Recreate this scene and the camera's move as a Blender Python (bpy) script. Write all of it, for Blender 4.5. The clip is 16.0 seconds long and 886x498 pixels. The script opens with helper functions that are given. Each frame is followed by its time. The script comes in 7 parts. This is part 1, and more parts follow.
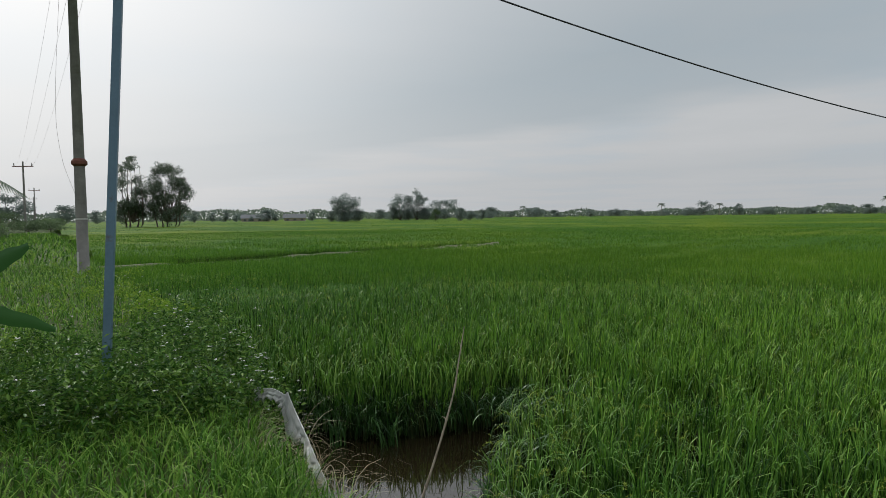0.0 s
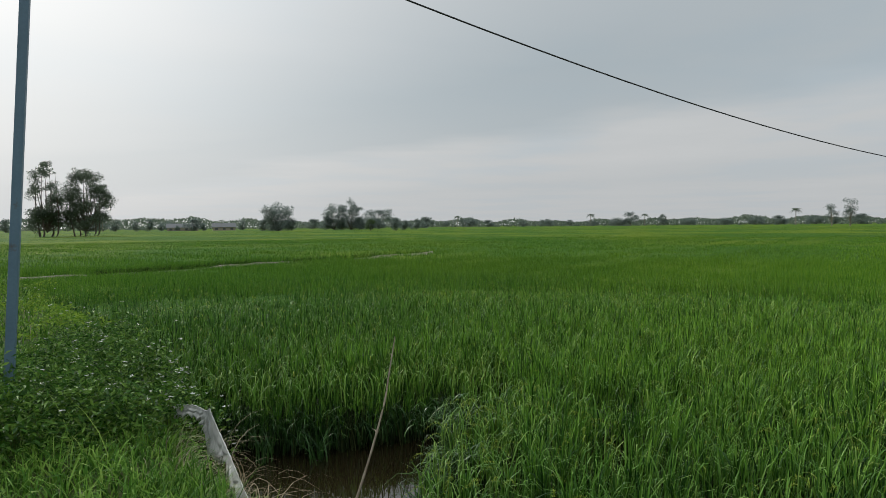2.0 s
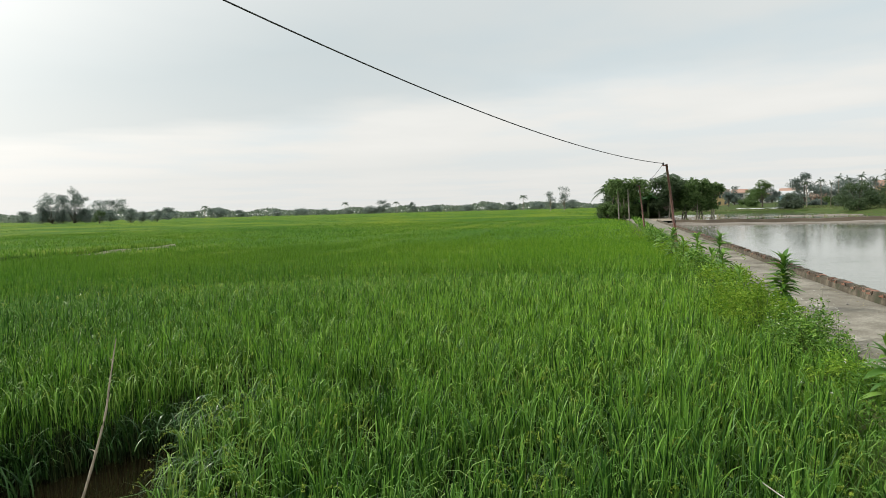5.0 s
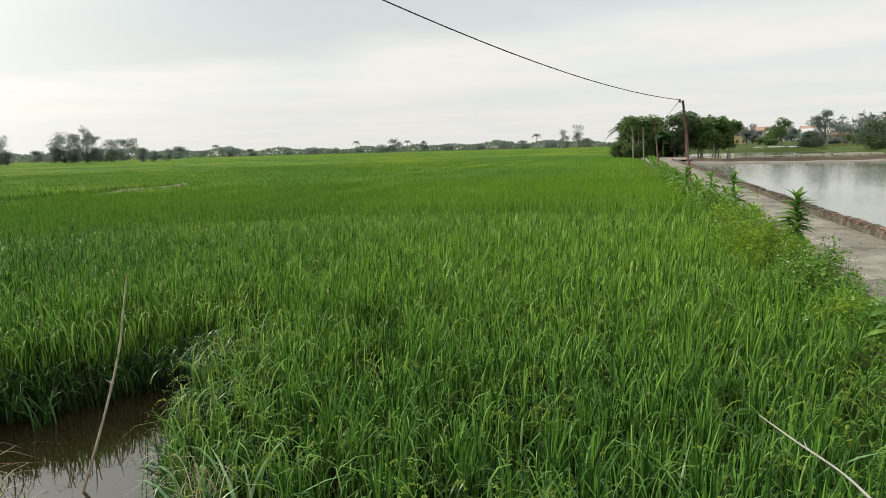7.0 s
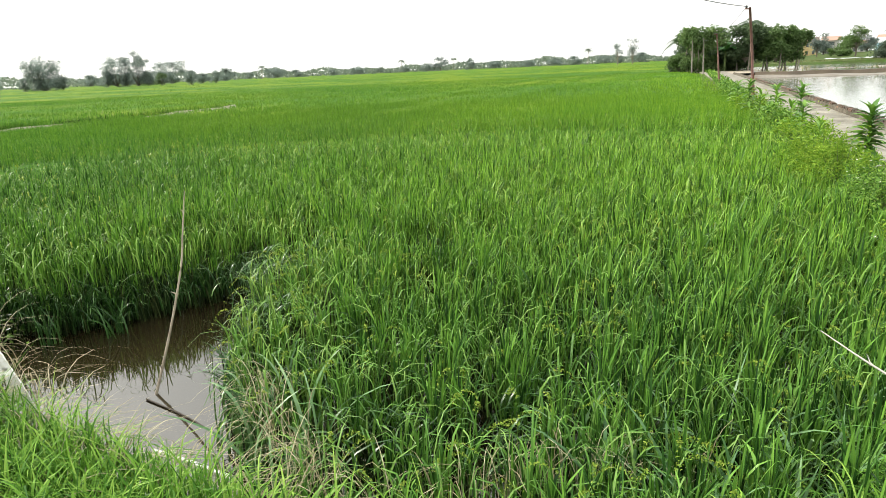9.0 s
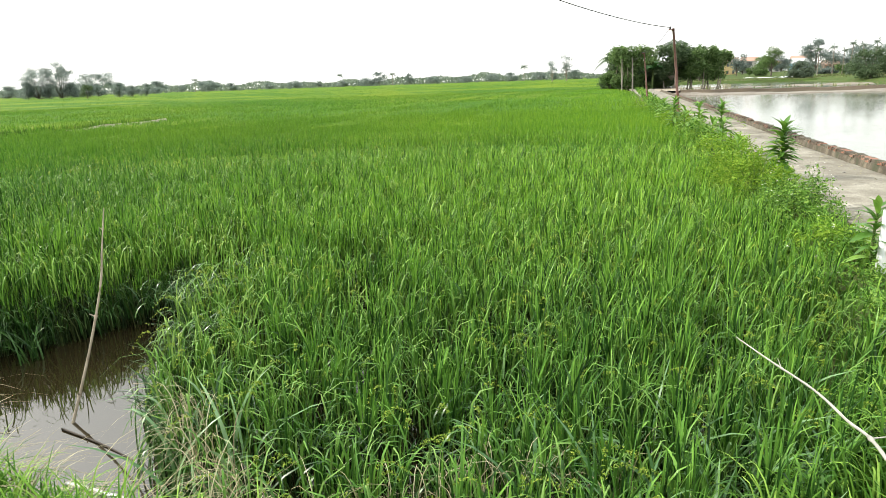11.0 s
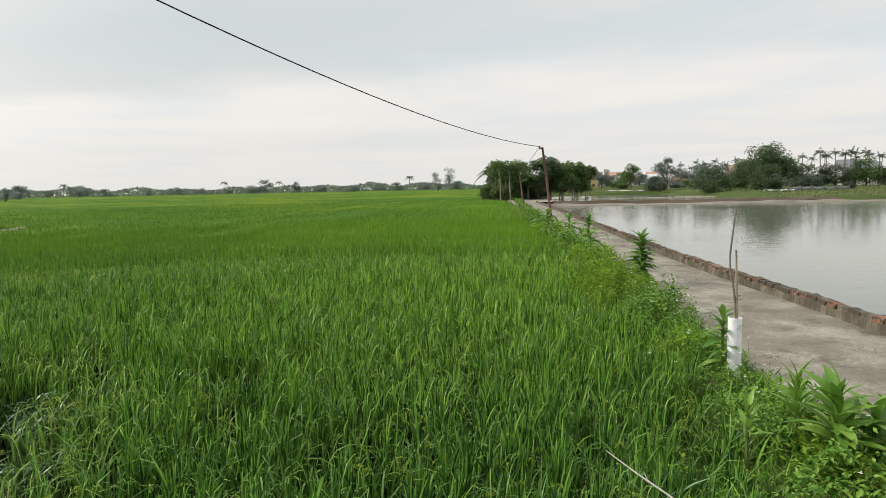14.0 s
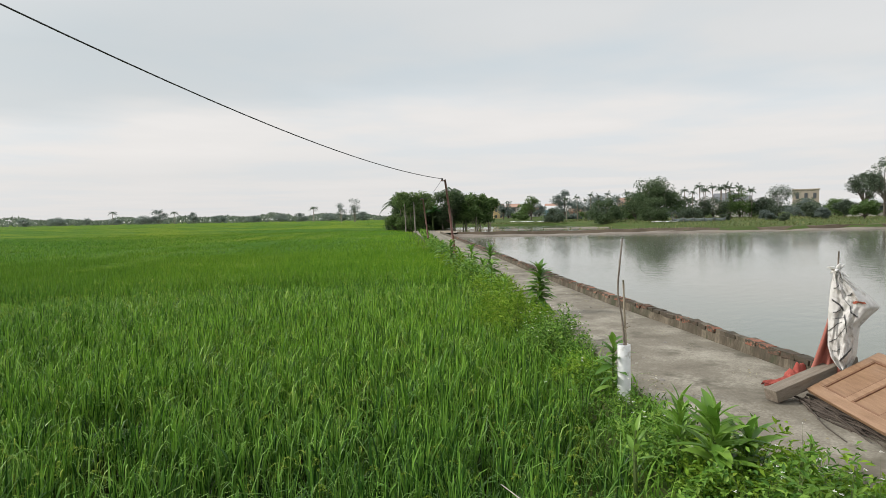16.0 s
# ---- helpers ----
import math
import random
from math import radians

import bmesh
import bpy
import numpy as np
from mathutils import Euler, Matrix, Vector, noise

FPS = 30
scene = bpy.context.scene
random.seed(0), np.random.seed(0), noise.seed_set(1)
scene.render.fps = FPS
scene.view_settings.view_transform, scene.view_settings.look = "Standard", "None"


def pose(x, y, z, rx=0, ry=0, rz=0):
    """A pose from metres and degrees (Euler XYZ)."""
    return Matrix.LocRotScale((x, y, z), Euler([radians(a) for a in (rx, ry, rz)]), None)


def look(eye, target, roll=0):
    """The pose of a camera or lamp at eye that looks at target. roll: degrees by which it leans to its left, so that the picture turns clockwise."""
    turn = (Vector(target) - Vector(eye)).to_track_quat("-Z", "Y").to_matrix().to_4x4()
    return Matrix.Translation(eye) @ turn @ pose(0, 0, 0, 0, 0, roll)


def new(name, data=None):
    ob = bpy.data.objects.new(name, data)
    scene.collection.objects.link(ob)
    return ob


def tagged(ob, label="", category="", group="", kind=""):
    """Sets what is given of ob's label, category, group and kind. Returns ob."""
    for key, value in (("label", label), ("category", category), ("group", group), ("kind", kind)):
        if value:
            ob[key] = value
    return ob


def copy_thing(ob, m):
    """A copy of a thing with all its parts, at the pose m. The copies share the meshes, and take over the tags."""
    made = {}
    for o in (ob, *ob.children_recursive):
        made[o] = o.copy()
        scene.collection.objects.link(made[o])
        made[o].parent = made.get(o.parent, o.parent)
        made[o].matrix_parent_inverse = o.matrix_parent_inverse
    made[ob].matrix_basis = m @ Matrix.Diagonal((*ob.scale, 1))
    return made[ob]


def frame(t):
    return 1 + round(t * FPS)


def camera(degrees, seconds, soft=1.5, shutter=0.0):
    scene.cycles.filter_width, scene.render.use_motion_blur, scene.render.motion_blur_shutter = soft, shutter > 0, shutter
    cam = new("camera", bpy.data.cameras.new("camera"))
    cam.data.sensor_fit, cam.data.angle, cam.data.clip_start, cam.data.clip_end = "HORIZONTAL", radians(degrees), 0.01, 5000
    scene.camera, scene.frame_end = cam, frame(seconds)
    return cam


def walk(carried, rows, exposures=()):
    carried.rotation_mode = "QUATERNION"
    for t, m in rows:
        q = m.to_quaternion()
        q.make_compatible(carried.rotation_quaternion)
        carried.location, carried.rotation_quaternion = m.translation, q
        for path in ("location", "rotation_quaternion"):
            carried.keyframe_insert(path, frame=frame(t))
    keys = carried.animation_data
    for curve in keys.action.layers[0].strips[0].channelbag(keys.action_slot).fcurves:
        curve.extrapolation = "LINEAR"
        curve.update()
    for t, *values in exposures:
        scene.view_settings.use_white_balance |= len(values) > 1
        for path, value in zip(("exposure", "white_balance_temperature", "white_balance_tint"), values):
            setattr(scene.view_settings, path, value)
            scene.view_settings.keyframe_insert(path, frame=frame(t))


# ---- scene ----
cam = camera(70.36, 16.0, 0.5)
# seconds, x, y, z, heading, pitch, lean to the right
ROWS = [
    (0.0, 0.000, 0.000, 1.600, 0.00, -2.99, 0.66),
    (0.5, -0.006, -0.003, 1.606, 1.33, -2.50, -0.21),
    (1.0, -0.004, 0.002, 1.604, 0.86, -2.34, 0.26),
    (1.5, 0.017, 0.021, 1.599, -2.58, -2.13, 0.44),
    (2.0, 0.037, 0.047, 1.590, -5.94, -2.16, 0.51),
    (2.5, 0.062, 0.062, 1.589, -10.23, -2.48, 0.78),
    (3.0, 0.083, 0.074, 1.586, -14.39, -2.77, 1.05),
    (3.5, 0.107, 0.102, 1.578, -18.85, -3.04, 1.07),
    (4.0, 0.129, 0.144, 1.557, -22.24, -3.47, 1.36),
    (4.5, 0.161, 0.207, 1.547, -26.45, -3.26, 1.35),
    (4.7, 0.164, 0.218, 1.539, -27.61, -3.27, 1.27),
    (6.8, 0.212, 0.202, 1.514, -27.46, -8.06, 1.64),
    (7.0, 0.212, 0.207, 1.509, -26.66, -9.03, 1.53),
    (7.5, 0.197, 0.209, 1.497, -24.54, -11.03, 1.79),
    (8.0, 0.192, 0.210, 1.481, -22.69, -13.10, 2.25),
    (8.5, 0.190, 0.226, 1.466, -22.25, -15.46, 2.29),
    (8.7, 0.190, 0.232, 1.464, -21.94, -15.91, 2.45),
    (10.8, 0.241, 0.220, 1.463, -26.87, -15.45, 2.23),
    (11.0, 0.248, 0.218, 1.463, -27.65, -14.91, 1.90),
    (11.5, 0.260, 0.212, 1.470, -28.95, -13.53, 2.25),
    (12.0, 0.265, 0.203, 1.482, -30.60, -11.58, 1.70),
    (12.5, 0.276, 0.199, 1.497, -32.66, -9.98, 1.47),
    (13.0, 0.278, 0.190, 1.510, -34.18, -8.07, 1.37),
    (13.5, 0.297, 0.191, 1.524, -35.65, -6.71, 1.21),
    (14.0, 0.316, 0.186, 1.532, -38.14, -5.55, 1.13),
    (14.5, 0.338, 0.183, 1.541, -39.83, -4.40, 1.17),
    (15.0, 0.359, 0.192, 1.542, -42.57, -3.43, 0.91),
    (15.5, 0.373, 0.190, 1.544, -44.42, -3.31, 0.93),
    (16.0, 0.386, 0.170, 1.544, -46.77, -2.91, 1.01),
]


def aim(x, y, z, heading, pitch, lean):
    """A level heading, then the pitch, then the lean about the view axis."""
    return pose(x, y, z, 0, 0, heading) @ pose(0, 0, 0, pitch) @ pose(0, 0, 0, 0, lean) @ pose(0, 0, 0, 90)


EXPOSURES = [(0.0, -0.56, 6250, 10), (0.5, -0.64, 6250, 10), (2.0, -0.5, 6300, 9), (3.0, -0.05, 6450, 7), (3.5, 0.07, 6500, 7), (4.5, 0.12, 6600, 8), (7.0, 0.16, 6800, 9), (7.5, 0.2, 6800, 9), (8.0, 0.55, 6800, 6), (8.5, 0.93, 6800, 8), (11.0, 1.02, 6750, 8),
             (12.0, 0.58, 6750, 6), (12.5, 0.44, 6800, 5), (13.0, 0.28, 6800, 6), (13.5, 0.2, 6850, 9), (14.0, 0.13, 6800, 11), (16.0, 0.06, 6650, 12)]
walk(cam, [(t, aim(*r)) for t, *r in ROWS], EXPOSURES)

# ---------------------------------------------------------------- light
SUN_HEADING, SUN_HEIGHT = -38.0, 32.0      # degrees from +y towards +x, and above the horizon
sun_way = Vector((math.sin(radians(SUN_HEADING)) * math.cos(radians(SUN_HEIGHT)),
                  math.cos(radians(SUN_HEADING)) * math.cos(radians(SUN_HEIGHT)), math.sin(radians(SUN_HEIGHT))))
sun = new("sun", bpy.data.lights.new("sun", "SUN"))
sun.data.energy, sun.data.angle, sun.data.color = 2.7, radians(11), (1.0, 0.96, 0.89)
sun.matrix_world = look(sun_way * 100, (0, 0, 0))


class Nodes:
    """A short way to write node trees."""

    def __init__(self, tree):
        self.tree = tree
        tree.nodes.clear()

    def add(self, kind, values=None, **settings):
        n = self.tree.nodes.new(kind)
        for k, v in settings.items():
            setattr(n, k, v)
        for k, v in (values or {}).items():
            if isinstance(v, tuple) and len(v) == 2 and hasattr(v[0], "outputs"):
                self.tree.links.new(v[0].outputs[v[1]], n.inputs[k])
            elif hasattr(v, "outputs"):
                self.tree.links.new(v.outputs[0], n.inputs[k])
            else:
                n.inputs[k].default_value = v
        return n

    def math(self, op, a, b=0.0, clamp=False):
        return self.add("ShaderNodeMath", {0: a, 1: b}, operation=op, use_clamp=clamp)

    def ramp(self, fac, stops):
        n = self.add("ShaderNodeValToRGB", {"Fac": fac})
        el = n.color_ramp.elements
        while len(el) < len(stops):
            el.new(0.5)
        for e, (p, c) in zip(el, stops):
            e.position, e.color = p, (*c, 1) if len(c) == 3 else c
        return n

    def mix(self, fac, a, b, blend="MIX"):
        n = self.add("ShaderNodeMix", {}, data_type="RGBA", blend_type=blend)
        for i, v in ((0, fac), (6, a), (7, b)):
            if hasattr(v, "outputs"):
                out = v.outputs[2] if v.bl_idname == "ShaderNodeMix" else v.outputs[0]
                self.tree.links.new(out, n.inputs[i])
            else:
                n.inputs[i].default_value = (*v, 1) if isinstance(v, tuple) and len(v) == 3 else v
        return n


def out(mixnode):
    return (mixnode, 2)


world = bpy.data.worlds.new("overcast_sky")
scene.world = world
world.use_nodes = True
W = Nodes(world.node_tree)
coord = W.add("ShaderNodeTexCoord")
sep = W.add("ShaderNodeSeparateXYZ", {0: (coord, "Generated")})
up = W.math("MAXIMUM", (sep, "Z"), 0.0)
lift = W.math("ADD", up, 0.03)
flat = W.add("ShaderNodeCombineXYZ", {0: W.math("DIVIDE", (sep, "X"), lift), 1: W.math("DIVIDE", (sep, "Y"), lift), 2: 0.3})
# a cloud sheet with long soft edges lying across the view, seen in perspective
bands = W.add("ShaderNodeMapping", {"Vector": flat, "Rotation": (0, 0, radians(49.3)), "Scale": (0.16, 0.42, 1.0)})
puffs = W.add("ShaderNodeTexNoise", {"Vector": bands, "Scale": 1.0, "Detail": 4.0, "Roughness": 0.5, "Distortion": 0.35})
wisps = W.add("ShaderNodeTexNoise", {"Vector": flat, "Scale": 0.45, "Detail": 4.0, "Roughness": 0.5})
reach = W.add("ShaderNodeVectorMath", {0: flat, 1: (0.758, 0.652, 0.0)}, operation="DOT_PRODUCT")
wavy = W.math("ADD", (reach, "Value"), W.math("ADD", W.math("MULTIPLY", W.math("SUBTRACT", (puffs, "Fac"), 0.5), 2.6), W.math("MULTIPLY", W.math("SUBTRACT", (wisps, "Fac"), 0.5), 1.3)))
sheet_fac = W.math("DIVIDE", wavy, 12.0, True)
thick = W.ramp(sheet_fac, [(0.0, (0.25, 0.25, 0.25)), (0.12, (0.42, 0.42, 0.42)), (0.24, (1, 1, 1)), (0.34, (0.9, 0.9, 0.9)), (0.415, (0.05, 0.05, 0.05)), (0.55, (0.0, 0.0, 0.0)), (0.75, (0.35, 0.35, 0.35)), (1.0, (0.2, 0.2, 0.2))])
aside = W.add("ShaderNodeVectorMath", {0: flat, 1: (-0.652, 0.758, 0.0)}, operation="DOT_PRODUCT")
spread = W.add("ShaderNodeMapRange", {0: (aside, "Value"), 1: -1.5, 2: 4.0, 3: 0.36, 4: 1.0}, interpolation_type="SMOOTHSTEP")
thin = W.ramp((wisps, "Fac"), [(0.38, (0.70, 0.785, 0.84)), (0.53, (0.835, 0.84, 0.835)), (0.70, (0.90, 0.895, 0.885))])
cloud = W.mix(W.math("MULTIPLY", thick, spread), thin, (0.52, 0.605, 0.65))
glow = W.add("ShaderNodeVectorMath", {0: (coord, "Generated"), 1: tuple(sun_way)}, operation="DOT_PRODUCT")
glow_wide = W.math("POWER", W.math("MAXIMUM", (glow, "Value"), 0.0), 7.0)
haze = W.ramp(up, [(0.0, (0.785, 0.79, 0.785)), (0.2, (0.845, 0.85, 0.845)), (1.0, (0.86, 0.87, 0.88))])
veil = W.math("SUBTRACT", 1.0, W.math("MULTIPLY", up, 4.2, True), True)
body_of_sky = W.mix(W.math("MULTIPLY", veil, 0.8), cloud, haze)
lit = W.mix(W.math("MULTIPLY", glow_wide, 0.95), body_of_sky, (1.72, 1.71, 1.68))
# overcast sky brightens overhead; raised 1.6 times above the view to lift the ground
overhead = W.add("ShaderNodeMapRange", {0: up, 1: 0.34, 2: 0.95, 3: 1.0, 4: 1.6})
lit = W.mix(1.0, lit, W.add("ShaderNodeCombineXYZ", {0: overhead, 1: overhead, 2: overhead}), "MULTIPLY")
sky = W.add("ShaderNodeTexSky", sky_type="NISHITA", sun_disc=False, sun_elevation=radians(SUN_HEIGHT), sun_rotation=radians(SUN_HEADING), air_density=1.5, dust_density=4.0)
clear = W.add("ShaderNodeBackground", {"Color": sky, "Strength": 0.05})
cover = W.add("ShaderNodeBackground", {"Color": out(lit), "Strength": 1.0})
both = W.add("ShaderNodeMixShader", {0: 0.9, 1: clear, 2: cover})
W.add("ShaderNodeOutputWorld", {"Surface": both})


# ---------------------------------------------------------------- materials
def material(name, stops, scale=6.0, rough=0.8, bump=0.3, detail=5.0, fine=40.0, metallic=0.0, stretch=(1, 1, 1), spots=None, bump_size=0.01, vary=0.12, gloss=0.4):
    """Colour by noise at two scales, a fine relief, an optional stain colour."""
    m = bpy.data.materials.new(name)
    m.use_nodes = True
    N = Nodes(m.node_tree)
    place = N.add("ShaderNodeTexCoord")
    at = N.add("ShaderNodeMapping", {"Vector": (place, "Object"), "Scale": stretch})
    big = N.add("ShaderNodeTexNoise", {"Vector": at, "Scale": scale, "Detail": detail, "Roughness": 0.6})
    small = N.add("ShaderNodeTexNoise", {"Vector": at, "Scale": fine, "Detail": 3.0})
    both_scales = N.math("ADD", N.math("MULTIPLY", (big, "Fac"), 0.7), N.math("MULTIPLY", (small, "Fac"), 0.3))
    info = N.add("ShaderNodeObjectInfo")
    shift = N.math("ADD", both_scales, N.math("MULTIPLY", N.math("SUBTRACT", (info, "Random"), 0.5), vary))
    colour = N.ramp(shift, stops)
    last = (colour, 0)
    if spots:
        stain = N.add("ShaderNodeTexNoise", {"Vector": at, "Scale": spots[1], "Detail": 4.0, "Roughness": 0.65})
        amount = N.ramp((stain, "Fac"), [(spots[2], (0, 0, 0)), (spots[2] + 0.12, (1, 1, 1))])
        last = out(N.mix(amount, colour, spots[0]))
    relief = N.add("ShaderNodeBump", {"Height": both_scales, "Strength": bump, "Distance": bump_size})
    rough_by = N.add("ShaderNodeMapRange", {0: (small, "Fac"), 3: rough - 0.08, 4: min(1.0, rough + 0.08)})
    p = N.add("ShaderNodeBsdfPrincipled", {"Base Color": last, "Roughness": rough_by, "Metallic": metallic, "Specular IOR Level": gloss, "Normal": relief})
    N.add("ShaderNodeOutputMaterial", {"Surface": p})
    return m


def foliage(name, stops, through_light=0.35, rough=0.55, per="ISLAND", patch=0.25, patch_tint=None, gloss=0.25, lit_tint=None):
    """Leaf material: varied leaf by leaf and patch by patch, light shows through."""
    m = bpy.data.materials.new(name)
    m.use_nodes = True
    N = Nodes(m.node_tree)
    geo = N.add("ShaderNodeNewGeometry")
    info = N.add("ShaderNodeObjectInfo")
    place = N.add("ShaderNodeTexCoord")
    patchy = N.add("ShaderNodeTexNoise", {"Vector": (geo, "Position"), "Scale": patch, "Detail": 3.0})
    pick = (geo, "Random Per Island") if per == "ISLAND" else (info, "Random")
    along = N.add("ShaderNodeTexNoise", {"Vector": (place, "Object"), "Scale": 30.0, "Detail": 2.0})
    f = N.math("ADD", N.math("MULTIPLY", pick, 0.62), N.math("MULTIPLY", (patchy, "Fac"), 0.28))
    f = N.math("ADD", f, N.math("MULTIPLY", (along, "Fac"), 0.1))
    colour = N.ramp(f, stops)
    last = (colour, 0)
    if patch_tint:
        zone = N.add("ShaderNodeTexNoise", {"Vector": (geo, "Position"), "Scale": patch_tint[1], "Detail": 2.0})
        last = out(N.mix(N.ramp((zone, "Fac"), [(0.45, (0, 0, 0)), (0.68, (0.38, 0.38, 0.38))]), colour, patch_tint[0]))
    if lit_tint:
        # stronger light towards the path is put into the leaf colour
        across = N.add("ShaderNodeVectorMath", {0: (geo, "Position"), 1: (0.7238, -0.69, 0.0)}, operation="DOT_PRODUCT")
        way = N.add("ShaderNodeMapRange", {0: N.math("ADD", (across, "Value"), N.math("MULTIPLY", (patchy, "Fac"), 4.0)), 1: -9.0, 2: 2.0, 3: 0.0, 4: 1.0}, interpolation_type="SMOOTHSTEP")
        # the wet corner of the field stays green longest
        # this painted brightening fades out near the corner, leaving darker leaves there
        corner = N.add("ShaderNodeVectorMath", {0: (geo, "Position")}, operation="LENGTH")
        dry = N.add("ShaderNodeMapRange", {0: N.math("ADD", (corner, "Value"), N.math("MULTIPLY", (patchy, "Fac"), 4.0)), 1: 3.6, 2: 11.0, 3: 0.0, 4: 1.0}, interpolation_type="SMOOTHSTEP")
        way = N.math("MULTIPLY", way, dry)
        brighter = N.mix(1.0, last[0], lit_tint, "MULTIPLY")
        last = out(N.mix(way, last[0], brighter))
    p = N.add("ShaderNodeBsdfPrincipled", {"Base Color": last, "Roughness": rough, "Specular IOR Level": gloss})
    tr = N.add("ShaderNodeBsdfTranslucent", {"Color": last})
    mixed = N.add("ShaderNodeMixShader", {0: through_light, 1: p, 2: tr})
    N.add("ShaderNodeOutputMaterial", {"Surface": mixed})
    return m


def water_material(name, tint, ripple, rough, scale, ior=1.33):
    m = bpy.data.materials.new(name)
    m.use_nodes = True
    N = Nodes(m.node_tree)
    place = N.add("ShaderNodeTexCoord")
    at = N.add("ShaderNodeMapping", {"Vector": (place, "Object"), "Rotation": (0, 0, 0.6), "Scale": (1.0, 2.2, 1.0)})
    waves = N.add("ShaderNodeTexNoise", {"Vector": at, "Scale": scale, "Detail": 3.0, "Roughness": 0.5})
    calm = N.add("ShaderNodeTexNoise", {"Vector": (place, "Object"), "Scale": 0.06, "Detail": 2.0})
    strength = N.math("MULTIPLY", N.ramp((calm, "Fac"), [(0.35, (0.15, 0.15, 0.15)), (0.65, (1, 1, 1))]), ripple)
    relief = N.add("ShaderNodeBump", {"Height": (waves, "Fac"), "Strength": strength, "Distance": 0.05})
    mud = N.ramp((calm, "Fac"), [(0.3, tint), (0.7, tuple(c * 1.25 for c in tint))])
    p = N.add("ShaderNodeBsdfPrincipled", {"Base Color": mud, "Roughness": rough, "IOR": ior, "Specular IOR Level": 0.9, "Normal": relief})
    N.add("ShaderNodeOutputMaterial", {"Surface": p})
    return m


M_MUD = material("mud", [(0.3, (0.05, 0.035, 0.022)), (0.7, (0.11, 0.08, 0.05))], 1.5, 0.75, 0.5)
M_SOIL = material("bank_soil", [(0.3, (0.035, 0.05, 0.014)), (0.5, (0.06, 0.08, 0.024)), (0.75, (0.10, 0.10, 0.04))], 1.2, 0.95, 0.6, spots=((0.045, 0.09, 0.016), 3.0, 0.47), gloss=0.1)
# refractive index set above water's own, to strengthen the sky reflection
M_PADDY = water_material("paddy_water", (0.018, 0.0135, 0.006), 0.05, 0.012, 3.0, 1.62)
M_POND = water_material("pond_water", (0.112, 0.126, 0.096), 0.26, 0.08, 2.0)
M_CONCRETE = material("path_concrete", [(0.3, (0.105, 0.091, 0.068)), (0.48, (0.18, 0.163, 0.128)), (0.64, (0.32, 0.30, 0.248))], 1.6, 0.9, 0.5, 8.0, 45.0, spots=((0.105, 0.095, 0.07), 1.9, 0.54))
M_RENDER = material("stained_render", [(0.3, (0.026, 0.021, 0.014)), (0.52, (0.074, 0.061, 0.043)), (0.72, (0.19, 0.163, 0.122))], 4.0, 0.92, 0.7, 7.0, 45.0, stretch=(1, 1, 0.3), spots=((0.05, 0.052, 0.03), 5.0, 0.52))
M_BRICK = material("worn_brick", [(0.22, (0.04, 0.032, 0.022)), (0.46, (0.095, 0.062, 0.044)), (0.60, (0.25, 0.088, 0.052)), (0.80, (0.28, 0.225, 0.175))], 12.0, 0.9, 0.9, 6.0, 60.0, spots=((0.05, 0.044, 0.030), 13.0, 0.44), vary=0.45)
M_EARTH = material("pale_dry_earth", [(0.3, (0.20, 0.18, 0.13)), (0.55, (0.33, 0.30, 0.23)), (0.75, (0.44, 0.41, 0.33))], 0.8, 0.95, 0.5, 6.0, 6.0)
M_BANK = material("bank_earth", [(0.3, (0.20, 0.165, 0.125)), (0.55, (0.31, 0.265, 0.205)), (0.75, (0.42, 0.365, 0.295))], 0.5, 0.95, 0.6, 7.0, 5.0, spots=((0.07, 0.085, 0.035), 0.9, 0.56))
M_PALEBANK = material("pale_bank_earth", [(0.3, (0.13, 0.11, 0.09)), (0.55, (0.215, 0.19, 0.16)), (0.75, (0.33, 0.295, 0.25))], 0.5, 0.95, 0.6, 7.0, 5.0, spots=((0.16, 0.13, 0.09), 0.5, 0.60))
M_DARK_EARTH = material("dark_bank_earth", [(0.3, (0.07, 0.055, 0.04)), (0.7, (0.17, 0.13, 0.09))], 0.6, 0.95, 0.5)
M_POLE = material("pole_concrete", [(0.3, (0.13, 0.125, 0.118)), (0.7, (0.25, 0.24, 0.228))], 3.0, 0.9, 0.3, spots=((0.15, 0.14, 0.12), 2.0, 0.55))
M_BLUE = material("blue_painted_steel", [(0.3, (0.085, 0.15, 0.21)), (0.6, (0.12, 0.20, 0.27)), (0.8, (0.15, 0.235, 0.30))], 2.0, 0.5, 0.1, spots=((0.10, 0.07, 0.05), 6.0, 0.64))
M_RUST = material("rusty_iron", [(0.3, (0.07, 0.025, 0.018)), (0.7, (0.19, 0.075, 0.05))], 8.0, 0.85, 0.5)
M_REDPOLE = material("red_oxide_pole", [(0.3, (0.10, 0.05, 0.04)), (0.5, (0.19, 0.10, 0.085)), (0.75, (0.26, 0.17, 0.15))], 3.0, 0.8, 0.3)
M_GREYPOLE = material("weathered_grey_wood", [(0.3, (0.16, 0.14, 0.12)), (0.7, (0.30, 0.27, 0.24))], 5.0, 0.9, 0.4, stretch=(6, 6, 1))
M_WIRE = material("black_cable", [(0.3, (0.012, 0.012, 0.013)), (0.7, (0.03, 0.03, 0.032))], 20.0, 0.6, 0.1)
M_BAMBOO = material("dry_bamboo", [(0.3, (0.18, 0.145, 0.105)), (0.5, (0.31, 0.26, 0.195)), (0.75, (0.46, 0.41, 0.33))], 4.0, 0.75, 0.4, stretch=(8, 8, 1.2))
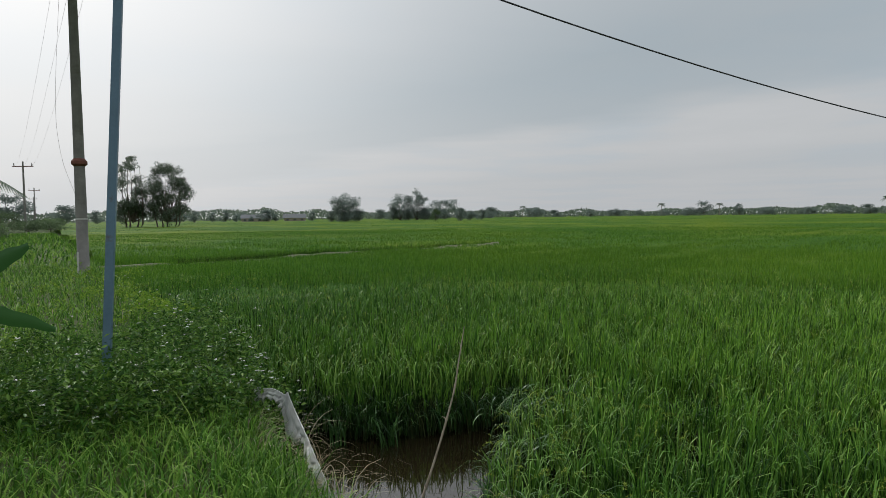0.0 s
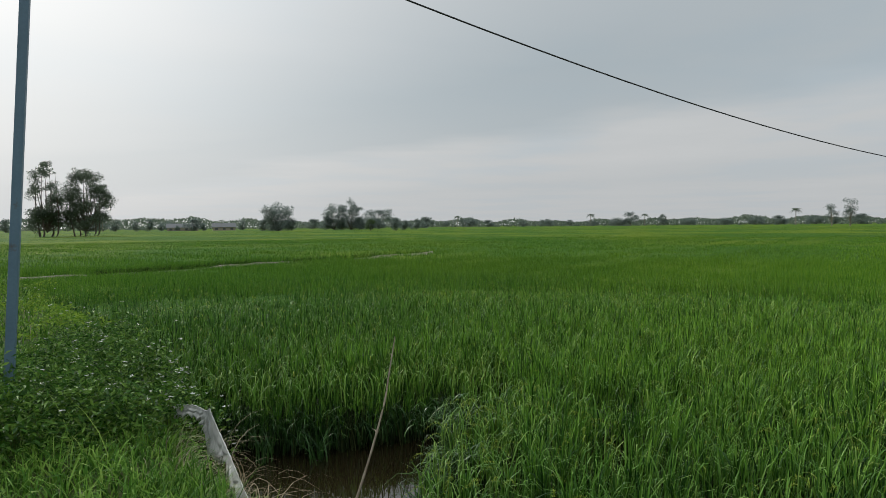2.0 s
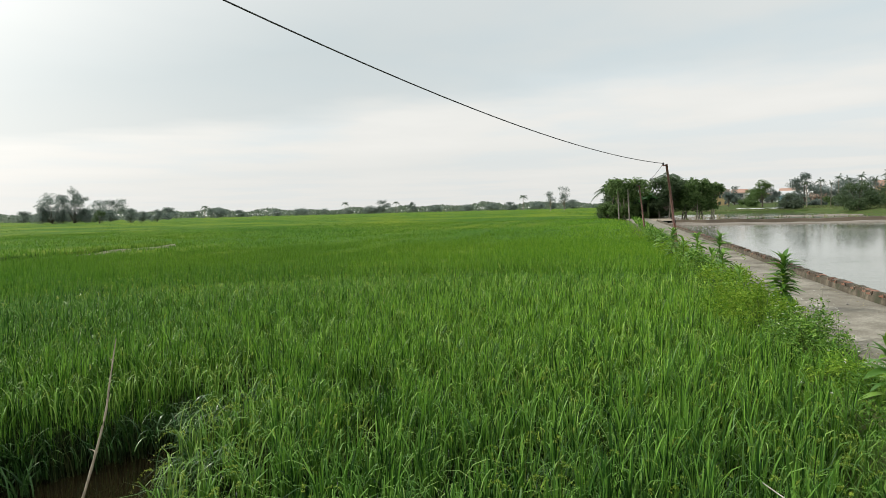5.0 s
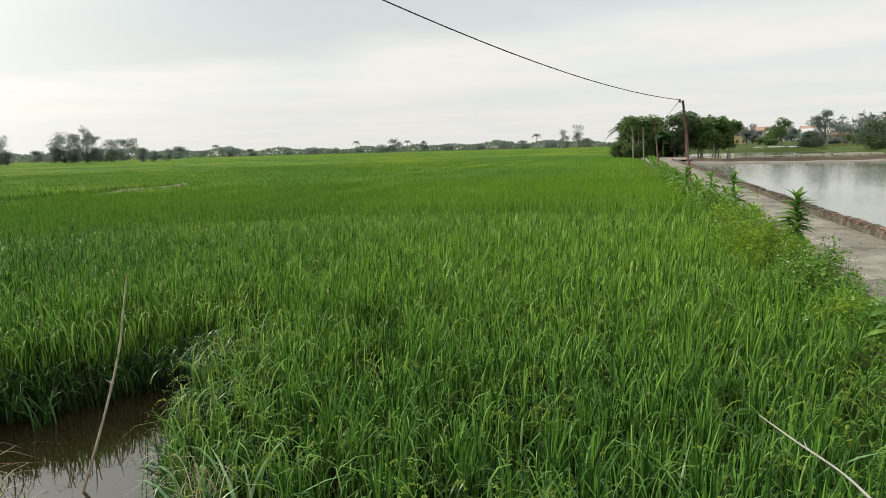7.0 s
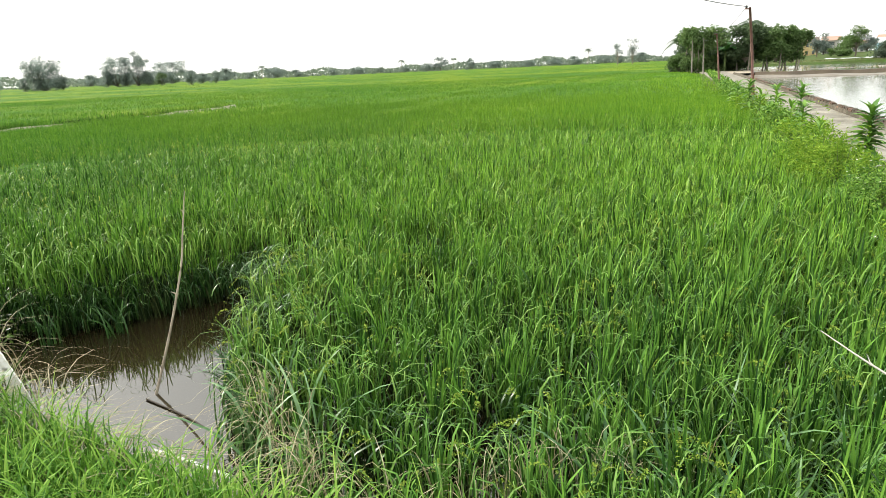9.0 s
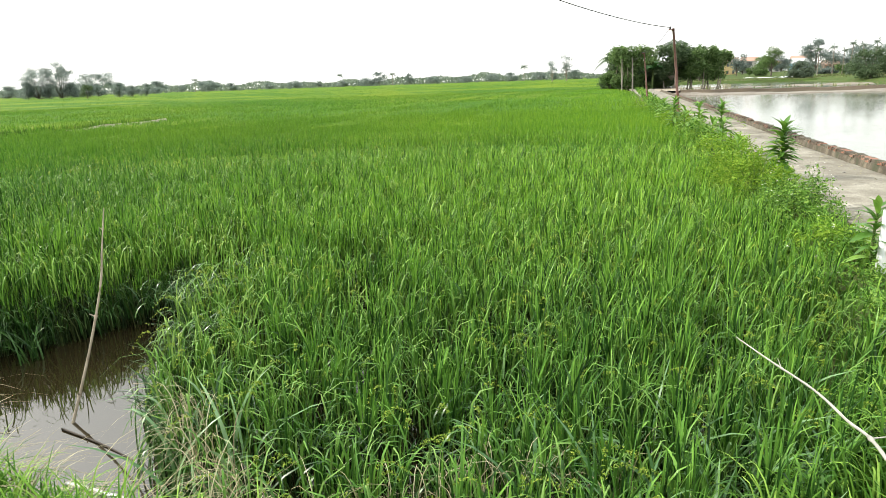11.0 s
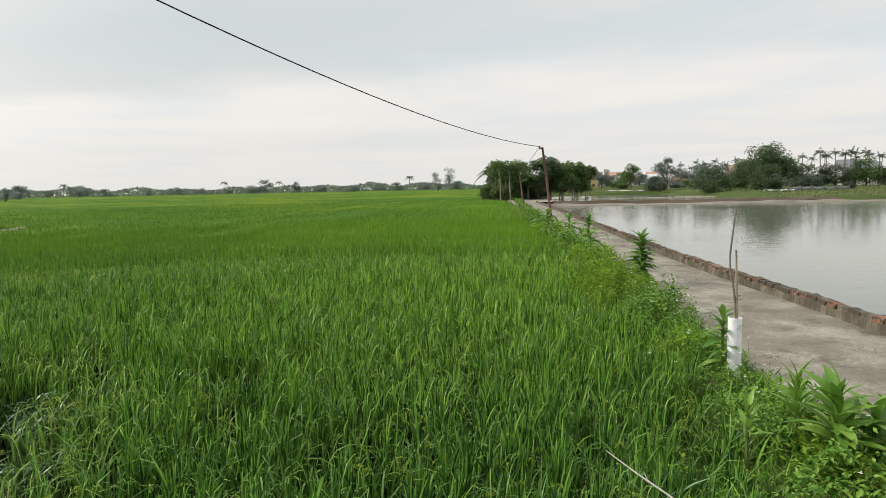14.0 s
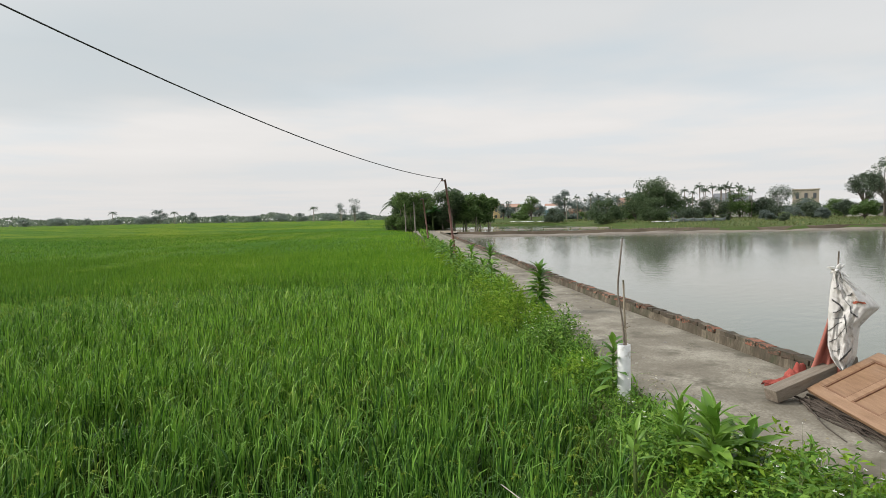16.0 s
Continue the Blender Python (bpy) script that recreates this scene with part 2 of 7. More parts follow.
M_DRYWOOD = material("bleached_dry_branch", [(0.3, (0.203, 0.195, 0.172)), (0.7, (0.39, 0.374, 0.335))], 8.0, 0.85, 0.5)
M_TWIG = material("grey_dry_twig", [(0.3, (0.10, 0.08, 0.065)), (0.7, (0.27, 0.23, 0.19))], 6.0, 0.9, 0.5)
M_DARKTWIG = material("dark_dry_twig", [(0.3, (0.035, 0.027, 0.022)), (0.6, (0.075, 0.06, 0.048)), (0.8, (0.16, 0.13, 0.105))], 9.0, 0.9, 0.5)
M_PVC = material("white_plastic_pipe", [(0.3, (0.55, 0.57, 0.58)), (0.7, (0.72, 0.735, 0.74))], 3.0, 0.4, 0.08, spots=((0.30, 0.29, 0.25), 7.0, 0.56))
M_SHEET = foliage("clear_plastic_film", [(0.2, (0.42, 0.43, 0.41)), (0.5, (0.62, 0.63, 0.61)), (0.85, (0.80, 0.81, 0.79))], 0.35, 0.5, per="OBJECT", patch=9.0, gloss=0.3)
M_FILM = material("white_plastic_film", [(0.3, (0.30, 0.31, 0.29)), (0.7, (0.55, 0.56, 0.54))], 9.0, 0.35, 0.5, spots=((0.30, 0.28, 0.22), 6.0, 0.58))
M_SACK = material("white_woven_sack", [(0.3, (0.45, 0.44, 0.42)), (0.7, (0.72, 0.715, 0.70))], 9.0, 0.6, 0.5, 6.0, 160.0, spots=((0.28, 0.26, 0.235), 11.0, 0.56))
M_INK = material("black_print", [(0.3, (0.03, 0.03, 0.032)), (0.6, (0.07, 0.07, 0.07)), (0.72, (0.3, 0.3, 0.29))], 30.0, 0.6, 0.1)
M_REDINK = material("red_print", [(0.3, (0.30, 0.07, 0.04)), (0.7, (0.42, 0.13, 0.08))], 20.0, 0.6, 0.1)
M_CLOTH = material("faded_red_cloth", [(0.3, (0.28, 0.085, 0.065)), (0.6, (0.40, 0.15, 0.115)), (0.8, (0.50, 0.25, 0.20))], 4.0, 0.95, 0.4, 5.0, 120.0)
M_REDRAG = material("crumpled_red_cloth", [(0.3, (0.20, 0.035, 0.028)), (0.6, (0.34, 0.075, 0.055)), (0.8, (0.46, 0.14, 0.11))], 12.0, 0.95, 0.6, 5.0, 120.0)
M_DOOR = material("varnished_door_wood", [(0.3, (0.15, 0.082, 0.044)), (0.5, (0.235, 0.14, 0.08)), (0.75, (0.32, 0.205, 0.125))], 3.0, 0.5, 0.25, 6.0, 30.0, stretch=(1.2, 12, 12))
# darker copy of the door wood; paints the dark lines of the recesses
M_DOOR_DARK = material("dark_recess_wood", [(0.3, (0.12, 0.06, 0.035)), (0.7, (0.23, 0.12, 0.065))], 3.0, 0.6, 0.25, stretch=(1.2, 12, 12))
M_BEAM = material("grey_brown_beam", [(0.3, (0.12, 0.10, 0.078)), (0.7, (0.26, 0.22, 0.175))], 4.0, 0.85, 0.4, stretch=(1.5, 9, 9))
M_STONE = material("rubble_stone", [(0.3, (0.14, 0.13, 0.115)), (0.7, (0.30, 0.28, 0.255))], 8.0, 0.9, 0.6)
M_WHITEPATCH = material("whitewash", [(0.3, (0.40, 0.39, 0.37)), (0.7, (0.58, 0.57, 0.55))], 6.0, 0.9, 0.2)
M_BARK = material("bark", [(0.3, (0.06, 0.05, 0.04)), (0.7, (0.17, 0.145, 0.12))], 5.0, 0.95, 0.6, stretch=(4, 4, 1))
M_PALEBARK = material("pale_bark", [(0.3, (0.18, 0.15, 0.12)), (0.7, (0.34, 0.30, 0.25))], 4.0, 0.95, 0.5, stretch=(4, 4, 1))

RICE_STOPS = [(0.18, (0.007, 0.028, 0.005)), (0.37, (0.036, 0.106, 0.020)), (0.58, (0.097, 0.226, 0.034)), (0.78, (0.160, 0.320, 0.053)), (0.95, (0.24, 0.375, 0.092))]
M_RICE = foliage("rice_leaf", RICE_STOPS, 0.11, 0.38, patch=0.12, patch_tint=((0.16, 0.26, 0.018), 0.035), gloss=0.16, lit_tint=(1.64, 1.46, 1.0))
# darker leaf copy for shade by the water; its pale tone stands for highlights
M_RICE_LOW = foliage("low_rice_leaf", [(0.15, (0.012, 0.042, 0.009)), (0.5, (0.034, 0.100, 0.018)), (0.76, (0.085, 0.180, 0.042)), (0.93, (0.27, 0.35, 0.16))], 0.08, 0.36, gloss=0.28)
# stem colour is near black, so that it paints shade between the plants
M_CULM = foliage("shade_toned_stem", [(0.2, (0.008, 0.018, 0.005)), (0.55, (0.022, 0.042, 0.012)), (0.88, (0.10, 0.12, 0.045))], 0.0, 0.6, gloss=0.1)
M_RICE_MID = foliage("rice_leaf_middle", [(0.18, (0.023, 0.084, 0.010)), (0.40, (0.062, 0.170, 0.018)), (0.60, (0.114, 0.248, 0.027)), (0.85, (0.195, 0.335, 0.042))], 0.24, 0.45, patch=0.12, patch_tint=((0.17, 0.24, 0.014), 0.035), gloss=0.12, lit_tint=(1.44, 1.31, 1.0))
M_RICE_ARCH = foliage("rice_arching_leaf", [(0.15, (0.04, 0.105, 0.020)), (0.5, (0.090, 0.205, 0.034)), (0.85, (0.185, 0.30, 0.08))], 0.1, 0.46, patch=0.2, gloss=0.12, lit_tint=(1.6, 1.4, 0.95))
M_RICE_FAR = foliage("rice_leaf_far", [(0.2, (0.046, 0.118, 0.012)), (0.5, (0.066, 0.148, 0.014)), (0.85, (0.095, 0.185, 0.018))], 0.25, 0.6, patch=0.05, patch_tint=((0.14, 0.195, 0.014), 0.02), gloss=0.03)
M_DRYBLADE = foliage("dry_straw_blade", [(0.2, (0.22, 0.19, 0.11)), (0.5, (0.34, 0.30, 0.18)), (0.85, (0.50, 0.46, 0.32))], 0.25, 0.7)
M_PANICLE = foliage("rice_panicle", [(0.2, (0.13, 0.22, 0.022)), (0.5, (0.20, 0.29, 0.035)), (0.85, (0.29, 0.35, 0.06))], 0.2, 0.6, gloss=0.15)
M_GRASS = foliage("bank_grass", [(0.14, (0.020, 0.064, 0.010)), (0.40, (0.076, 0.190, 0.024)), (0.66, (0.175, 0.335, 0.046)), (0.92, (0.34, 0.47, 0.11))], 0.2, 0.5, patch=0.6, gloss=0.06)
M_BROAD_GRASS = foliage("broad_grass_blade", [(0.15, (0.07, 0.16, 0.06)), (0.5, (0.13, 0.25, 0.10)), (0.9, (0.22, 0.35, 0.17))], 0.15, 0.38, patch=0.8, gloss=0.3)
M_WEED = foliage("weed_leaf", [(0.15, (0.044, 0.125, 0.018)), (0.5, (0.125, 0.26, 0.034)), (0.9, (0.27, 0.41, 0.070))], 0.26, 0.5, patch=0.8, gloss=0.2)
M_WEED_BANK = foliage("dark_weed_leaf", [(0.15, (0.014, 0.048, 0.008)), (0.5, (0.062, 0.158, 0.022)), (0.9, (0.22, 0.36, 0.065))], 0.18, 0.5, patch=0.8, gloss=0.12)
M_WEED_LIGHT = foliage("light_weed_leaf", [(0.15, (0.085, 0.185, 0.020)), (0.5, (0.185, 0.32, 0.034)), (0.9, (0.32, 0.44, 0.065))], 0.3, 0.6, patch=0.8, gloss=0.04)
M_DRYGRASS = foliage("dull_bank_grass", [(0.15, (0.10, 0.13, 0.045)), (0.5, (0.16, 0.19, 0.075)), (0.9, (0.26, 0.26, 0.13))], 0.25, 0.6, patch=0.15, gloss=0.1)
M_PETAL = foliage("white_petals", [(0.2, (0.62, 0.62, 0.56)), (0.8, (0.78, 0.78, 0.74))], 0.2, 0.7)
M_SPEAR = foliage("spear_leaf", [(0.15, (0.060, 0.155, 0.024)), (0.5, (0.125, 0.265, 0.040)), (0.9, (0.25, 0.42, 0.07))], 0.3, 0.42, per="OBJECT", patch=1.5, gloss=0.4)
M_BROAD = foliage("broad_light_leaf", [(0.15, (0.09, 0.21, 0.028)), (0.5, (0.16, 0.31, 0.042)), (0.9, (0.26, 0.42, 0.075))], 0.3, 0.42, per="OBJECT", patch=1.5, gloss=0.35)
M_BANANA = foliage("banana_leaf", [(0.2, (0.022, 0.075, 0.016)), (0.6, (0.04, 0.12, 0.024)), (0.9, (0.07, 0.17, 0.036))], 0.12, 0.5, per="OBJECT", gloss=0.15)
M_STEM = foliage("green_stem", [(0.2, (0.07, 0.11, 0.03)), (0.8, (0.14, 0.18, 0.06))], 0.05, 0.6)
# tree_leaf and open_tree_leaf are lifted towards grey for haze over distance
M_CROWN = foliage("tree_leaf", [(0.15, (0.050, 0.084, 0.040)), (0.5, (0.095, 0.142, 0.070)), (0.9, (0.16, 0.22, 0.11))], 0.55, 0.55, patch=0.2, gloss=0.2)
M_CROWN_OPEN = foliage("open_tree_leaf", [(0.15, (0.075, 0.105, 0.075)), (0.5, (0.112, 0.148, 0.102)), (0.9, (0.16, 0.20, 0.13))], 0.42, 0.6, patch=0.2, gloss=0.15)
M_CROWN_LIGHT = foliage("light_tree_leaf", [(0.15, (0.060, 0.110, 0.036)), (0.5, (0.120, 0.195, 0.066)), (0.9, (0.20, 0.29, 0.105))], 0.55, 0.55, patch=0.2)
# pale grey tones of the next two are distance haze put into leaf colour
M_CROWN_HAZE = foliage("hazed_tree_leaf", [(0.15, (0.14, 0.18, 0.165)), (0.5, (0.18, 0.225, 0.20)), (0.9, (0.23, 0.275, 0.24))], 0.6, 0.8, patch=0.1, gloss=0.1)
M_WOODS = foliage("hazed_woods_leaf", [(0.15, (0.13, 0.165, 0.13)), (0.5, (0.165, 0.205, 0.16)), (0.9, (0.20, 0.24, 0.19))], 0.5, 0.9, patch=0.02, gloss=0.0)
# lightened towards grey for the haze over the far palms
M_FROND = foliage("palm_leaf", [(0.15, (0.065, 0.100, 0.065)), (0.5, (0.095, 0.14, 0.085)), (0.9, (0.14, 0.19, 0.115))], 0.4, 0.5)


# ---------------------------------------------------------------- builders
def link_mesh(name, me, mat, parent=None, label=""):
    me.materials.append(mat)
    ob = new(name, me)
    if parent is not None:
        ob.parent = parent
    if label:
        tagged(ob, label)
    return ob


def part(name, bm, mat, parent=None, label="", smooth=False):
    me = bpy.data.meshes.new(name)
    bm.normal_update()
    bm.to_mesh(me)
    bm.free()
    if smooth:
        me.polygons.foreach_set("use_smooth", np.ones(len(me.polygons), bool))
    return link_mesh(name, me, mat, parent, label)


def thing(name, x, y, z, label, category, group="", kind=""):
    e = new(name)
    e.location = (x, y, z)
    e.empty_display_size = 0.1
    return tagged(e, label, category, group, kind)


def fast_mesh(name, verts, loops, sizes):
    """A mesh from numpy arrays: points, corner indices and corners per face."""
    me = bpy.data.meshes.new(name)
    me.vertices.add(len(verts))
    me.vertices.foreach_set("co", np.ascontiguousarray(verts, np.float32).ravel())
    me.loops.add(len(loops))
    me.loops.foreach_set("vertex_index", np.ascontiguousarray(loops, np.int32))
    me.polygons.add(len(sizes))
    starts = np.concatenate([[0], np.cumsum(sizes)[:-1]]).astype(np.int32)
    me.polygons.foreach_set("loop_start", starts)
    me.update(calc_edges=True)
    return me


def blades(rng, x, y, z, height, bend, width, levels=3, side=None, arch=0.0, heading=None, curve=2.0):
    """Grass blades: tapered strips of so many levels, bending over; one point at the tip."""
    n = len(x)
    a = rng.uniform(0, 2 * np.pi, n) if heading is None else heading
    f = a + (rng.uniform(-0.9, 0.9, n) + np.pi / 2 if side is None else side)
    t = np.linspace(0, 1, levels + 1)[None, :]
    fall = t ** curve
    px = x[:, None] + np.cos(a)[:, None] * (bend[:, None] * fall)
    py = y[:, None] + np.sin(a)[:, None] * (bend[:, None] * fall)
    pz = z[:, None] + height[:, None] * (t - np.reshape(arch, (-1, 1)) * t ** 3)
    w = width[:, None] * np.array([0.75] + [1.0 - 0.75 * (k / levels) ** 2 for k in range(1, levels)])[None, :] * 0.5
    sx, sy = np.cos(f)[:, None] * w, np.sin(f)[:, None] * w
    c = px.shape[1] - 1
    left = np.stack([px[:, :c] - sx, py[:, :c] - sy, pz[:, :c]], 2)
    right = np.stack([px[:, :c] + sx, py[:, :c] + sy, pz[:, :c]], 2)
    tip = np.stack([px[:, c], py[:, c], pz[:, c]], 1)[:, None, :]
    v = np.concatenate([np.stack([left, right], 2).reshape(n, 2 * c, 3), tip], 1)
    per = 2 * c + 1
    faces, sizes = [], []
    for k in range(c - 1):
        faces += [2 * k, 2 * k + 1, 2 * k + 3, 2 * k + 2]
        sizes.append(4)
    faces += [2 * c - 2, 2 * c - 1, 2 * c]
    sizes.append(3)
    loops = (np.arange(n)[:, None] * per + np.array(faces)[None, :]).ravel()
    return v.reshape(-1, 3), loops, np.tile(sizes, n)


def leaves(rng, centre, size, flat=0.5, slim=0.45):
    """Diamond leaves folded along the rib, at the centres, with random turns."""
    n = len(centre)
    a = rng.uniform(0, 2 * np.pi, n)
    tilt = rng.normal(0, flat, n)
    d = np.stack([np.cos(a) * np.cos(tilt), np.sin(a) * np.cos(tilt), np.sin(tilt)], 1)
    roll = rng.normal(0, flat, n)
    s0 = np.stack([-np.sin(a), np.cos(a), np.zeros(n)], 1)
    up_ = np.cross(d, s0)
    s = s0 * np.cos(roll)[:, None] + up_ * np.sin(roll)[:, None]
    nrm = np.cross(d, s)
    L = np.asarray(size)[:, None] if np.ndim(size) else size
    base, tip = centre - d * L * 0.5, centre + d * L * 0.5 - nrm * L * 0.12
    lft, rgt = centre + s * L * slim * 0.5 + nrm * L * 0.08, centre - s * L * slim * 0.5 + nrm * L * 0.08
    v = np.stack([base, rgt, tip, lft], 1).reshape(-1, 3)
    loops = (np.arange(n)[:, None] * 4 + np.array([0, 1, 2, 0, 2, 3])[None, :]).ravel()
    return v, loops, np.full(2 * n, 3)


def joined(batches):
    vs, ls, ss, o = [], [], [], 0
    for v, l, s in batches:
        vs.append(v)
        ls.append(l + o)
        ss.append(s)
        o += len(v)
    return np.concatenate(vs), np.concatenate(ls), np.concatenate(ss)


def tube(bm, points, radii, sides=8, caps=True):
    """A tapered tube through the points."""
    pts = [Vector(p) for p in points]
    rings = []
    for i, p in enumerate(pts):
        d = (pts[min(i + 1, len(pts) - 1)] - pts[max(i - 1, 0)]).normalized()
        ref = Vector((0, 0, 1)) if abs(d.z) < 0.9 else Vector((1, 0, 0))
        a = d.cross(ref).normalized()
        b = a.cross(d).normalized()
        r = radii[i] if isinstance(radii, (list, tuple)) else radii
        rings.append([bm.verts.new(p + (a * math.cos(2 * math.pi * k / sides) + b * math.sin(2 * math.pi * k / sides)) * r) for k in range(sides)])
    for r0, r1 in zip(rings, rings[1:]):
        for k in range(sides):
            bm.faces.new((r0[k], r0[(k + 1) % sides], r1[(k + 1) % sides], r1[k]))
    if caps:
        bm.faces.new(rings[0])
        bm.faces.new(list(reversed(rings[-1])))
    return bm


def box(bm, size, m=None, bevel=0.0):
    made = bmesh.ops.create_cube(bm, size=1.0, matrix=(m or Matrix()) @ Matrix.Diagonal((*size, 1)))
    if bevel:
        edges = list({e for v in made["verts"] for e in v.link_edges})
        bmesh.ops.bevel(bm, geom=edges, offset=bevel, segments=2, affect="EDGES", profile=0.6)
    return bm


def bent(points, n=8):
    """A smooth line of n points through three or more control points."""
    pts = [np.array(p, float) for p in points]
    pts = [2 * pts[0] - pts[1]] + pts + [2 * pts[-1] - pts[-2]]
    res = []
    for i in range(1, len(pts) - 2):
        for k in range(n):
            t = k / n
            p0, p1, p2, p3 = pts[i - 1:i + 3]
            res.append(0.5 * (2 * p1 + (p2 - p0) * t + (2 * p0 - 5 * p1 + 4 * p2 - p3) * t * t + (3 * p1 - p0 - 3 * p2 + p3) * t ** 3))
    res.append(pts[-2])
    return [tuple(p) for p in res]


# ---------------------------------------------------------------- plan
# the path runs along ALONG; ACROSS points from the rice to the pond
ALONG, ACROSS = np.array([0.69, 0.7238]), np.array([0.7238, -0.69])
PATH_TURN = math.degrees(math.atan2(0.7238, 0.69))
WATER, RICE_TOP, POND = -0.62, 0.15, -0.32


def at(s, n, z=0.0):
    p = ALONG * s + ACROSS * n
    return (float(p[0]), float(p[1]), z)


# the edge of the rice: the weedy bank, the corner, then along the path
EDGE = [(-330, 520), (-70, 112), (-11.0, 20.2), (-8.0, 15.6), (-4.8, 11.2), (-3.1, 8.5), (-2.1, 6.4), (-1.5, 4.85), (-1.0, 3.6), (-0.35, 2.85), (0.3, 2.05), (1.0, 1.55), (1.9, 1.2),
        (2.8, 1.2), (3.5, 1.6), (4.2, 2.15), (4.85, 2.75), at(9, 1.6)[:2], at(22, 1.55)[:2], at(43, 1.0)[:2], at(62, 0.5)[:2], at(90, -1.2)[:2], at(600, -14)[:2]]
FIELD = EDGE + [(420, 900), (-420, 900)]


def inside(poly, x, y):
    r = np.zeros(len(x), bool)
    for (x0, y0), (x1, y1) in zip(poly, poly[1:] + poly[:1]):
        c = (y0 > y) != (y1 > y)
        if c.any():
            r ^= c & (x < (x1 - x0) * (y - y0) / (y1 - y0 + 1e-12) + x0)
    return r


def edge_distance(line, x, y):
    d = np.full(len(x), 1e9)
    for (x0, y0), (x1, y1) in zip(line, line[1:]):
        dx, dy = x1 - x0, y1 - y0
        t = np.clip(((x - x0) * dx + (y - y0) * dy) / (dx * dx + dy * dy), 0, 1)
        d = np.minimum(d, np.hypot(x - x0 - t * dx, y - y0 - t * dy))
    return d


def lumps(x, y, scale, seed=0.0):
    """Soft unevenness from a few crossed waves."""
    return (np.sin(x * scale + 1.3 + seed) * np.cos(y * scale * 1.17 - 0.7 * seed) + 0.5 * np.sin(x * scale * 2.3 - y * scale * 1.9 + seed * 2.1) + 0.3 * np.cos(x * scale * 4.1 + y * scale * 3.7 + seed)) / 1.8


def sn_of(x, y):
    return x * ALONG[0] + y * ALONG[1], x * ACROSS[0] + y * ACROSS[1]


def ground_height(x, y):
    d = edge_distance(EDGE, x, y)
    rice = inside(FIELD, x, y)
    s, n = sn_of(x, y)
    h = 0.02 + 0.05 * lumps(x, y, 1.7) * np.clip(d, 0, 1)
    h = np.where(rice, -0.10 - 0.62 * np.clip(d / 0.35, 0, 1), h - 0.10 * np.clip(1 - d / 0.3, 0, 1))
    on_path = (n > 2.0) & (n < 4.4) & (s < 75) & ~rice
    h = np.where(on_path, -0.12, h)
    pond = (n > 3.0) & (n < 100) & (s > -45) & (s < 60.5)
    h = np.where(pond, -1.3, h)
    far_pond = (n > 4.5) & (n < 29) & (s > 56) & (s < 116)
    h = np.where(far_pond, -0.9, h)
    h = np.where(~rice & (s > 116) & (n > 6), h + np.clip((s - 116) / 60, 0, 1) * 0.7, h)
    rise = np.clip((s - 62) / 26, 0, 1) * np.clip((n - 30) / 3, 0, 1) * 0.4
    h = np.where(~rice, h + rise, h)
    return np.where(np.hypot(x, y) > 320, np.where(rice, -0.7, 0.1), h)


def build_ground():
    rad = np.concatenate([[0.0], np.geomspace(0.35, 4800, 190)])
    ang = np.radians(np.arange(0, 360, 1.2))
    R, T_ = np.meshgrid(rad[1:], ang, indexing="ij")
    x, y = (R * np.sin(T_)).ravel(), (R * np.cos(T_)).ravel()
    x, y = np.append(x, 0.0), np.append(y, 0.0)
    v = np.stack([x, y, ground_height(x, y)], 1)
    na, nr = len(ang), len(rad) - 1
    i, k = np.meshgrid(np.arange(nr - 1), np.arange(na), indexing="ij")
    q = np.stack([i * na + k, (i + 1) * na + k, (i + 1) * na + (k + 1) % na, i * na + (k + 1) % na], 2).reshape(-1, 4)
    c = np.stack([np.full(na, nr * na), np.arange(na), (np.arange(na) + 1) % na], 1)
    loops = np.concatenate([q[:, ::-1].ravel(), c[:, ::-1].ravel()])
    me = fast_mesh("ground", v, loops, np.concatenate([np.full(len(q), 4), np.full(na, 3)]))
    me.polygons.foreach_set("use_smooth", np.ones(len(me.polygons), bool))
    tagged(link_mesh("ground", me, M_SOIL), "weedy earth of the banks and flat paddy land", "ground", kind="structure")


def sheet(name, outline, z, mat, label, category, cuts=0):
    bm = bmesh.new()
    bm.faces.new([bm.verts.new((x, y, z)) for x, y in outline])
    bmesh.ops.recalc_face_normals(bm, faces=bm.faces)
    bm.normal_update()
    if bm.faces[:][0].normal.z < 0:
        bmesh.ops.reverse_faces(bm, faces=bm.faces)
    return tagged(part(name, bm, mat), label, category, kind="structure")


build_ground()
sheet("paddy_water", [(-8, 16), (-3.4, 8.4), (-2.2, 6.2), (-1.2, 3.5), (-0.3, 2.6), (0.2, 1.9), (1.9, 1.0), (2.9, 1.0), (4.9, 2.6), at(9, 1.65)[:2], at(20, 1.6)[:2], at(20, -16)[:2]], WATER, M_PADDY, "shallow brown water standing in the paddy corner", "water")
sheet("pond_water", [at(-40, 3.3)[:2], at(57.6, 3.0)[:2], at(57.6, 95)[:2], at(-40, 95)[:2]], POND, M_POND, "grey fish pond water reflecting the cloudy sky", "water")
sheet("far_pond_water", [at(60.5, 5.5)[:2], at(114.5, 5.5)[:2], at(114.5, 28)[:2], at(60.5, 28)[:2]], -0.28, M_POND, "pale water of a second pond behind the bank", "water")

# path slab and pond wall
PATH_LEFT = [(-14, 2.3), (0, 2.2), (4.5, 2.15), (9, 2.2), (14, 2.2), (22, 2.1), (32, 1.9), (43, 1.5), (60, 1.05), (76, 0.6)]
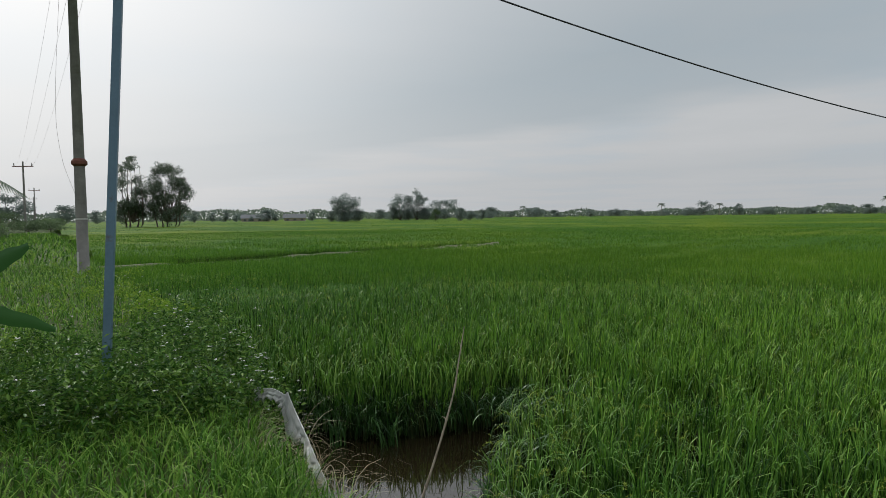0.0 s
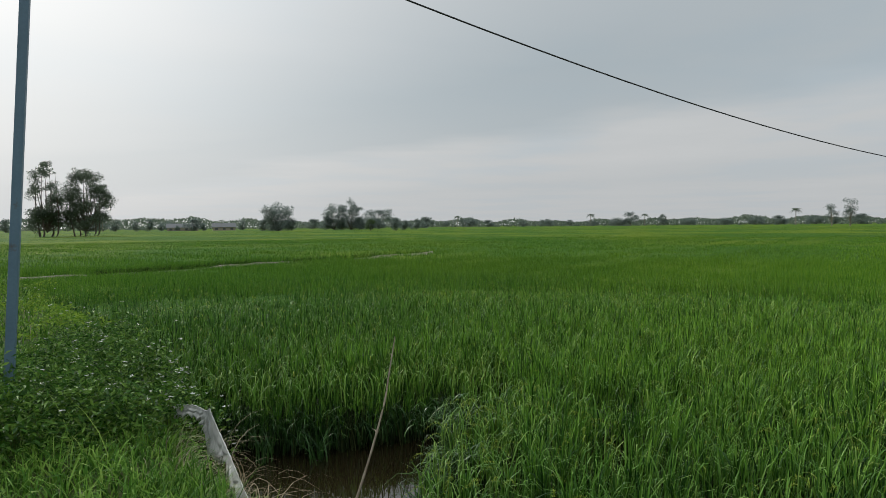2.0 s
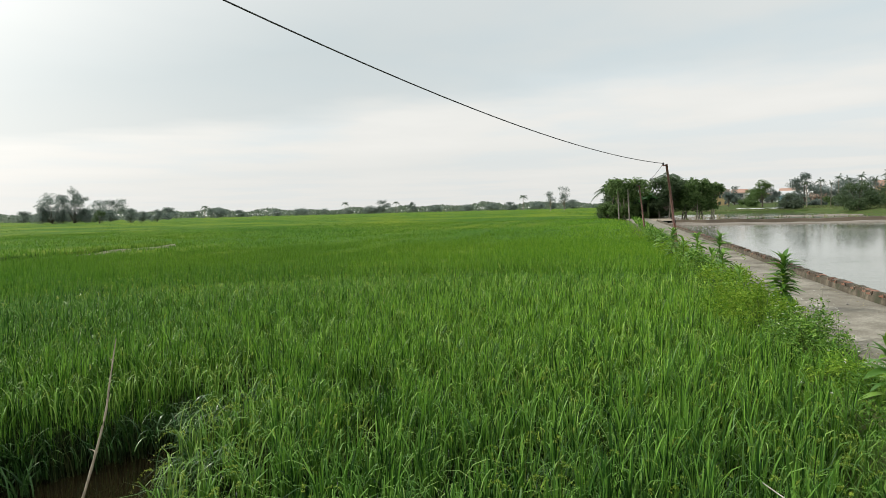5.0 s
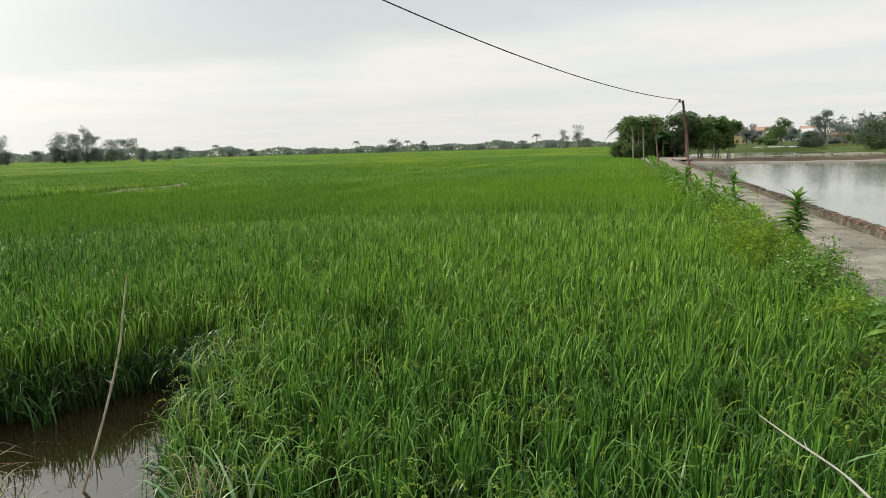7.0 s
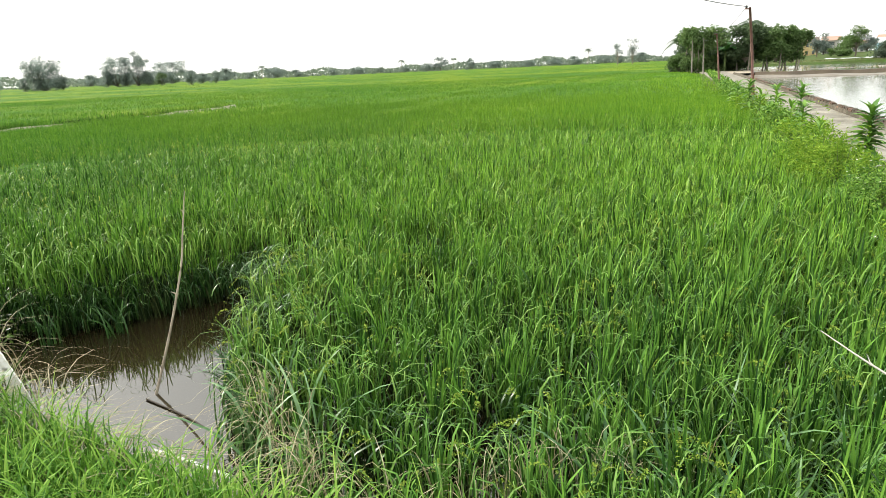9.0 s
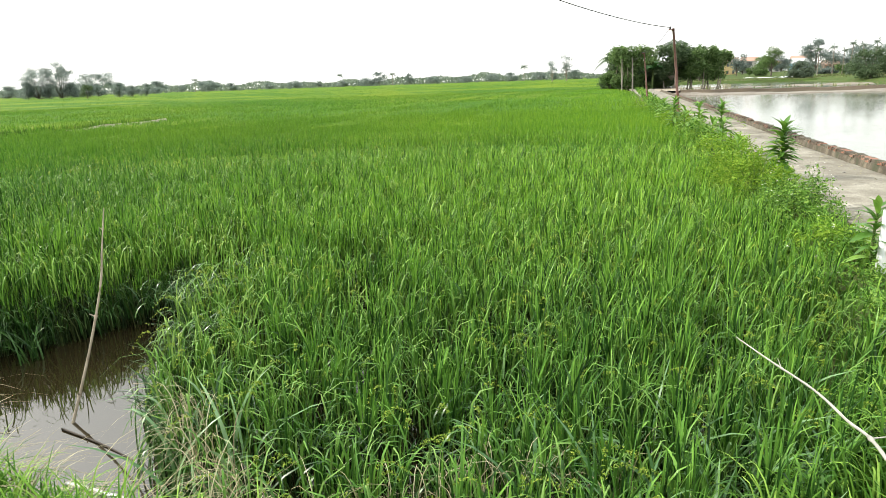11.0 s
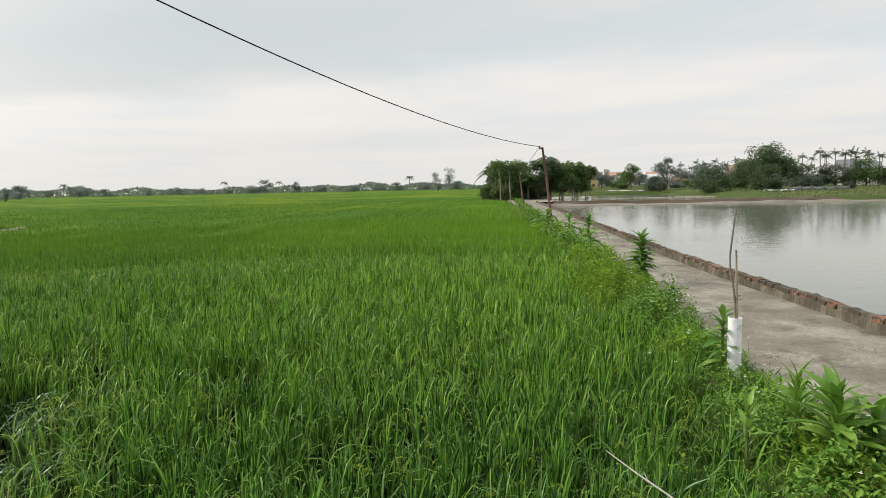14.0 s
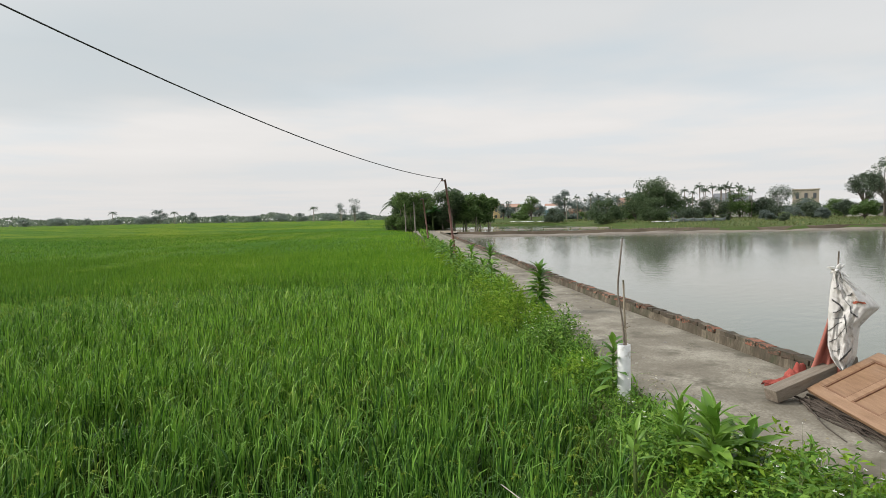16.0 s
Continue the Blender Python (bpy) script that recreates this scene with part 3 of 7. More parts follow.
PATH_RIGHT = [(-14, 4.5), (0, 4.15), (6, 3.86), (8.5, 3.76), (11, 3.6), (14, 3.52), (20, 3.5), (34, 3.48), (46, 3.4), (57, 3.25), (64, 3.1)]


def along_line(line, s):
    return float(np.interp(s, [p[0] for p in line], [p[1] for p in line]))


def build_path():
    bm = bmesh.new()
    rng = np.random.default_rng(3)
    rows = []
    for s in np.concatenate([np.arange(-14, 30, 0.5), np.arange(30, 77, 1.5)]):
        l = along_line(PATH_LEFT, s) + rng.normal(0, 0.035)
        r = along_line(PATH_RIGHT, s) + 0.01
        prof = [(l, -0.5), (l, -0.02), (l + 0.03, 0.0)] + [(l + (r - l) * k / 6, 0.012 * math.sin(math.pi * k / 6) + rng.normal(0, 0.003)) for k in range(1, 6)] + [(r, 0.0), (r, -0.9)]
        rows.append([bm.verts.new(at(s, n, z)) for n, z in prof])
    for a, b in zip(rows, rows[1:]):
        for k in range(len(a) - 1):
            bm.faces.new((a[k], a[k + 1], b[k + 1], b[k]))
    bm.faces.new(rows[0])
    bm.faces.new(list(reversed(rows[-1])))
    bmesh.ops.recalc_face_normals(bm, faces=bm.faces)
    return tagged(part("path", bm, M_CONCRETE), "narrow worn grey concrete path beside the pond", "path", kind="structure")


build_path()


def build_wall_core():
    bm = bmesh.new()
    rng = np.random.default_rng(4)
    rows = []
    for s in np.arange(-14, 60, 0.35):
        n = along_line(PATH_RIGHT, s)
        h = 0.102 + rng.normal(0, 0.006)
        top = h + 0.046 + rng.normal(0, 0.008)
        prof = [(n - 0.02, -0.05), (n - 0.012 + rng.normal(0, 0.006), 0.03), (n + rng.normal(0, 0.004), h), (n + 0.012, h + 0.006), (n + 0.014, top), (n + 0.096, top), (n + 0.11, h), (n + 0.12, 0.0), (n + 0.16, -1.0)]
        rows.append([bm.verts.new(at(s, a, z)) for a, z in prof])
    for a, b in zip(rows, rows[1:]):
        for k in range(len(a) - 1):
            bm.faces.new((a[k], a[k + 1], b[k + 1], b[k]))
    bm.faces.new(rows[0])
    bm.faces.new(list(reversed(rows[-1])))
    bmesh.ops.recalc_face_normals(bm, faces=bm.faces)
    return tagged(part("pond_wall", bm, M_RENDER), "low stained rendered pond wall with a worn brick coping", "wall", kind="structure")


pond_wall = build_wall_core()

# ---------------------------------------------------------------- rice
RICE_GAP = [(-1.75, 6.5), (-0.9, 6.15), (-0.2, 6.2), (0.72, 6.55), (0.86, 6.05), (0.62, 5.45), (0.46, 4.75), (0.27, 4.15), (0.30, 3.4), (0.45, 2.7), (0.35, 1.95), (-0.4, 2.75), (-1.05, 3.5), (-1.6, 4.8), (-2.1, 6.3)]
BUND = [(-12.0, 21.4), (-9.6, 22.9), (-7.1, 25.4), (-4.9, 28.4), (-2.3, 31.0), (3.2, 36.6)]


# bare spots in the stand: place, half lengths along x and y
BARE = [(2.12, 5.42, 0.28, 0.42), (1.72, 5.75, 0.2, 0.22), (1.86, 2.66, 0.22, 0.17), (1.38, 2.5, 0.18, 0.13), (0.72, 2.7, 0.2, 0.15), (1.0, 3.7, 0.14, 0.2), (2.45, 3.3, 0.18, 0.13), (1.35, 6.1, 0.28, 0.16), (3.2, 2.6, 0.16, 0.13), (0.9, 5.7, 0.28, 0.16), (2.85, 5.55, 0.14, 0.2), (1.8, 4.45, 0.18, 0.14)]


def in_rice(x, y):
    ok = inside(FIELD, x, y) & ~inside(RICE_GAP, x, y)
    for bx, by, lx, ly in BARE:
        ok &= ((x - bx) / lx) ** 2 + ((y - by) / ly) ** 2 > 1.0
    return ok & (edge_distance(BUND, x, y) > 0.27) & (edge_distance(EDGE, x, y) > 0.05)


def scatter(rng, r0, r1, a0, a1, per_m2):
    """Even random points in a ring sector round the corner of the field (headings in degrees from +y to +x)."""
    n = int(per_m2 * math.pi * (r1 * r1 - r0 * r0) * (a1 - a0) / 360)
    r = np.sqrt(rng.uniform(r0 * r0, r1 * r1, n))
    a = np.radians(rng.uniform(a0, a1, n))
    return r * np.sin(a) + 0.2, r * np.cos(a) + 0.2


def thin_spot(x, y):
    """Where the stand is thin and the dark gaps between the plants show."""
    return lumps(x, y, 2.3, 4.0) + 0.6 * lumps(x, y, 5.1, 1.0) < -0.46


def rice_ring(rng, r0, r1, a0, a1, hills, tillers, width, levels, height=0.80, base=None, spread=0.05, bend=0.10, vary=0.13):
    x, y = scatter(rng, r0, r1, a0, a1, hills)
    k = in_rice(x, y)
    if r0 < 10:
        k &= ~(thin_spot(x, y) & (rng.uniform(0, 1, len(x)) < 0.75))
    x, y = np.repeat(x[k], tillers), np.repeat(y[k], tillers)
    n = len(x)
    x, y = x + rng.normal(0, spread, n), y + rng.normal(0, spread, n)
    tall = height * (1 + 0.10 * lumps(x, y, 0.8) + 0.05 * lumps(x, y, 3.1)) * rng.normal(0.95, vary, n)
    low = WATER - 0.03 if base is None else base
    cut = rng.uniform(0, 1, n) * 0.45 * height if base is None else np.zeros(n)
    beyond = (edge_distance(BUND, x, y) < 1.1) & (x * -0.7071 + y * 0.7071 > np.interp(x, [-12, -7.1, 3.2], [23.6, 23.0, 23.6]))
    near_side = (edge_distance(BUND, x, y) < 0.9) & ~beyond
    tall = tall * np.where(beyond, 1.2, 1.0) * np.where(near_side, 0.93, 1.0)
    z = np.full(n, low) + cut
    h = np.maximum(tall - cut - (0 if base is None else base - WATER), 0.12)
    return blades(rng, x, y, z, h, np.abs(rng.normal(bend, bend * 0.8, n)) * (h / 0.8 + 0.3), width * rng.uniform(0.6, 1.3, n), levels, arch=rng.uniform(0.0, 0.2, n))


WIND = (0.85, -0.53)      # the leaves lean a little with the breeze, towards the path


def rice_hills(rng, r0, r1, a0, a1, gap, count, width, length, levels, culms=6):
    """Transplanted hills in rough rows: thin culms, and stiff leaves set at many heights that lean outwards."""
    g = np.arange(-r1, r1, gap)
    X, Y = np.meshgrid(g, g)
    c, s_ = math.cos(0.35), math.sin(0.35)
    x, y = (X * c - Y * s_).ravel(), (X * s_ + Y * c).ravel()
    x, y = x + rng.normal(0, gap * 0.22, len(x)), y + rng.normal(0, gap * 0.22, len(y))
    r, a = np.hypot(x, y) + rng.normal(0, 0.08 * r1, len(x)) * (r0 > 2), np.degrees(np.arctan2(x, y))
    k = (r > r0) & (r <= r1 + rng.normal(0, 0.08 * r1, len(x))) & (a > a0) & (a < a1) & in_rice(x, y)
    k &= ~(thin_spot(x, y) & (rng.uniform(0, 1, len(x)) < 0.8))
    x, y = x[k], y[k]
    vigour = (1 + 0.09 * lumps(x, y, 0.8) + rng.normal(0, 0.06, len(x))) * np.where(edge_distance(RICE_GAP + RICE_GAP[:1], x, y) < 0.28, 0.62, np.where(edge_distance(RICE_GAP + RICE_GAP[:1], x, y) < 0.65, 0.80, 1.0))
    hx, hy, hv = np.repeat(x, count), np.repeat(y, count), np.repeat(vigour, count)
    n = len(hx)
    a = rng.uniform(0, 2 * np.pi, n)
    foot = np.abs(rng.normal(0, 0.04, n))
    z = (0.19 + 0.42 * rng.uniform(0, 1, n) ** 0.6) * hv
    L = length * rng.uniform(0.6, 1.2, n) * hv
    tilt = np.radians(np.clip(rng.normal(13, 12, n), 1, 60) + np.where(rng.uniform(0, 1, n) < 0.10, 28, 0))
    turned = a + rng.normal(0, 0.5, n)
    gust = (0.065 + 0.06 * lumps(hx, hy, 0.9, 2.0)) * L
    bx, by = L * np.sin(tilt) * np.cos(turned) + gust * WIND[0], L * np.sin(tilt) * np.sin(turned) + gust * WIND[1]
    fronds = blades(rng, hx + foot * np.cos(a), hy + foot * np.sin(a), WATER + z, L * np.cos(tilt), np.hypot(bx, by), width * rng.uniform(0.65, 1.25, n), levels, arch=np.where(tilt > 0.5, 0.5, 0.03), heading=np.arctan2(by, bx), curve=1.6)
    stems = None
    if culms:
        hx, hy, hv = np.repeat(x, culms), np.repeat(y, culms), np.repeat(vigour, culms)
        n = len(hx)
        stems = blades(rng, hx + rng.normal(0, 0.028, n), hy + rng.normal(0, 0.028, n), np.full(n, WATER - 0.03), 0.62 * hv * rng.uniform(0.7, 1.0, n), rng.uniform(0.0, 0.08, n), rng.uniform(0.008, 0.013, n), 1)
    return fronds, stems


def arching_leaves(rng, r0, r1, a0, a1, per_m2, width):
    """Long rice leaves that bow over, with tips hanging."""
    x, y = scatter(rng, r0, r1, a0, a1, per_m2)
    k = in_rice(x, y)
    x, y = x[k], y[k]
    n = len(x)
    z = WATER + rng.uniform(0.25, 0.55, n)
    h = np.clip(0.84 + 0.07 * lumps(x, y, 0.8) - (z - WATER) + rng.normal(0.08, 0.07, n), 0.15, 0.65)
    return blades(rng, x, y, z, h, rng.uniform(0.10, 0.30, n), width * rng.uniform(0.7, 1.3, n), 4, arch=rng.uniform(0.35, 0.95, n))


def panicles(rng, r0, r1, a0, a1, per_m2):
    """Nodding ears: a bowed stalk set with pairs of grains."""
    x, y = scatter(rng, r0, r1, a0, a1, per_m2)
    k = in_rice(x, y) & (lumps(x, y, 1.1, 7.0) > -0.25)
    x, y = x[k], y[k]
    n = len(x)
    a = rng.uniform(0, 2 * np.pi, n)
    z0 = WATER + 0.66 + rng.normal(0.0, 0.06, n)
    L = rng.uniform(0.14, 0.22, n)
    batches = [blades(rng, x, y, z0 - 0.25, np.full(n, 0.25), np.zeros(n) + 0.01, np.full(n, 0.004), 1)]
    u = np.linspace(0.15, 1, 11)
    for q in u:
        px = x + np.cos(a) * L * (0.75 * q ** 1.4)
        py = y + np.sin(a) * L * (0.75 * q ** 1.4)
        pz = z0 + L * (0.75 * q - 0.95 * q ** 2.2)
        for side in (-1, 0, 1):
            c = np.stack([px - np.sin(a) * side * 0.005, py + np.cos(a) * side * 0.005, pz - 0.004 * abs(side)], 1) + rng.normal(0, 0.003, (n, 3))
            batches.append(leaves(rng, c, np.full(n, 0.015), 0.6, 0.42))
    return joined(batches)


def nodding_ears(rng, r0, r1, a0, a1, per_m2, width):
    """Ears seen from further off: short bowed strips at the top of the stand."""
    x, y = scatter(rng, r0, r1, a0, a1, per_m2)
    k = in_rice(x, y) & (lumps(x, y, 0.5, 7.0) > -0.7)
    x, y = x[k], y[k]
    n = len(x)
    z = WATER + 0.64 + 0.06 * lumps(x, y, 0.8) + rng.normal(0, 0.05, n)
    return blades(rng, x, y, z, rng.uniform(0.08, 0.14, n), rng.uniform(0.05, 0.14, n), width * rng.uniform(0.7, 1.3, n), 3, arch=rng.uniform(0.6, 1.3, n))


rng = np.random.default_rng(11)
near = [rice_hills(rng, 1.1, 4.6, -36, 92, 0.168, 44, 0.0118, 0.225, 4, 20), rice_hills(rng, 4.6, 8.5, -36, 80, 0.15, 42, 0.0110, 0.235, 3, 12), rice_hills(rng, 8.5, 12, -36, 64, 0.16, 34, 0.0115, 0.225, 2, 3), rice_hills(rng, 12, 18, -36, 56, 0.18, 23, 0.0145, 0.225, 1, 0)]
tagged(link_mesh("rice_plants", fast_mesh("rice_plants", *joined([a for a, b in near])), M_RICE), "dense green rice plants standing in the paddy", "rice", kind="stuff")
tagged(link_mesh("rice_stems", fast_mesh("rice_stems", *joined([b for a, b in near if b])), M_CULM), "sheathed rice stems above the water, shade put in their colour", "rice", kind="stuff")


def gap_fringe(rng, count):
    """Low leaves of the plants along the open water, leaning and bowing out over it."""
    P = np.array(RICE_GAP[:10])
    t = rng.uniform(0, len(P) - 1.001, count)
    i = t.astype(int)
    d = P[i + 1] - P[i]
    way = np.arctan2(-d[:, 0], d[:, 1])
    p = P[i] + d * (t - i)[:, None]
    back = np.abs(rng.normal(0, 0.10, count)) + 0.02
    x, y = p[:, 0] - np.cos(way) * -back, p[:, 1] - np.sin(way) * -back
    toward = np.arctan2(4.6 - y, -0.45 - x) + rng.normal(0, 0.8, count)
    x, y = p[:, 0] - np.cos(toward) * back, p[:, 1] - np.sin(toward) * back
    clump = lumps(x, y, 4.0, 2.0) > -0.5
    n = int(clump.sum())
    L = rng.uniform(0.22, 0.5, n)
    return blades(rng, x[clump], y[clump], WATER + rng.uniform(0.0, 0.22, n), L, L * rng.uniform(0.15, 0.75, n), 0.0135 * rng.uniform(0.7, 1.3, n), 5, arch=rng.uniform(0.1, 0.95, n), heading=toward[clump])


def gap_stems(rng, count):
    """The sheathed feet of the plants along the open water, coloured dark for shade."""
    P = np.array(RICE_GAP[:10])
    t = rng.uniform(0, len(P) - 1.001, count)
    i = t.astype(int)
    p = P[i] + (P[i + 1] - P[i]) * (t - i)[:, None]
    away = np.arctan2(p[:, 1] - 4.6, p[:, 0] + 0.45)
    back = rng.uniform(0.0, 0.34, count)
    x, y = p[:, 0] + np.cos(away) * back + rng.normal(0, 0.03, count), p[:, 1] + np.sin(away) * back + rng.normal(0, 0.03, count)
    return blades(rng, x, y, np.full(count, WATER - 0.03), rng.uniform(0.28, 0.58, count), rng.uniform(0.0, 0.12, count), rng.uniform(0.010, 0.017, count), 2)


tagged(link_mesh("rice_feet", fast_mesh("rice_feet", *gap_stems(rng, 2600)), M_CULM), "sheathed feet of the rice along the open water, shade put in their colour", "rice", kind="stuff")
tagged(link_mesh("rice_fringe", fast_mesh("rice_fringe", *gap_fringe(rng, 2500)), M_RICE_LOW), "rice leaves bowing out over the open water", "rice", kind="stuff")
arching = [arching_leaves(rng, 1.2, 5, -36, 92, 210, 0.0100), arching_leaves(rng, 5, 9, -36, 75, 170, 0.0115), arching_leaves(rng, 9, 14, -36, 60, 85, 0.0145)]
tagged(link_mesh("rice_leaves", fast_mesh("rice_leaves", *joined(arching)), M_RICE_ARCH), "long light rice leaves bowing over the stand", "rice", kind="stuff")


def lodged(rng, spots):
    """Leaves pressed over by wind, lying across one another round the thin places."""
    b = []
    for x, y, r, k in spots:
        px, py = x + rng.normal(0, r, k), y + rng.normal(0, r, k)
        L = rng.uniform(0.22, 0.42, k)
        way = math.atan2(WIND[1], WIND[0]) + rng.normal(0, 1.0, k)
        b.append(blades(rng, px, py, WATER + rng.uniform(0.30, 0.50, k), L * 0.75, L * rng.uniform(0.5, 0.95, k), rng.uniform(0.009, 0.014, k), 5, arch=rng.uniform(0.55, 1.1, k), heading=way, curve=1.4))
    return joined(b)


LODGED = [(2.12, 5.42, 0.30, 90), (1.2, 5.9, 0.25, 90), (0.75, 5.6, 0.2, 80), (1.86, 2.7, 0.18, 50), (1.38, 2.6, 0.18, 50), (0.72, 2.8, 0.16, 60), (0.55, 3.6, 0.18, 70), (2.45, 3.4, 0.16, 40), (3.2, 2.7, 0.16, 40), (2.9, 5.6, 0.2, 60), (0.55, 4.6, 0.15, 60), (4.6, 6.4, 0.4, 60), (3.4, 8.2, 0.5, 60)]
tagged(link_mesh("lodged_leaves", fast_mesh("lodged_leaves", *lodged(rng, LODGED)), M_RICE_LOW), "rice leaves pressed over by the wind, pale sheen in their colour", "rice", kind="stuff")
clumps = [(-0.53, 6.0, 0.05, 30), (-1.05, 6.0, 0.05, 22)]
water_clump = joined([blades(rng, x + rng.normal(0, r, k), y + rng.normal(0, r, k), np.full(k, WATER - 0.02), rng.uniform(0.25, 0.5, k), rng.uniform(0.05, 0.28, k), rng.uniform(0.010, 0.015, k), 5, arch=rng.uniform(0.05, 0.5, k)) for x, y, r, k in clumps])
tagged(link_mesh("rice_clumps", fast_mesh("rice_clumps", *water_clump), M_RICE_LOW), "single rice clumps standing out in the open water", "rice", kind="stuff")
ears = [panicles(rng, 1.2, 5.5, -30, 88, 30), panicles(rng, 5.5, 9, -30, 70, 7), nodding_ears(rng, 4, 9, -34, 78, 24, 0.009), nodding_ears(rng, 9, 18, -36, 62, 26, 0.014)]
tagged(link_mesh("rice_ears", fast_mesh("rice_ears", *joined(ears)), M_PANICLE), "nodding yellow-green rice ears among the leaves", "rice", kind="stuff")
mid = [rice_ring(rng, 15.5, 30, -37, 52, 34, 17, 0.0155, 1, base=-0.10, spread=0.10, bend=0.08, vary=0.055), rice_ring(rng, 30, 75, -38, 49, 6.5, 10, 0.036, 1, base=-0.02, spread=0.3, bend=0.08, vary=0.04)]
tagged(link_mesh("rice_field_middle", fast_mesh("rice_field_middle", *joined(mid)), M_RICE_MID), "green rice field with an even leafy surface", "rice", kind="stuff")
far = [rice_ring(rng, 75, 240, -40, 47, 0.30, 5, 0.15, 1, base=0.0, height=0.76, spread=1.0, bend=0.05, vary=0.04)]
tagged(link_mesh("rice_field_far", fast_mesh("rice_field_far", *joined(far)), M_RICE_FAR), "distant green rice field reaching the tree line", "rice", kind="stuff")


def build_canopy():
    """The closed leaf surface of the rice, below the blade tips, from ten metres on."""
    rad = np.geomspace(9.5, 620, 130)
    ang = np.radians(np.arange(-40, 52, 0.45))
    R, A_ = np.meshgrid(rad, ang, indexing="ij")
    x, y = (R * np.sin(A_) + 0.2).ravel(), (R * np.cos(A_) + 0.2).ravel()
    d = R.ravel()
    z = np.interp(d, [9.5, 16, 40, 120, 620], [-0.24, -0.06, 0.03, 0.07, 0.09]) + 0.03 * lumps(x, y, 0.9) + 0.03 * lumps(x, y, 0.13, 2.0)
    keep = inside(FIELD, x, y) & (edge_distance(EDGE, x, y) > 0.35)
    z = np.where(edge_distance(BUND, x, y) < 1.0, -0.5, z)
    na, nr = len(ang), len(rad)
    i, k = np.meshgrid(np.arange(nr - 1), np.arange(na - 1), indexing="ij")
    q = np.stack([i * na + k, i * na + k + 1, (i + 1) * na + k + 1, (i + 1) * na + k], 2).reshape(-1, 4)
    q = q[keep[q].all(1)]
    me = fast_mesh("rice_canopy", np.stack([x, y, z], 1), q[:, ::-1].ravel(), np.full(len(q), 4))
    # coloured darker than the blades, for the shade below their tips
    m = material("rice_canopy", [(0.3, (0.026, 0.076, 0.008)), (0.5, (0.052, 0.130, 0.012)), (0.7, (0.090, 0.185, 0.018))], 2.5, 0.75, 1.0, 8.0, 18.0, spots=((0.125, 0.185, 0.013), 0.05, 0.46), bump_size=0.2, gloss=0.03)
    tagged(link_mesh("rice_canopy", me, m), "closed green leaf surface of the rice field", "rice", kind="stuff")


build_canopy()


def build_bund():
    bm = bmesh.new()
    line = bent([(x, y, 0) for x, y in BUND], 6)
    rows = []
    r_ = random.Random(5)
    for i, p in enumerate(line):
        q0, q1 = Vector(line[max(i - 1, 0)]), Vector(line[min(i + 1, len(line) - 1)])
        d = (q1 - q0).normalized()
        s_ = Vector((-d.y, d.x, 0))
        h = 0.02 - 0.05 * max(0.0, 1 - i / 8) + 0.05 * math.sin(i * 0.45 + 0.6) + 0.02 * math.sin(i * 1.9) + r_.uniform(-0.03, 0.02)
        rows.append([bm.verts.new(Vector(p) + s_ * o + Vector((0, 0, z))) for o, z in ((-0.24, -0.7), (-0.06, h - 0.06), (-0.02, h - 0.01), (0.02, h - 0.02), (0.24, -0.7))])
    for a, b in zip(rows, rows[1:]):
        for k in range(4):
            bm.faces.new((a[k], b[k], b[k + 1], a[k + 1]))
    bmesh.ops.recalc_face_normals(bm, faces=bm.faces)
    tagged(part("paddy_bund", bm, M_EARTH, smooth=True), "low pale mud bund between two rice fields", "bund", kind="structure")


build_bund()


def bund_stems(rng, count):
    """Stems along the far side of the bund, coloured dark for the shade band."""
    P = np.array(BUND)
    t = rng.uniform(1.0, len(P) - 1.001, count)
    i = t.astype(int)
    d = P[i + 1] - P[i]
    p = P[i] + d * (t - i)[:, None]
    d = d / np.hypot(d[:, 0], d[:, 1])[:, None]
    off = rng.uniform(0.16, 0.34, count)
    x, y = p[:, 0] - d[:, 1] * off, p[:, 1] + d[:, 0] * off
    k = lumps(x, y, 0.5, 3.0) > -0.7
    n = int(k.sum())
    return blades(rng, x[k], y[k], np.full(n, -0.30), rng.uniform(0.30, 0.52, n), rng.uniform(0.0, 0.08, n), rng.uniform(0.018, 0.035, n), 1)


tagged(link_mesh("bund_stems", fast_mesh("bund_stems", *bund_stems(rng, 5200)), M_CULM), "rice stems along the mud bund, shade put in their colour", "rice", kind="stuff")

# ---------------------------------------------------------------- poles and wire
def build_blue_pole():
    t = thing("blue_post", -3.12, 5.71, 0.0, "tall blue-painted steel post rising out of the weeds", "post")
    bm = bmesh.new()
    lean = Matrix.Translation((0.0, 0.0, 0.0)) @ Euler((-0.03, 0.058, 0.3)).to_matrix().to_4x4()
    box(bm, (0.074, 0.074, 6.0), lean @ Matrix.Translation((0, 0, 2.7)), 0.008)
    part("tube", bm, M_BLUE, t)
    bm = bmesh.new()
    tube(bm, [lean @ Vector((0, 0, 4.86)), lean @ Vector((0.16, 0, 4.9))], 0.012)
    part("wire_hook", bm, M_RUST, t, "rusty wire hook")
    return lean @ Vector((0.15, 0, 4.9)) + t.location


wire_start = build_blue_pole()


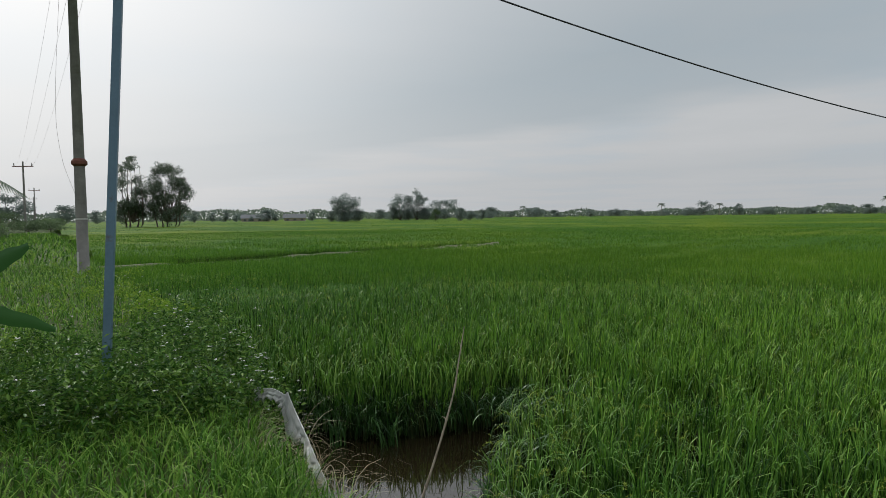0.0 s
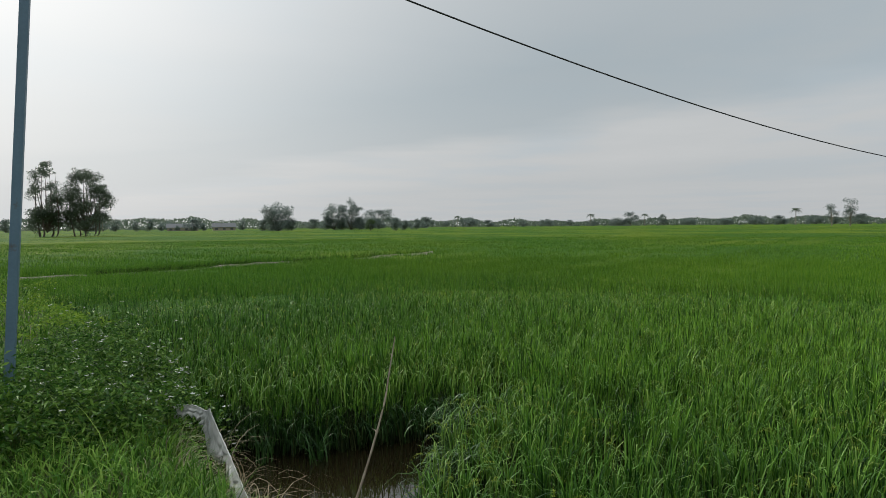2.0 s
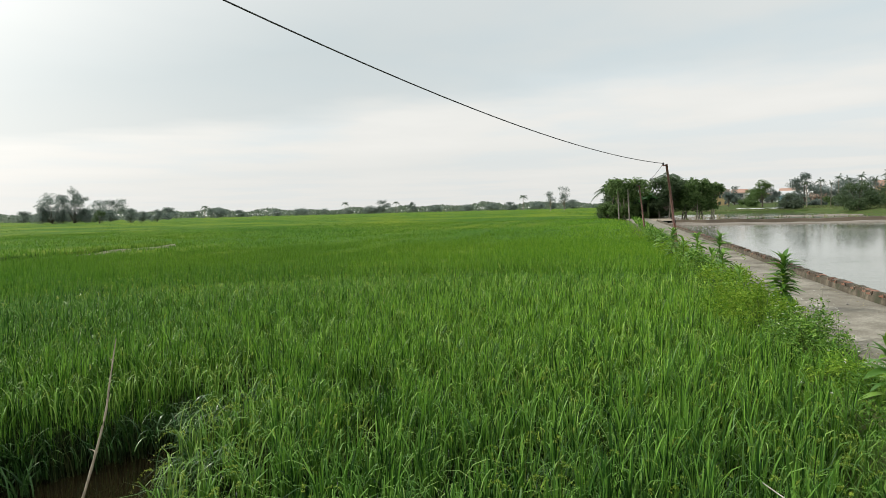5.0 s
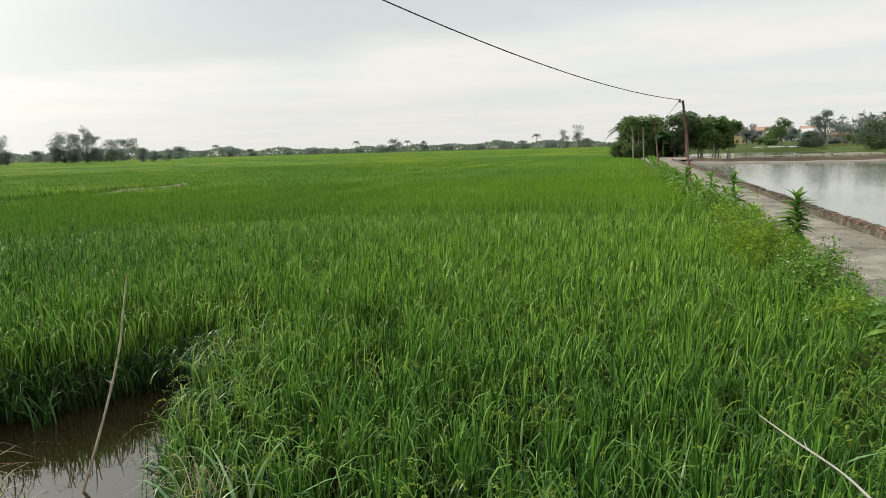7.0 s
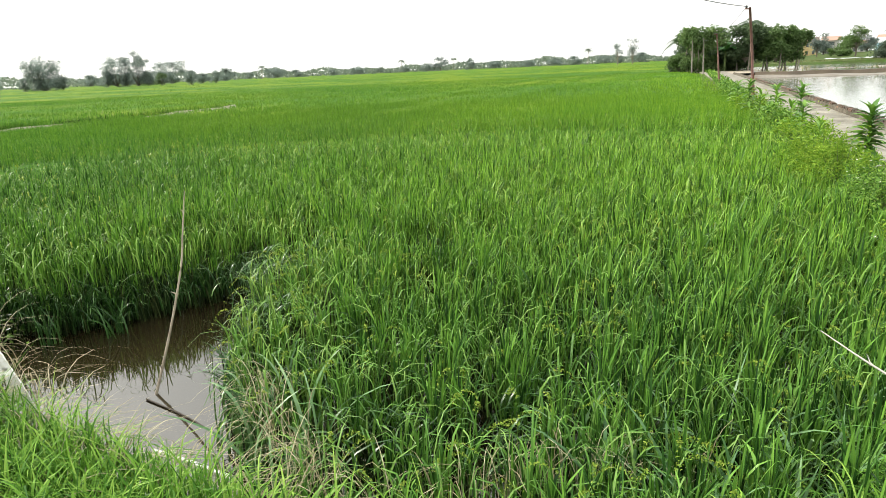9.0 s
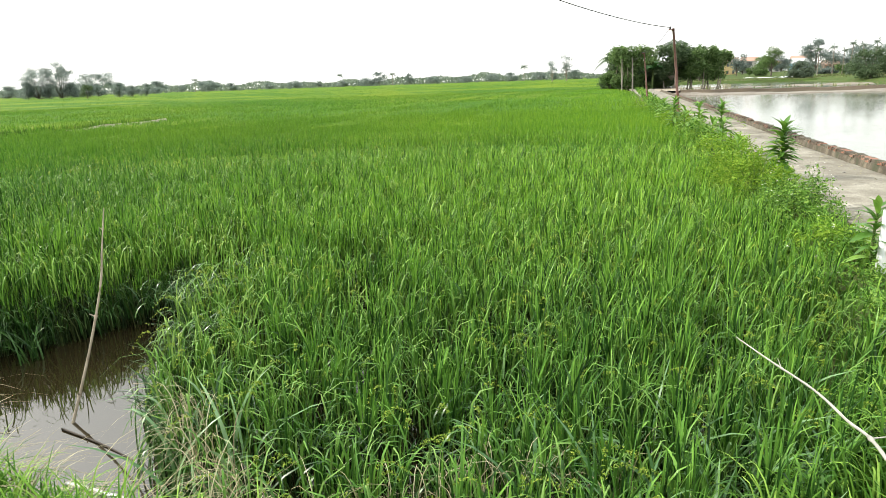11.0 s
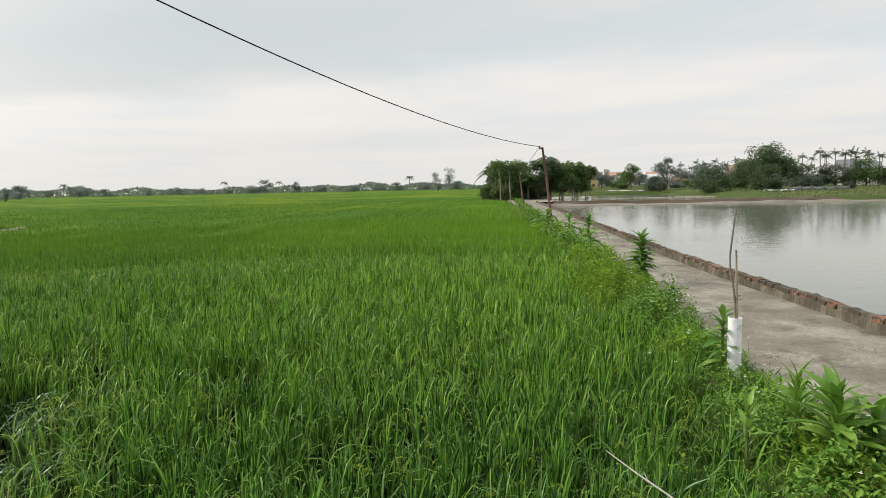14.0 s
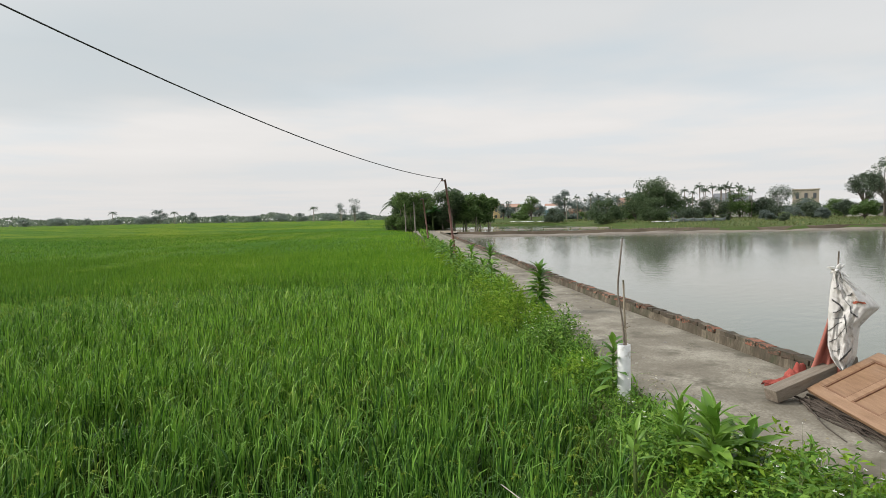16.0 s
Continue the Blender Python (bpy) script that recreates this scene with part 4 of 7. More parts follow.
def build_concrete_pole():
    t = thing("utility_pole", -10.55, 18.4, -0.1, "tall weathered concrete utility pole with a rusty band", "utility pole")
    bm = bmesh.new()
    tube(bm, [(0, 0, 0), (-0.005, 0, 2.0), (-0.01, 0, 9.0)], [0.165, 0.152, 0.115], 14)
    part("shaft", bm, M_POLE, t, smooth=True)
    bm = bmesh.new()
    tube(bm, [(-0.005, 0, 3.27), (-0.005, 0, 3.33), (-0.005, 0, 3.42), (-0.005, 0, 3.49)], [0.15, 0.215, 0.21, 0.15], 14)
    part("band", bm, M_RUST, t, "rusty iron band")
    bm = bmesh.new()
    g = [[bm.verts.new(((0.170 - 0.006 * z) * math.cos(a), (0.170 - 0.006 * z) * math.sin(a), z)) for a in np.linspace(3.3, 4.5, 7)] for z in (0.12, 0.4, 0.78)]
    for p, q in zip(g, g[1:]):
        for k in range(6):
            bm.faces.new((p[k], p[k + 1], q[k + 1], q[k]))
    part("paint_mark", bm, M_WHITEPATCH, t, "worn whitewashed patch")
    bm = bmesh.new()
    tube(bm, [(-0.005, 0, 1.72), (-0.005, 0, 1.76)], 0.158, 14)
    part("tie_wire", bm, M_WHITEPATCH, t, "pale tie round the shaft")
    bm = bmesh.new()
    tube(bm, bent([(-0.35, 0.0, 8.6), (-0.62, 0, 5.2), (-0.52, 0, 3.6), (-0.18, 0, 2.5)], 8), 0.0035, 5)
    part("hanging_cable", bm, M_WIRE, t, "thin slack cable")


build_concrete_pole()


def path_pole(x, y, foot, top, r, mat, label, arm=True):
    t = thing("wire_pole", x, y, foot, label, "pole", "poles along the path")
    bm = bmesh.new()
    tube(bm, [(0, 0, -0.3), tuple(np.array(top) * 0.5 + np.array((0.01, 0.0, 0))), top], [r, r * 0.95, r * 0.85], 8)
    part("shaft", bm, mat, t, smooth=True)
    bm = bmesh.new()
    tube(bm, [(0, 0, -0.05), (top[0] * 0.3, top[1] * 0.3, top[2] * 0.3)], r * 1.05, 8)
    part("painted_foot", bm, M_RUST if mat is M_REDPOLE else M_GREYPOLE, t)
    if arm:
        bm = bmesh.new()
        box(bm, (0.2, 0.035, 0.035), Matrix.Translation((top[0] - 0.07, top[1], top[2] - 0.05)), 0.005)
        bracket = part("arm", bm, M_RUST, t)
        bm = bmesh.new()
        tube(bm, [(top[0] - 0.14, top[1], top[2] - 0.03), (top[0] - 0.14, top[1], top[2] + 0.01), (top[0] - 0.14, top[1], top[2] + 0.05)], [0.025, 0.035, 0.02], 8)
        part("insulator", bm, M_INK, bracket)
    return (x + top[0] - 0.14, y + top[1], foot + top[2] + 0.02)


tip_1 = path_pole(17.2, 15.35, 0.05, (-0.45, 0.05, 2.82), 0.042, M_REDPOLE, "leaning red-brown wooden pole carrying a cable beside the path")
tip_2 = path_pole(29.9, 29.2, 0.0, (-0.42, 0.05, 2.75), 0.045, M_REDPOLE, "thin red-brown pole beside the path")
tip_3 = path_pole(45.3, 46.2, 0.0, (-0.15, 0.05, 3.1), 0.06, M_GREYPOLE, "pale grey concrete pole at the far path", False)
tip_4 = path_pole(48.5, 51.0, 0.0, (-0.10, 0.05, 3.1), 0.06, M_GREYPOLE, "pale grey concrete pole at the path's end", False)


def cable(name, a, b, sag, r, label):
    pts = []
    for k in range(25):
        t = k / 24
        p = Vector(a).lerp(Vector(b), t)
        pts.append((p.x, p.y, p.z - sag * 4 * t * (1 - t)))
    bm = bmesh.new()
    tube(bm, pts, r, 5)
    tagged(part(name, bm, M_WIRE), label, "cable")


cable("overhead_cable", wire_start - Vector((0, 0, 0.02)), tip_1, 0.56, 0.011, "black twisted overhead cable sagging to the path pole")
cable("path_cable", tip_1, tip_2, 0.25, 0.008, "thin black cable strung along the path poles")
cable("path_cable", tip_2, tip_3, 0.3, 0.008, "thin black cable strung along the path poles")


def power_pole(x, y, h, r):
    t = thing("power_line_pole", x, y, 0.0, "distant grey power line pole with crossarms", "utility pole", "power line")
    bm = bmesh.new()
    tube(bm, [(0, 0, 0), (0, 0, h)], [r, r * 0.6], 8)
    part("shaft", bm, M_POLE, t)
    bm = bmesh.new()
    box(bm, (h * 0.3, 0.12, 0.14), Matrix.Translation((0, 0, h * 0.93)), 0.01)
    arm = part("crossarm", bm, M_RUST, t)
    for k in (-1, 0, 1):
        bm = bmesh.new()
        tube(bm, [(k * h * 0.13, 0, h * 0.94), (k * h * 0.13, 0, h * 0.94 + 0.45)], [0.09, 0.05], 6)
        part("insulator", bm, M_POLE, arm)


power_pole(-66.3, 100.0, 11.0, 0.2)
power_pole(-110.0, 170.0, 10.5, 0.2)
power_pole(-170.0, 262.0, 11.5, 0.2)

# ---------------------------------------------------------------- trees
def crown_points(rng, lobes, count, hollow=0.45):
    """Points in leafy tufts set round the outside of several uneven lobes (x, y, z, radius, height)."""
    lobes = np.array(lobes)
    tufts = []
    for l in lobes:
        k = 15
        d = rng.normal(0, 1, (k, 3))
        d[:, 2] = d[:, 2] * 0.9 + 0.25
        d /= np.linalg.norm(d, axis=1)[:, None]
        reach = rng.uniform(0.45, 1.0, k)
        c = l[:3] + d * reach[:, None] * np.array([l[3], l[3], l[4]])
        tufts.append(np.column_stack([c, rng.uniform(0.40, 0.66, k) * (l[3] * l[3] * l[4]) ** (1 / 3)]))
    T = np.concatenate(tufts)
    w = T[:, 3] ** 2.2
    L = T[rng.choice(len(T), count, p=w / w.sum())]
    d = rng.normal(0, 1, (count, 3))
    d /= np.linalg.norm(d, axis=1)[:, None]
    r = rng.uniform(hollow, 1.15, count) ** 0.6
    return L[:, :3] + d * (r * L[:, 3])[:, None] * np.array([1.1, 1.1, 0.85])


def broad_tree(name, x, y, z, height, spread, seed, label, mat, lobes=7, count=1500, leaf=0.35, trunk=0.28, stems=1, bark=None, group="", lobe=1.0, fill=1.3):
    """A tree with a tapered trunk, limbs into each lobe and a crown of leaf clumps."""
    rng = np.random.default_rng(seed)
    z = float(ground_height(np.array([x]), np.array([y]))[0]) - 0.05 if z is None else z
    t = thing(name, x, y, z, label, "tree", group)
    bm = bmesh.new()
    ls = []
    for i in range(lobes):
        a = 2.4 * i + rng.uniform(-0.4, 0.4)
        rr = spread * 0.5 * (0.62 if i else 0.0) * rng.uniform(0.55, 1.0)
        hz = height * (rng.uniform(trunk + (0.12 if trunk > 0.1 else 0.05), 0.84) if i else 0.84)
        lr = spread * 0.5 * rng.uniform(0.34, 0.52) * lobe
        ls.append((rr * math.cos(a), rr * math.sin(a), hz, lr, min(height * 0.2, height - hz + 0.01, lr * 0.9) + height * 0.03))
    base_r = 0.018 * height + 0.05
    for k in range(stems):
        a = 6.283 * k / max(stems, 1)
        off = 0.0 if stems == 1 else spread * 0.16
        bx, by = off * math.cos(a), off * math.sin(a)
        tube(bm, [(bx, by, -0.3), (bx * 1.2 + 0.02 * height, by * 1.2, height * trunk * 0.6), (bx * 1.5, by * 1.5, height * (trunk + 0.25)), (bx * 1.2, by, height * 0.8)],
             [base_r / math.sqrt(stems) * 1.25, base_r / math.sqrt(stems), base_r * 0.6 / math.sqrt(stems), 0.02], 7)
    for lx, ly, lz, lr, lh in ls[1:]:
        z0 = height * trunk * rng.uniform(0.8, 1.2)
        tube(bm, [(0, 0, z0), (lx * 0.5, ly * 0.5, (z0 + lz) / 2 - 0.03 * height), (lx, ly, lz)], [base_r * 0.5, base_r * 0.3, 0.02], 5)
    part("trunk", bm, bark or M_BARK, t)
    pts = crown_points(rng, ls, int(count * fill * 2.2), 0.25)
    me = fast_mesh("crown", *leaves(rng, pts, rng.uniform(0.6, 1.4, len(pts)) * leaf * 0.66, 0.5, 0.6))
    tagged(link_mesh("crown", me, mat, t), kind="stuff")
    return t


def palm(name, x, y, z, height, seed, label, fronds=13, length=1.8, group="", slim=0.11, lift=(-0.1, 0.95), blade=0.035, pairs=15, mat=None):
    rng = np.random.default_rng(seed)
    t = thing(name, x, y, z, label, "palm tree", group)
    bm = bmesh.new()
    lx = rng.uniform(-0.05, 0.05) * height
    tube(bm, [(0, 0, -0.2), (lx * 0.3, 0, height * 0.5), (lx, 0, height)], [slim * 1.3, slim, slim * 0.8], 7)
    part("trunk", bm, M_PALEBARK, t)
    batches = []
    for i in range(fronds):
        a = 2.4 * i + rng.uniform(-0.3, 0.3)
        rise = rng.uniform(*lift)
        L = length * rng.uniform(0.8, 1.1)
        u = np.linspace(0.08, 1, pairs)
        rx = np.cos(a) * L * u * math.cos(rise * 0.8)
        ry = np.sin(a) * L * u * math.cos(rise * 0.8)
        rz = L * (rise * u - 0.75 * u ** 2)
        c = np.repeat(np.stack([rx + lx, ry, rz + height], 1), 2, 0)
        sgn = np.tile([1, -1], pairs)
        lw = np.repeat(L * 0.36 * np.sin(np.pi * (0.12 + 0.83 * u)), 2)
        head = np.array([np.cos(a), np.sin(a), -0.3])
        sd = np.stack([-np.sin(a) * sgn, np.cos(a) * sgn, np.full(2 * pairs, -0.45)], 1)
        tip = c + (sd * 0.85 + head * 0.5) * lw[:, None]
        w = head * L * blade
        v = np.stack([c - w, c + w, tip], 1).reshape(-1, 3)
        batches.append((v, np.arange(6 * pairs), np.full(2 * pairs, 3)))
    tagged(link_mesh("palm_crown", fast_mesh("palm_crown", *joined(batches)), mat or M_FROND, t), kind="stuff")
    return t


def place(proto, x, y, z, scale=1.0, turn=0.0, label=""):
    ob = copy_thing(proto, pose(x, y, z, 0, 0, turn) @ Matrix.Scale(scale, 4))
    ob.scale = (scale, scale, scale)
    if label:
        tagged(ob, label)
    return ob


# the pair of tall trees on the far bank
broad_tree("tall_tree", -62.0, 126.0, 0.0, 15.2, 8.6, 21, "tall dark-leaved tree with several bare stems at the field's edge", M_CROWN_OPEN, 20, 2900, 0.45, 0.08, 4, lobe=0.62, fill=1.9)
broad_tree("tall_tree", -56.0, 128.0, 0.0, 14.2, 11.5, 22, "tall dark-leaved tree with several bare stems at the field's edge", M_CROWN_OPEN, 26, 3800, 0.45, 0.08, 5, lobe=0.55, fill=1.9)
broad_tree("round_tree", -34.8, 227.0, 0.0, 10.0, 14.0, 23, "wide round dark tree beyond the rice field", M_CROWN_HAZE, 18, 2600, 0.62, 0.03, lobe=0.72, fill=1.5)
broad_tree("clump_tree", -17.5, 259.0, 0.0, 11.0, 14.0, 24, "tall uneven tree in a far clump", M_CROWN_HAZE, 14, 1800, 0.62, 0.02, lobe=0.66, fill=1.4)
broad_tree("clump_tree", -10.6, 260.0, 0.0, 12.8, 13.0, 25, "tall uneven tree in a far clump", M_CROWN_HAZE, 14, 2000, 0.62, 0.02, lobe=0.66, fill=1.4)
broad_tree("clump_tree", 0.6, 298.0, 0.0, 9.0, 16.0, 26, "wide low tree in a far clump", M_CROWN_HAZE, 8, 1600, 0.8, 0.12)
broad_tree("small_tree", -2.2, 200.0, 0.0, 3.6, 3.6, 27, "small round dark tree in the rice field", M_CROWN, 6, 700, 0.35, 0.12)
bush_a = broad_tree("far_tree", 5.7, 205.0, 0.0, 4.2, 4.6, 28, "bushy grey-green tree at the far field edge", M_CROWN_HAZE, 6, 800, 0.4, 0.1, group="far trees")
line_a = broad_tree("far_tree", 34.1, 448.0, 0.0, 7.2, 14.0, 29, "rounded grey-green tree on the horizon", M_CROWN_HAZE, 7, 800, 1.0, 0.12, group="far trees")
line_b = broad_tree("far_tree", 66.6, 445.0, 0.0, 6.6, 18.0, 30, "wide grey-green tree on the horizon", M_CROWN_HAZE, 8, 900, 1.0, 0.1, group="far trees")
line_c = broad_tree("far_tree", 172.3, 415.0, 0.0, 9.0, 10.5, 31, "upright grey-green tree on the horizon", M_CROWN_HAZE, 7, 800, 0.9, 0.14, group="far trees")
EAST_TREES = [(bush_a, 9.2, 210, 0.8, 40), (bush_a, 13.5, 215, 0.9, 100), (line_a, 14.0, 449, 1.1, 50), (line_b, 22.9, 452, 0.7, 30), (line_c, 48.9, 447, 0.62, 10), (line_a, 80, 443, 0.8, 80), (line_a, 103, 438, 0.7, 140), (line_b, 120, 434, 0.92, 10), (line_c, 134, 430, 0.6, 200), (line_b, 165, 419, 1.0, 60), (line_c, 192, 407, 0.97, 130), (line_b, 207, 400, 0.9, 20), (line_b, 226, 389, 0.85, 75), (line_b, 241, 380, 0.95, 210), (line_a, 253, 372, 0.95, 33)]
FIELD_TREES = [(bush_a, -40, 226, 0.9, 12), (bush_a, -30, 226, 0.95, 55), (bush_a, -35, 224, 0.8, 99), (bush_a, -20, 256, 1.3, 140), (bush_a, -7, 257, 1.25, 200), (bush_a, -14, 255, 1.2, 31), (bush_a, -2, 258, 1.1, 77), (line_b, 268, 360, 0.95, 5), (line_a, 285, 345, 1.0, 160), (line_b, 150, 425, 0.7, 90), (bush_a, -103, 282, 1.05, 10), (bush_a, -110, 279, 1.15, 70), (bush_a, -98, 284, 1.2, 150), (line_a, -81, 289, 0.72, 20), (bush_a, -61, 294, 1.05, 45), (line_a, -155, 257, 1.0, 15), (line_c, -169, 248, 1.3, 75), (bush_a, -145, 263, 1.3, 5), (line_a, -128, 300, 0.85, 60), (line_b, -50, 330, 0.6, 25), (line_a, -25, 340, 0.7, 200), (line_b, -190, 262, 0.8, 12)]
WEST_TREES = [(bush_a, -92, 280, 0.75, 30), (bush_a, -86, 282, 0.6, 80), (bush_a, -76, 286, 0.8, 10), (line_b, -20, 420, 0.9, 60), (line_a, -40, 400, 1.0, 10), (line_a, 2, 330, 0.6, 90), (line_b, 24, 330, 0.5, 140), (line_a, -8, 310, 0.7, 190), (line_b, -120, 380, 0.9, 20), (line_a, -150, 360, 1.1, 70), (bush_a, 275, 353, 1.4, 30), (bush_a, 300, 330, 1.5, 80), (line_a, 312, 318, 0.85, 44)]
for proto, x, y, sc, turn in EAST_TREES + FIELD_TREES + WEST_TREES:
    place(proto, x, y, 0.0, sc * (0.82 if y > 340 else 1.0), turn)

palm_far = palm("far_palm", 181.0, 412.0, 0.0, 7.6, 41, "palm tree standing out of the far tree line", 15, 2.9, "far palms", 0.18)
for x, y, sc in [(56.8, 446.0, 1.0), (147.6, 425.0, 1.05), (231.0, 327.0, 1.15), (-70.0, 292.0, 0.6), (-52.0, 310.0, 0.55), (-120.0, 290.0, 0.55)]:
    place(palm_far, x, y, 0.0, sc, 37 * sc)
broad_tree("slim_tree", 159.0, 206.0, 0.0, 8.2, 4.4, 42, "slim open-crowned tree beyond the rice", M_CROWN_HAZE, 9, 420, 0.5, 0.22, bark=M_PALEBARK)
broad_tree("slim_tree", 163.4, 202.7, 0.0, 10.3, 5.4, 43, "slim open-crowned tree beyond the rice", M_CROWN_HAZE, 11, 560, 0.5, 0.2, bark=M_PALEBARK)


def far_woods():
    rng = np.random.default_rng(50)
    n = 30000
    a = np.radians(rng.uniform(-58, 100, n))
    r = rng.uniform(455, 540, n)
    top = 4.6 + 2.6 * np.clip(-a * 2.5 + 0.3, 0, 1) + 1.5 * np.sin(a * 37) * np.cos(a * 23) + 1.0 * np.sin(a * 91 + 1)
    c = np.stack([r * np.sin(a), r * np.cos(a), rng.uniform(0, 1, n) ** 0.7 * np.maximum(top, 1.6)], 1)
    tagged(link_mesh("far_woods", fast_mesh("far_woods", *leaves(rng, c, rng.uniform(1.0, 2.6, n), 0.9, 0.7)), M_WOODS), "belt of trees along the horizon, haze put in its leaf colour", "woods", kind="stuff")


far_woods()

# orchard at the end of the path
for i, (x, y, h, w, light) in enumerate([(54.6, 57.0, 4.5, 4.4, 0), (51.4, 53.6, 4.6, 4.4, 0), (55.5, 54.5, 4.4, 4.4, 0), (55.2, 50.6, 4.6, 4.6, 1), (57.2, 48.6, 4.3, 4.6, 1), (59.6, 48.6, 4.0, 4.0, 0), (60.0, 53.0, 4.7, 4.8, 0)]):
    broad_tree("orchard_tree", x, y, -0.1, h, w, 60 + i, "dense dark green fruit tree at the end of the path" if not light else "bright green spreading fruit tree beside the ponds", M_CROWN if i % 3 == 0 else M_CROWN_LIGHT, 14, 2300, 0.40, 0.24 if x - y > 4 else 0.10, 3, group="orchard", lobe=0.8, fill=1.3, bark=M_PALEBARK)
for i, (x, y, h, w) in enumerate([(51.0, 55.4, 2.0, 3.0), (52.4, 57.2, 1.8, 2.8), (53.0, 52.6, 1.6, 2.4), (54.0, 53.4, 2.4, 3.0), (55.6, 52.6, 2.2, 3.0), (57.0, 53.6, 2.6, 3.4), (52.0, 54.4, 2.2, 2.8), (59.0, 55.0, 2.6, 4.0), (54.6, 55.4, 2.6, 3.6), (56.6, 56.6, 2.8, 4.0)]):
    broad_tree("orchard_shrub", x, y, -0.1, h, w, 640 + i, "leafy green shrub under the fruit trees", (M_CROWN_LIGHT, M_CROWN)[i % 2], 7, 900, 0.3, 0.06, group="orchard shrubs")
palm("orchard_palm", 63.2, 57.5, 0.0, 5.0, 70, "palm with drooping fronds behind the orchard", 15, 2.3)
palm("orchard_palm", 55.6, 60.4, 0.0, 3.6, 71, "palm with drooping fronds behind the orchard", 14, 2.2)

# the far side of the ponds
broad_tree("pond_tree", 96.0, 43.4, None, 6.3, 8.2, 80, "large dark spreading tree on the pond bank", M_CROWN, 14, 3000, 0.5, 0.22, 3, fill=1.1, bark=M_PALEBARK)
broad_tree("pond_tree", 90.0, 41.0, None, 3.4, 5.0, 81, "low dark tree on the pond bank", M_CROWN, 8, 1500, 0.38, 0.1)
broad_tree("pond_tree", 88.5, 48.3, None, 3.5, 6.0, 82, "low dark bushy tree on the pond bank", M_CROWN, 8, 1500, 0.38, 0.08)
broad_tree("pond_tree", 99.3, 48.8, None, 4.8, 5.5, 83, "dark tree on the pond bank", M_CROWN, 8, 1500, 0.38, 0.12)
broad_tree("light_tree", 123.0, 86.7, 0.4, 5.4, 4.4, 84, "bright green tree behind the ponds", M_CROWN_LIGHT, 7, 900, 0.4, 0.2)
broad_tree("wispy_tree", 119.0, 75.0, 0.4, 6.2, 4.8, 85, "wispy grey-green tree behind the ponds", M_CROWN_HAZE, 7, 900, 0.4, 0.2)
broad_tree("grey_tree", 127.0, 98.0, 0.4, 4.2, 4.0, 86, "grey-green tree behind the ponds", M_CROWN_HAZE, 6, 700, 0.4, 0.2)
for i, (x, y, h, w, lt) in enumerate([(124, 40.2, 5.9, 5.5, 1), (127, 37.2, 4.3, 5.0, 0), (136.5, 37.2, 6.6, 6.0, 0), (130.5, 38.0, 4.4, 5.0, 0), (119.5, 17.0, 10.4, 8.0, 2), (124, 20.5, 8.6, 6.5, 2), (108, 24.6, 3.1, 3.8, 0), (109, 20.6, 3.3, 3.4, 0),
                                      (99.5, 16.5, 3.2, 4.2, 1), (118, 56, 4.2, 6.0, 0), (122, 50, 4.6, 6.5, 0), (122.5, 44.5, 4.4, 7.0, 0), (117, 12, 6.0, 7.0, 0), (104, 68, 3.4, 5.0, 0), (126, 10, 8.0, 9.0, 2), (118, 3, 6.5, 8.0, 0), (150, 114, 6.0, 5.0, 3), (153, 110, 4.6, 5.5, 1), (150, 103, 4.4, 5.0, 3), (152, 98, 5.0, 5.0, 3), (140, 100, 3.8, 5.0, 1), (146, 88, 5.2, 6.5, 3), (148, 84, 6.0, 6.0, 3), (140, 78, 5.6, 6.5, 3), (136, 72, 5.6, 6.0, 3)]):
    broad_tree("village_tree", x, y, None, h - 0.7, w, 90 + i, ("leafy tree at the edge of the village", "bright leafy tree at the edge of the village", "tall open-crowned tree at the edge of the village", "hazy grey-green tree among the village houses")[lt], (M_CROWN_OPEN, M_CROWN_LIGHT, M_CROWN_OPEN, M_CROWN_HAZE)[lt], 16 if lt == 2 else 8, 1500 if lt == 2 else 1000, 0.42, 0.3 if lt == 2 else 0.12, 2 if lt == 2 else 1, group="village trees", lobe=0.62 if lt == 2 else 1.0)
for i, (x, y, h, w) in enumerate([(107, 60, 2.6, 5.5), (110, 56, 3.0, 6), (113, 51, 3.2, 6), (115, 46, 3.4, 6), (140, 44, 4.0, 6), (130, 31, 5.0, 9), (134, 31.3, 5.6, 7), (143, 33, 4.6, 7), (96, 27, 1.6, 1.8), (91, 24, 1.4, 1.6), (114, 66, 2.6, 5), (118, 72, 1.5, 5), (122, 78, 1.4, 5), (126, 92, 3.0, 6), (100, 21.5, 2.4, 2.6), (121, 14, 4.0, 7), (138, 27, 5.0, 6), (104, 30, 2.0, 2.4), (93, 32, 1.3, 1.5), (150, 30, 5.0, 8), (119, 50, 4.6, 6), (121, 46, 5.0, 6), (123, 42, 5.0, 6), (116, 57, 4.2, 6), (112, 63, 4.0, 6)]):
    broad_tree("village_shrub", x, y, None, h * 0.62, w * 0.8, 400 + i, "dense green shrubbery at the edge of the village", (M_CROWN_OPEN, M_CROWN_LIGHT, M_CROWN_HAZE)[i % 3], 8, 700, 0.45, 0.06, group="village shrubs")
betel = palm("betel_palm", 113.0, 65.2, 0.2, 5.2, 120, "slender betel palm behind the pond", 14, 1.05, "betel palms", 0.075, (0.0, 1.5), 0.05, 12)
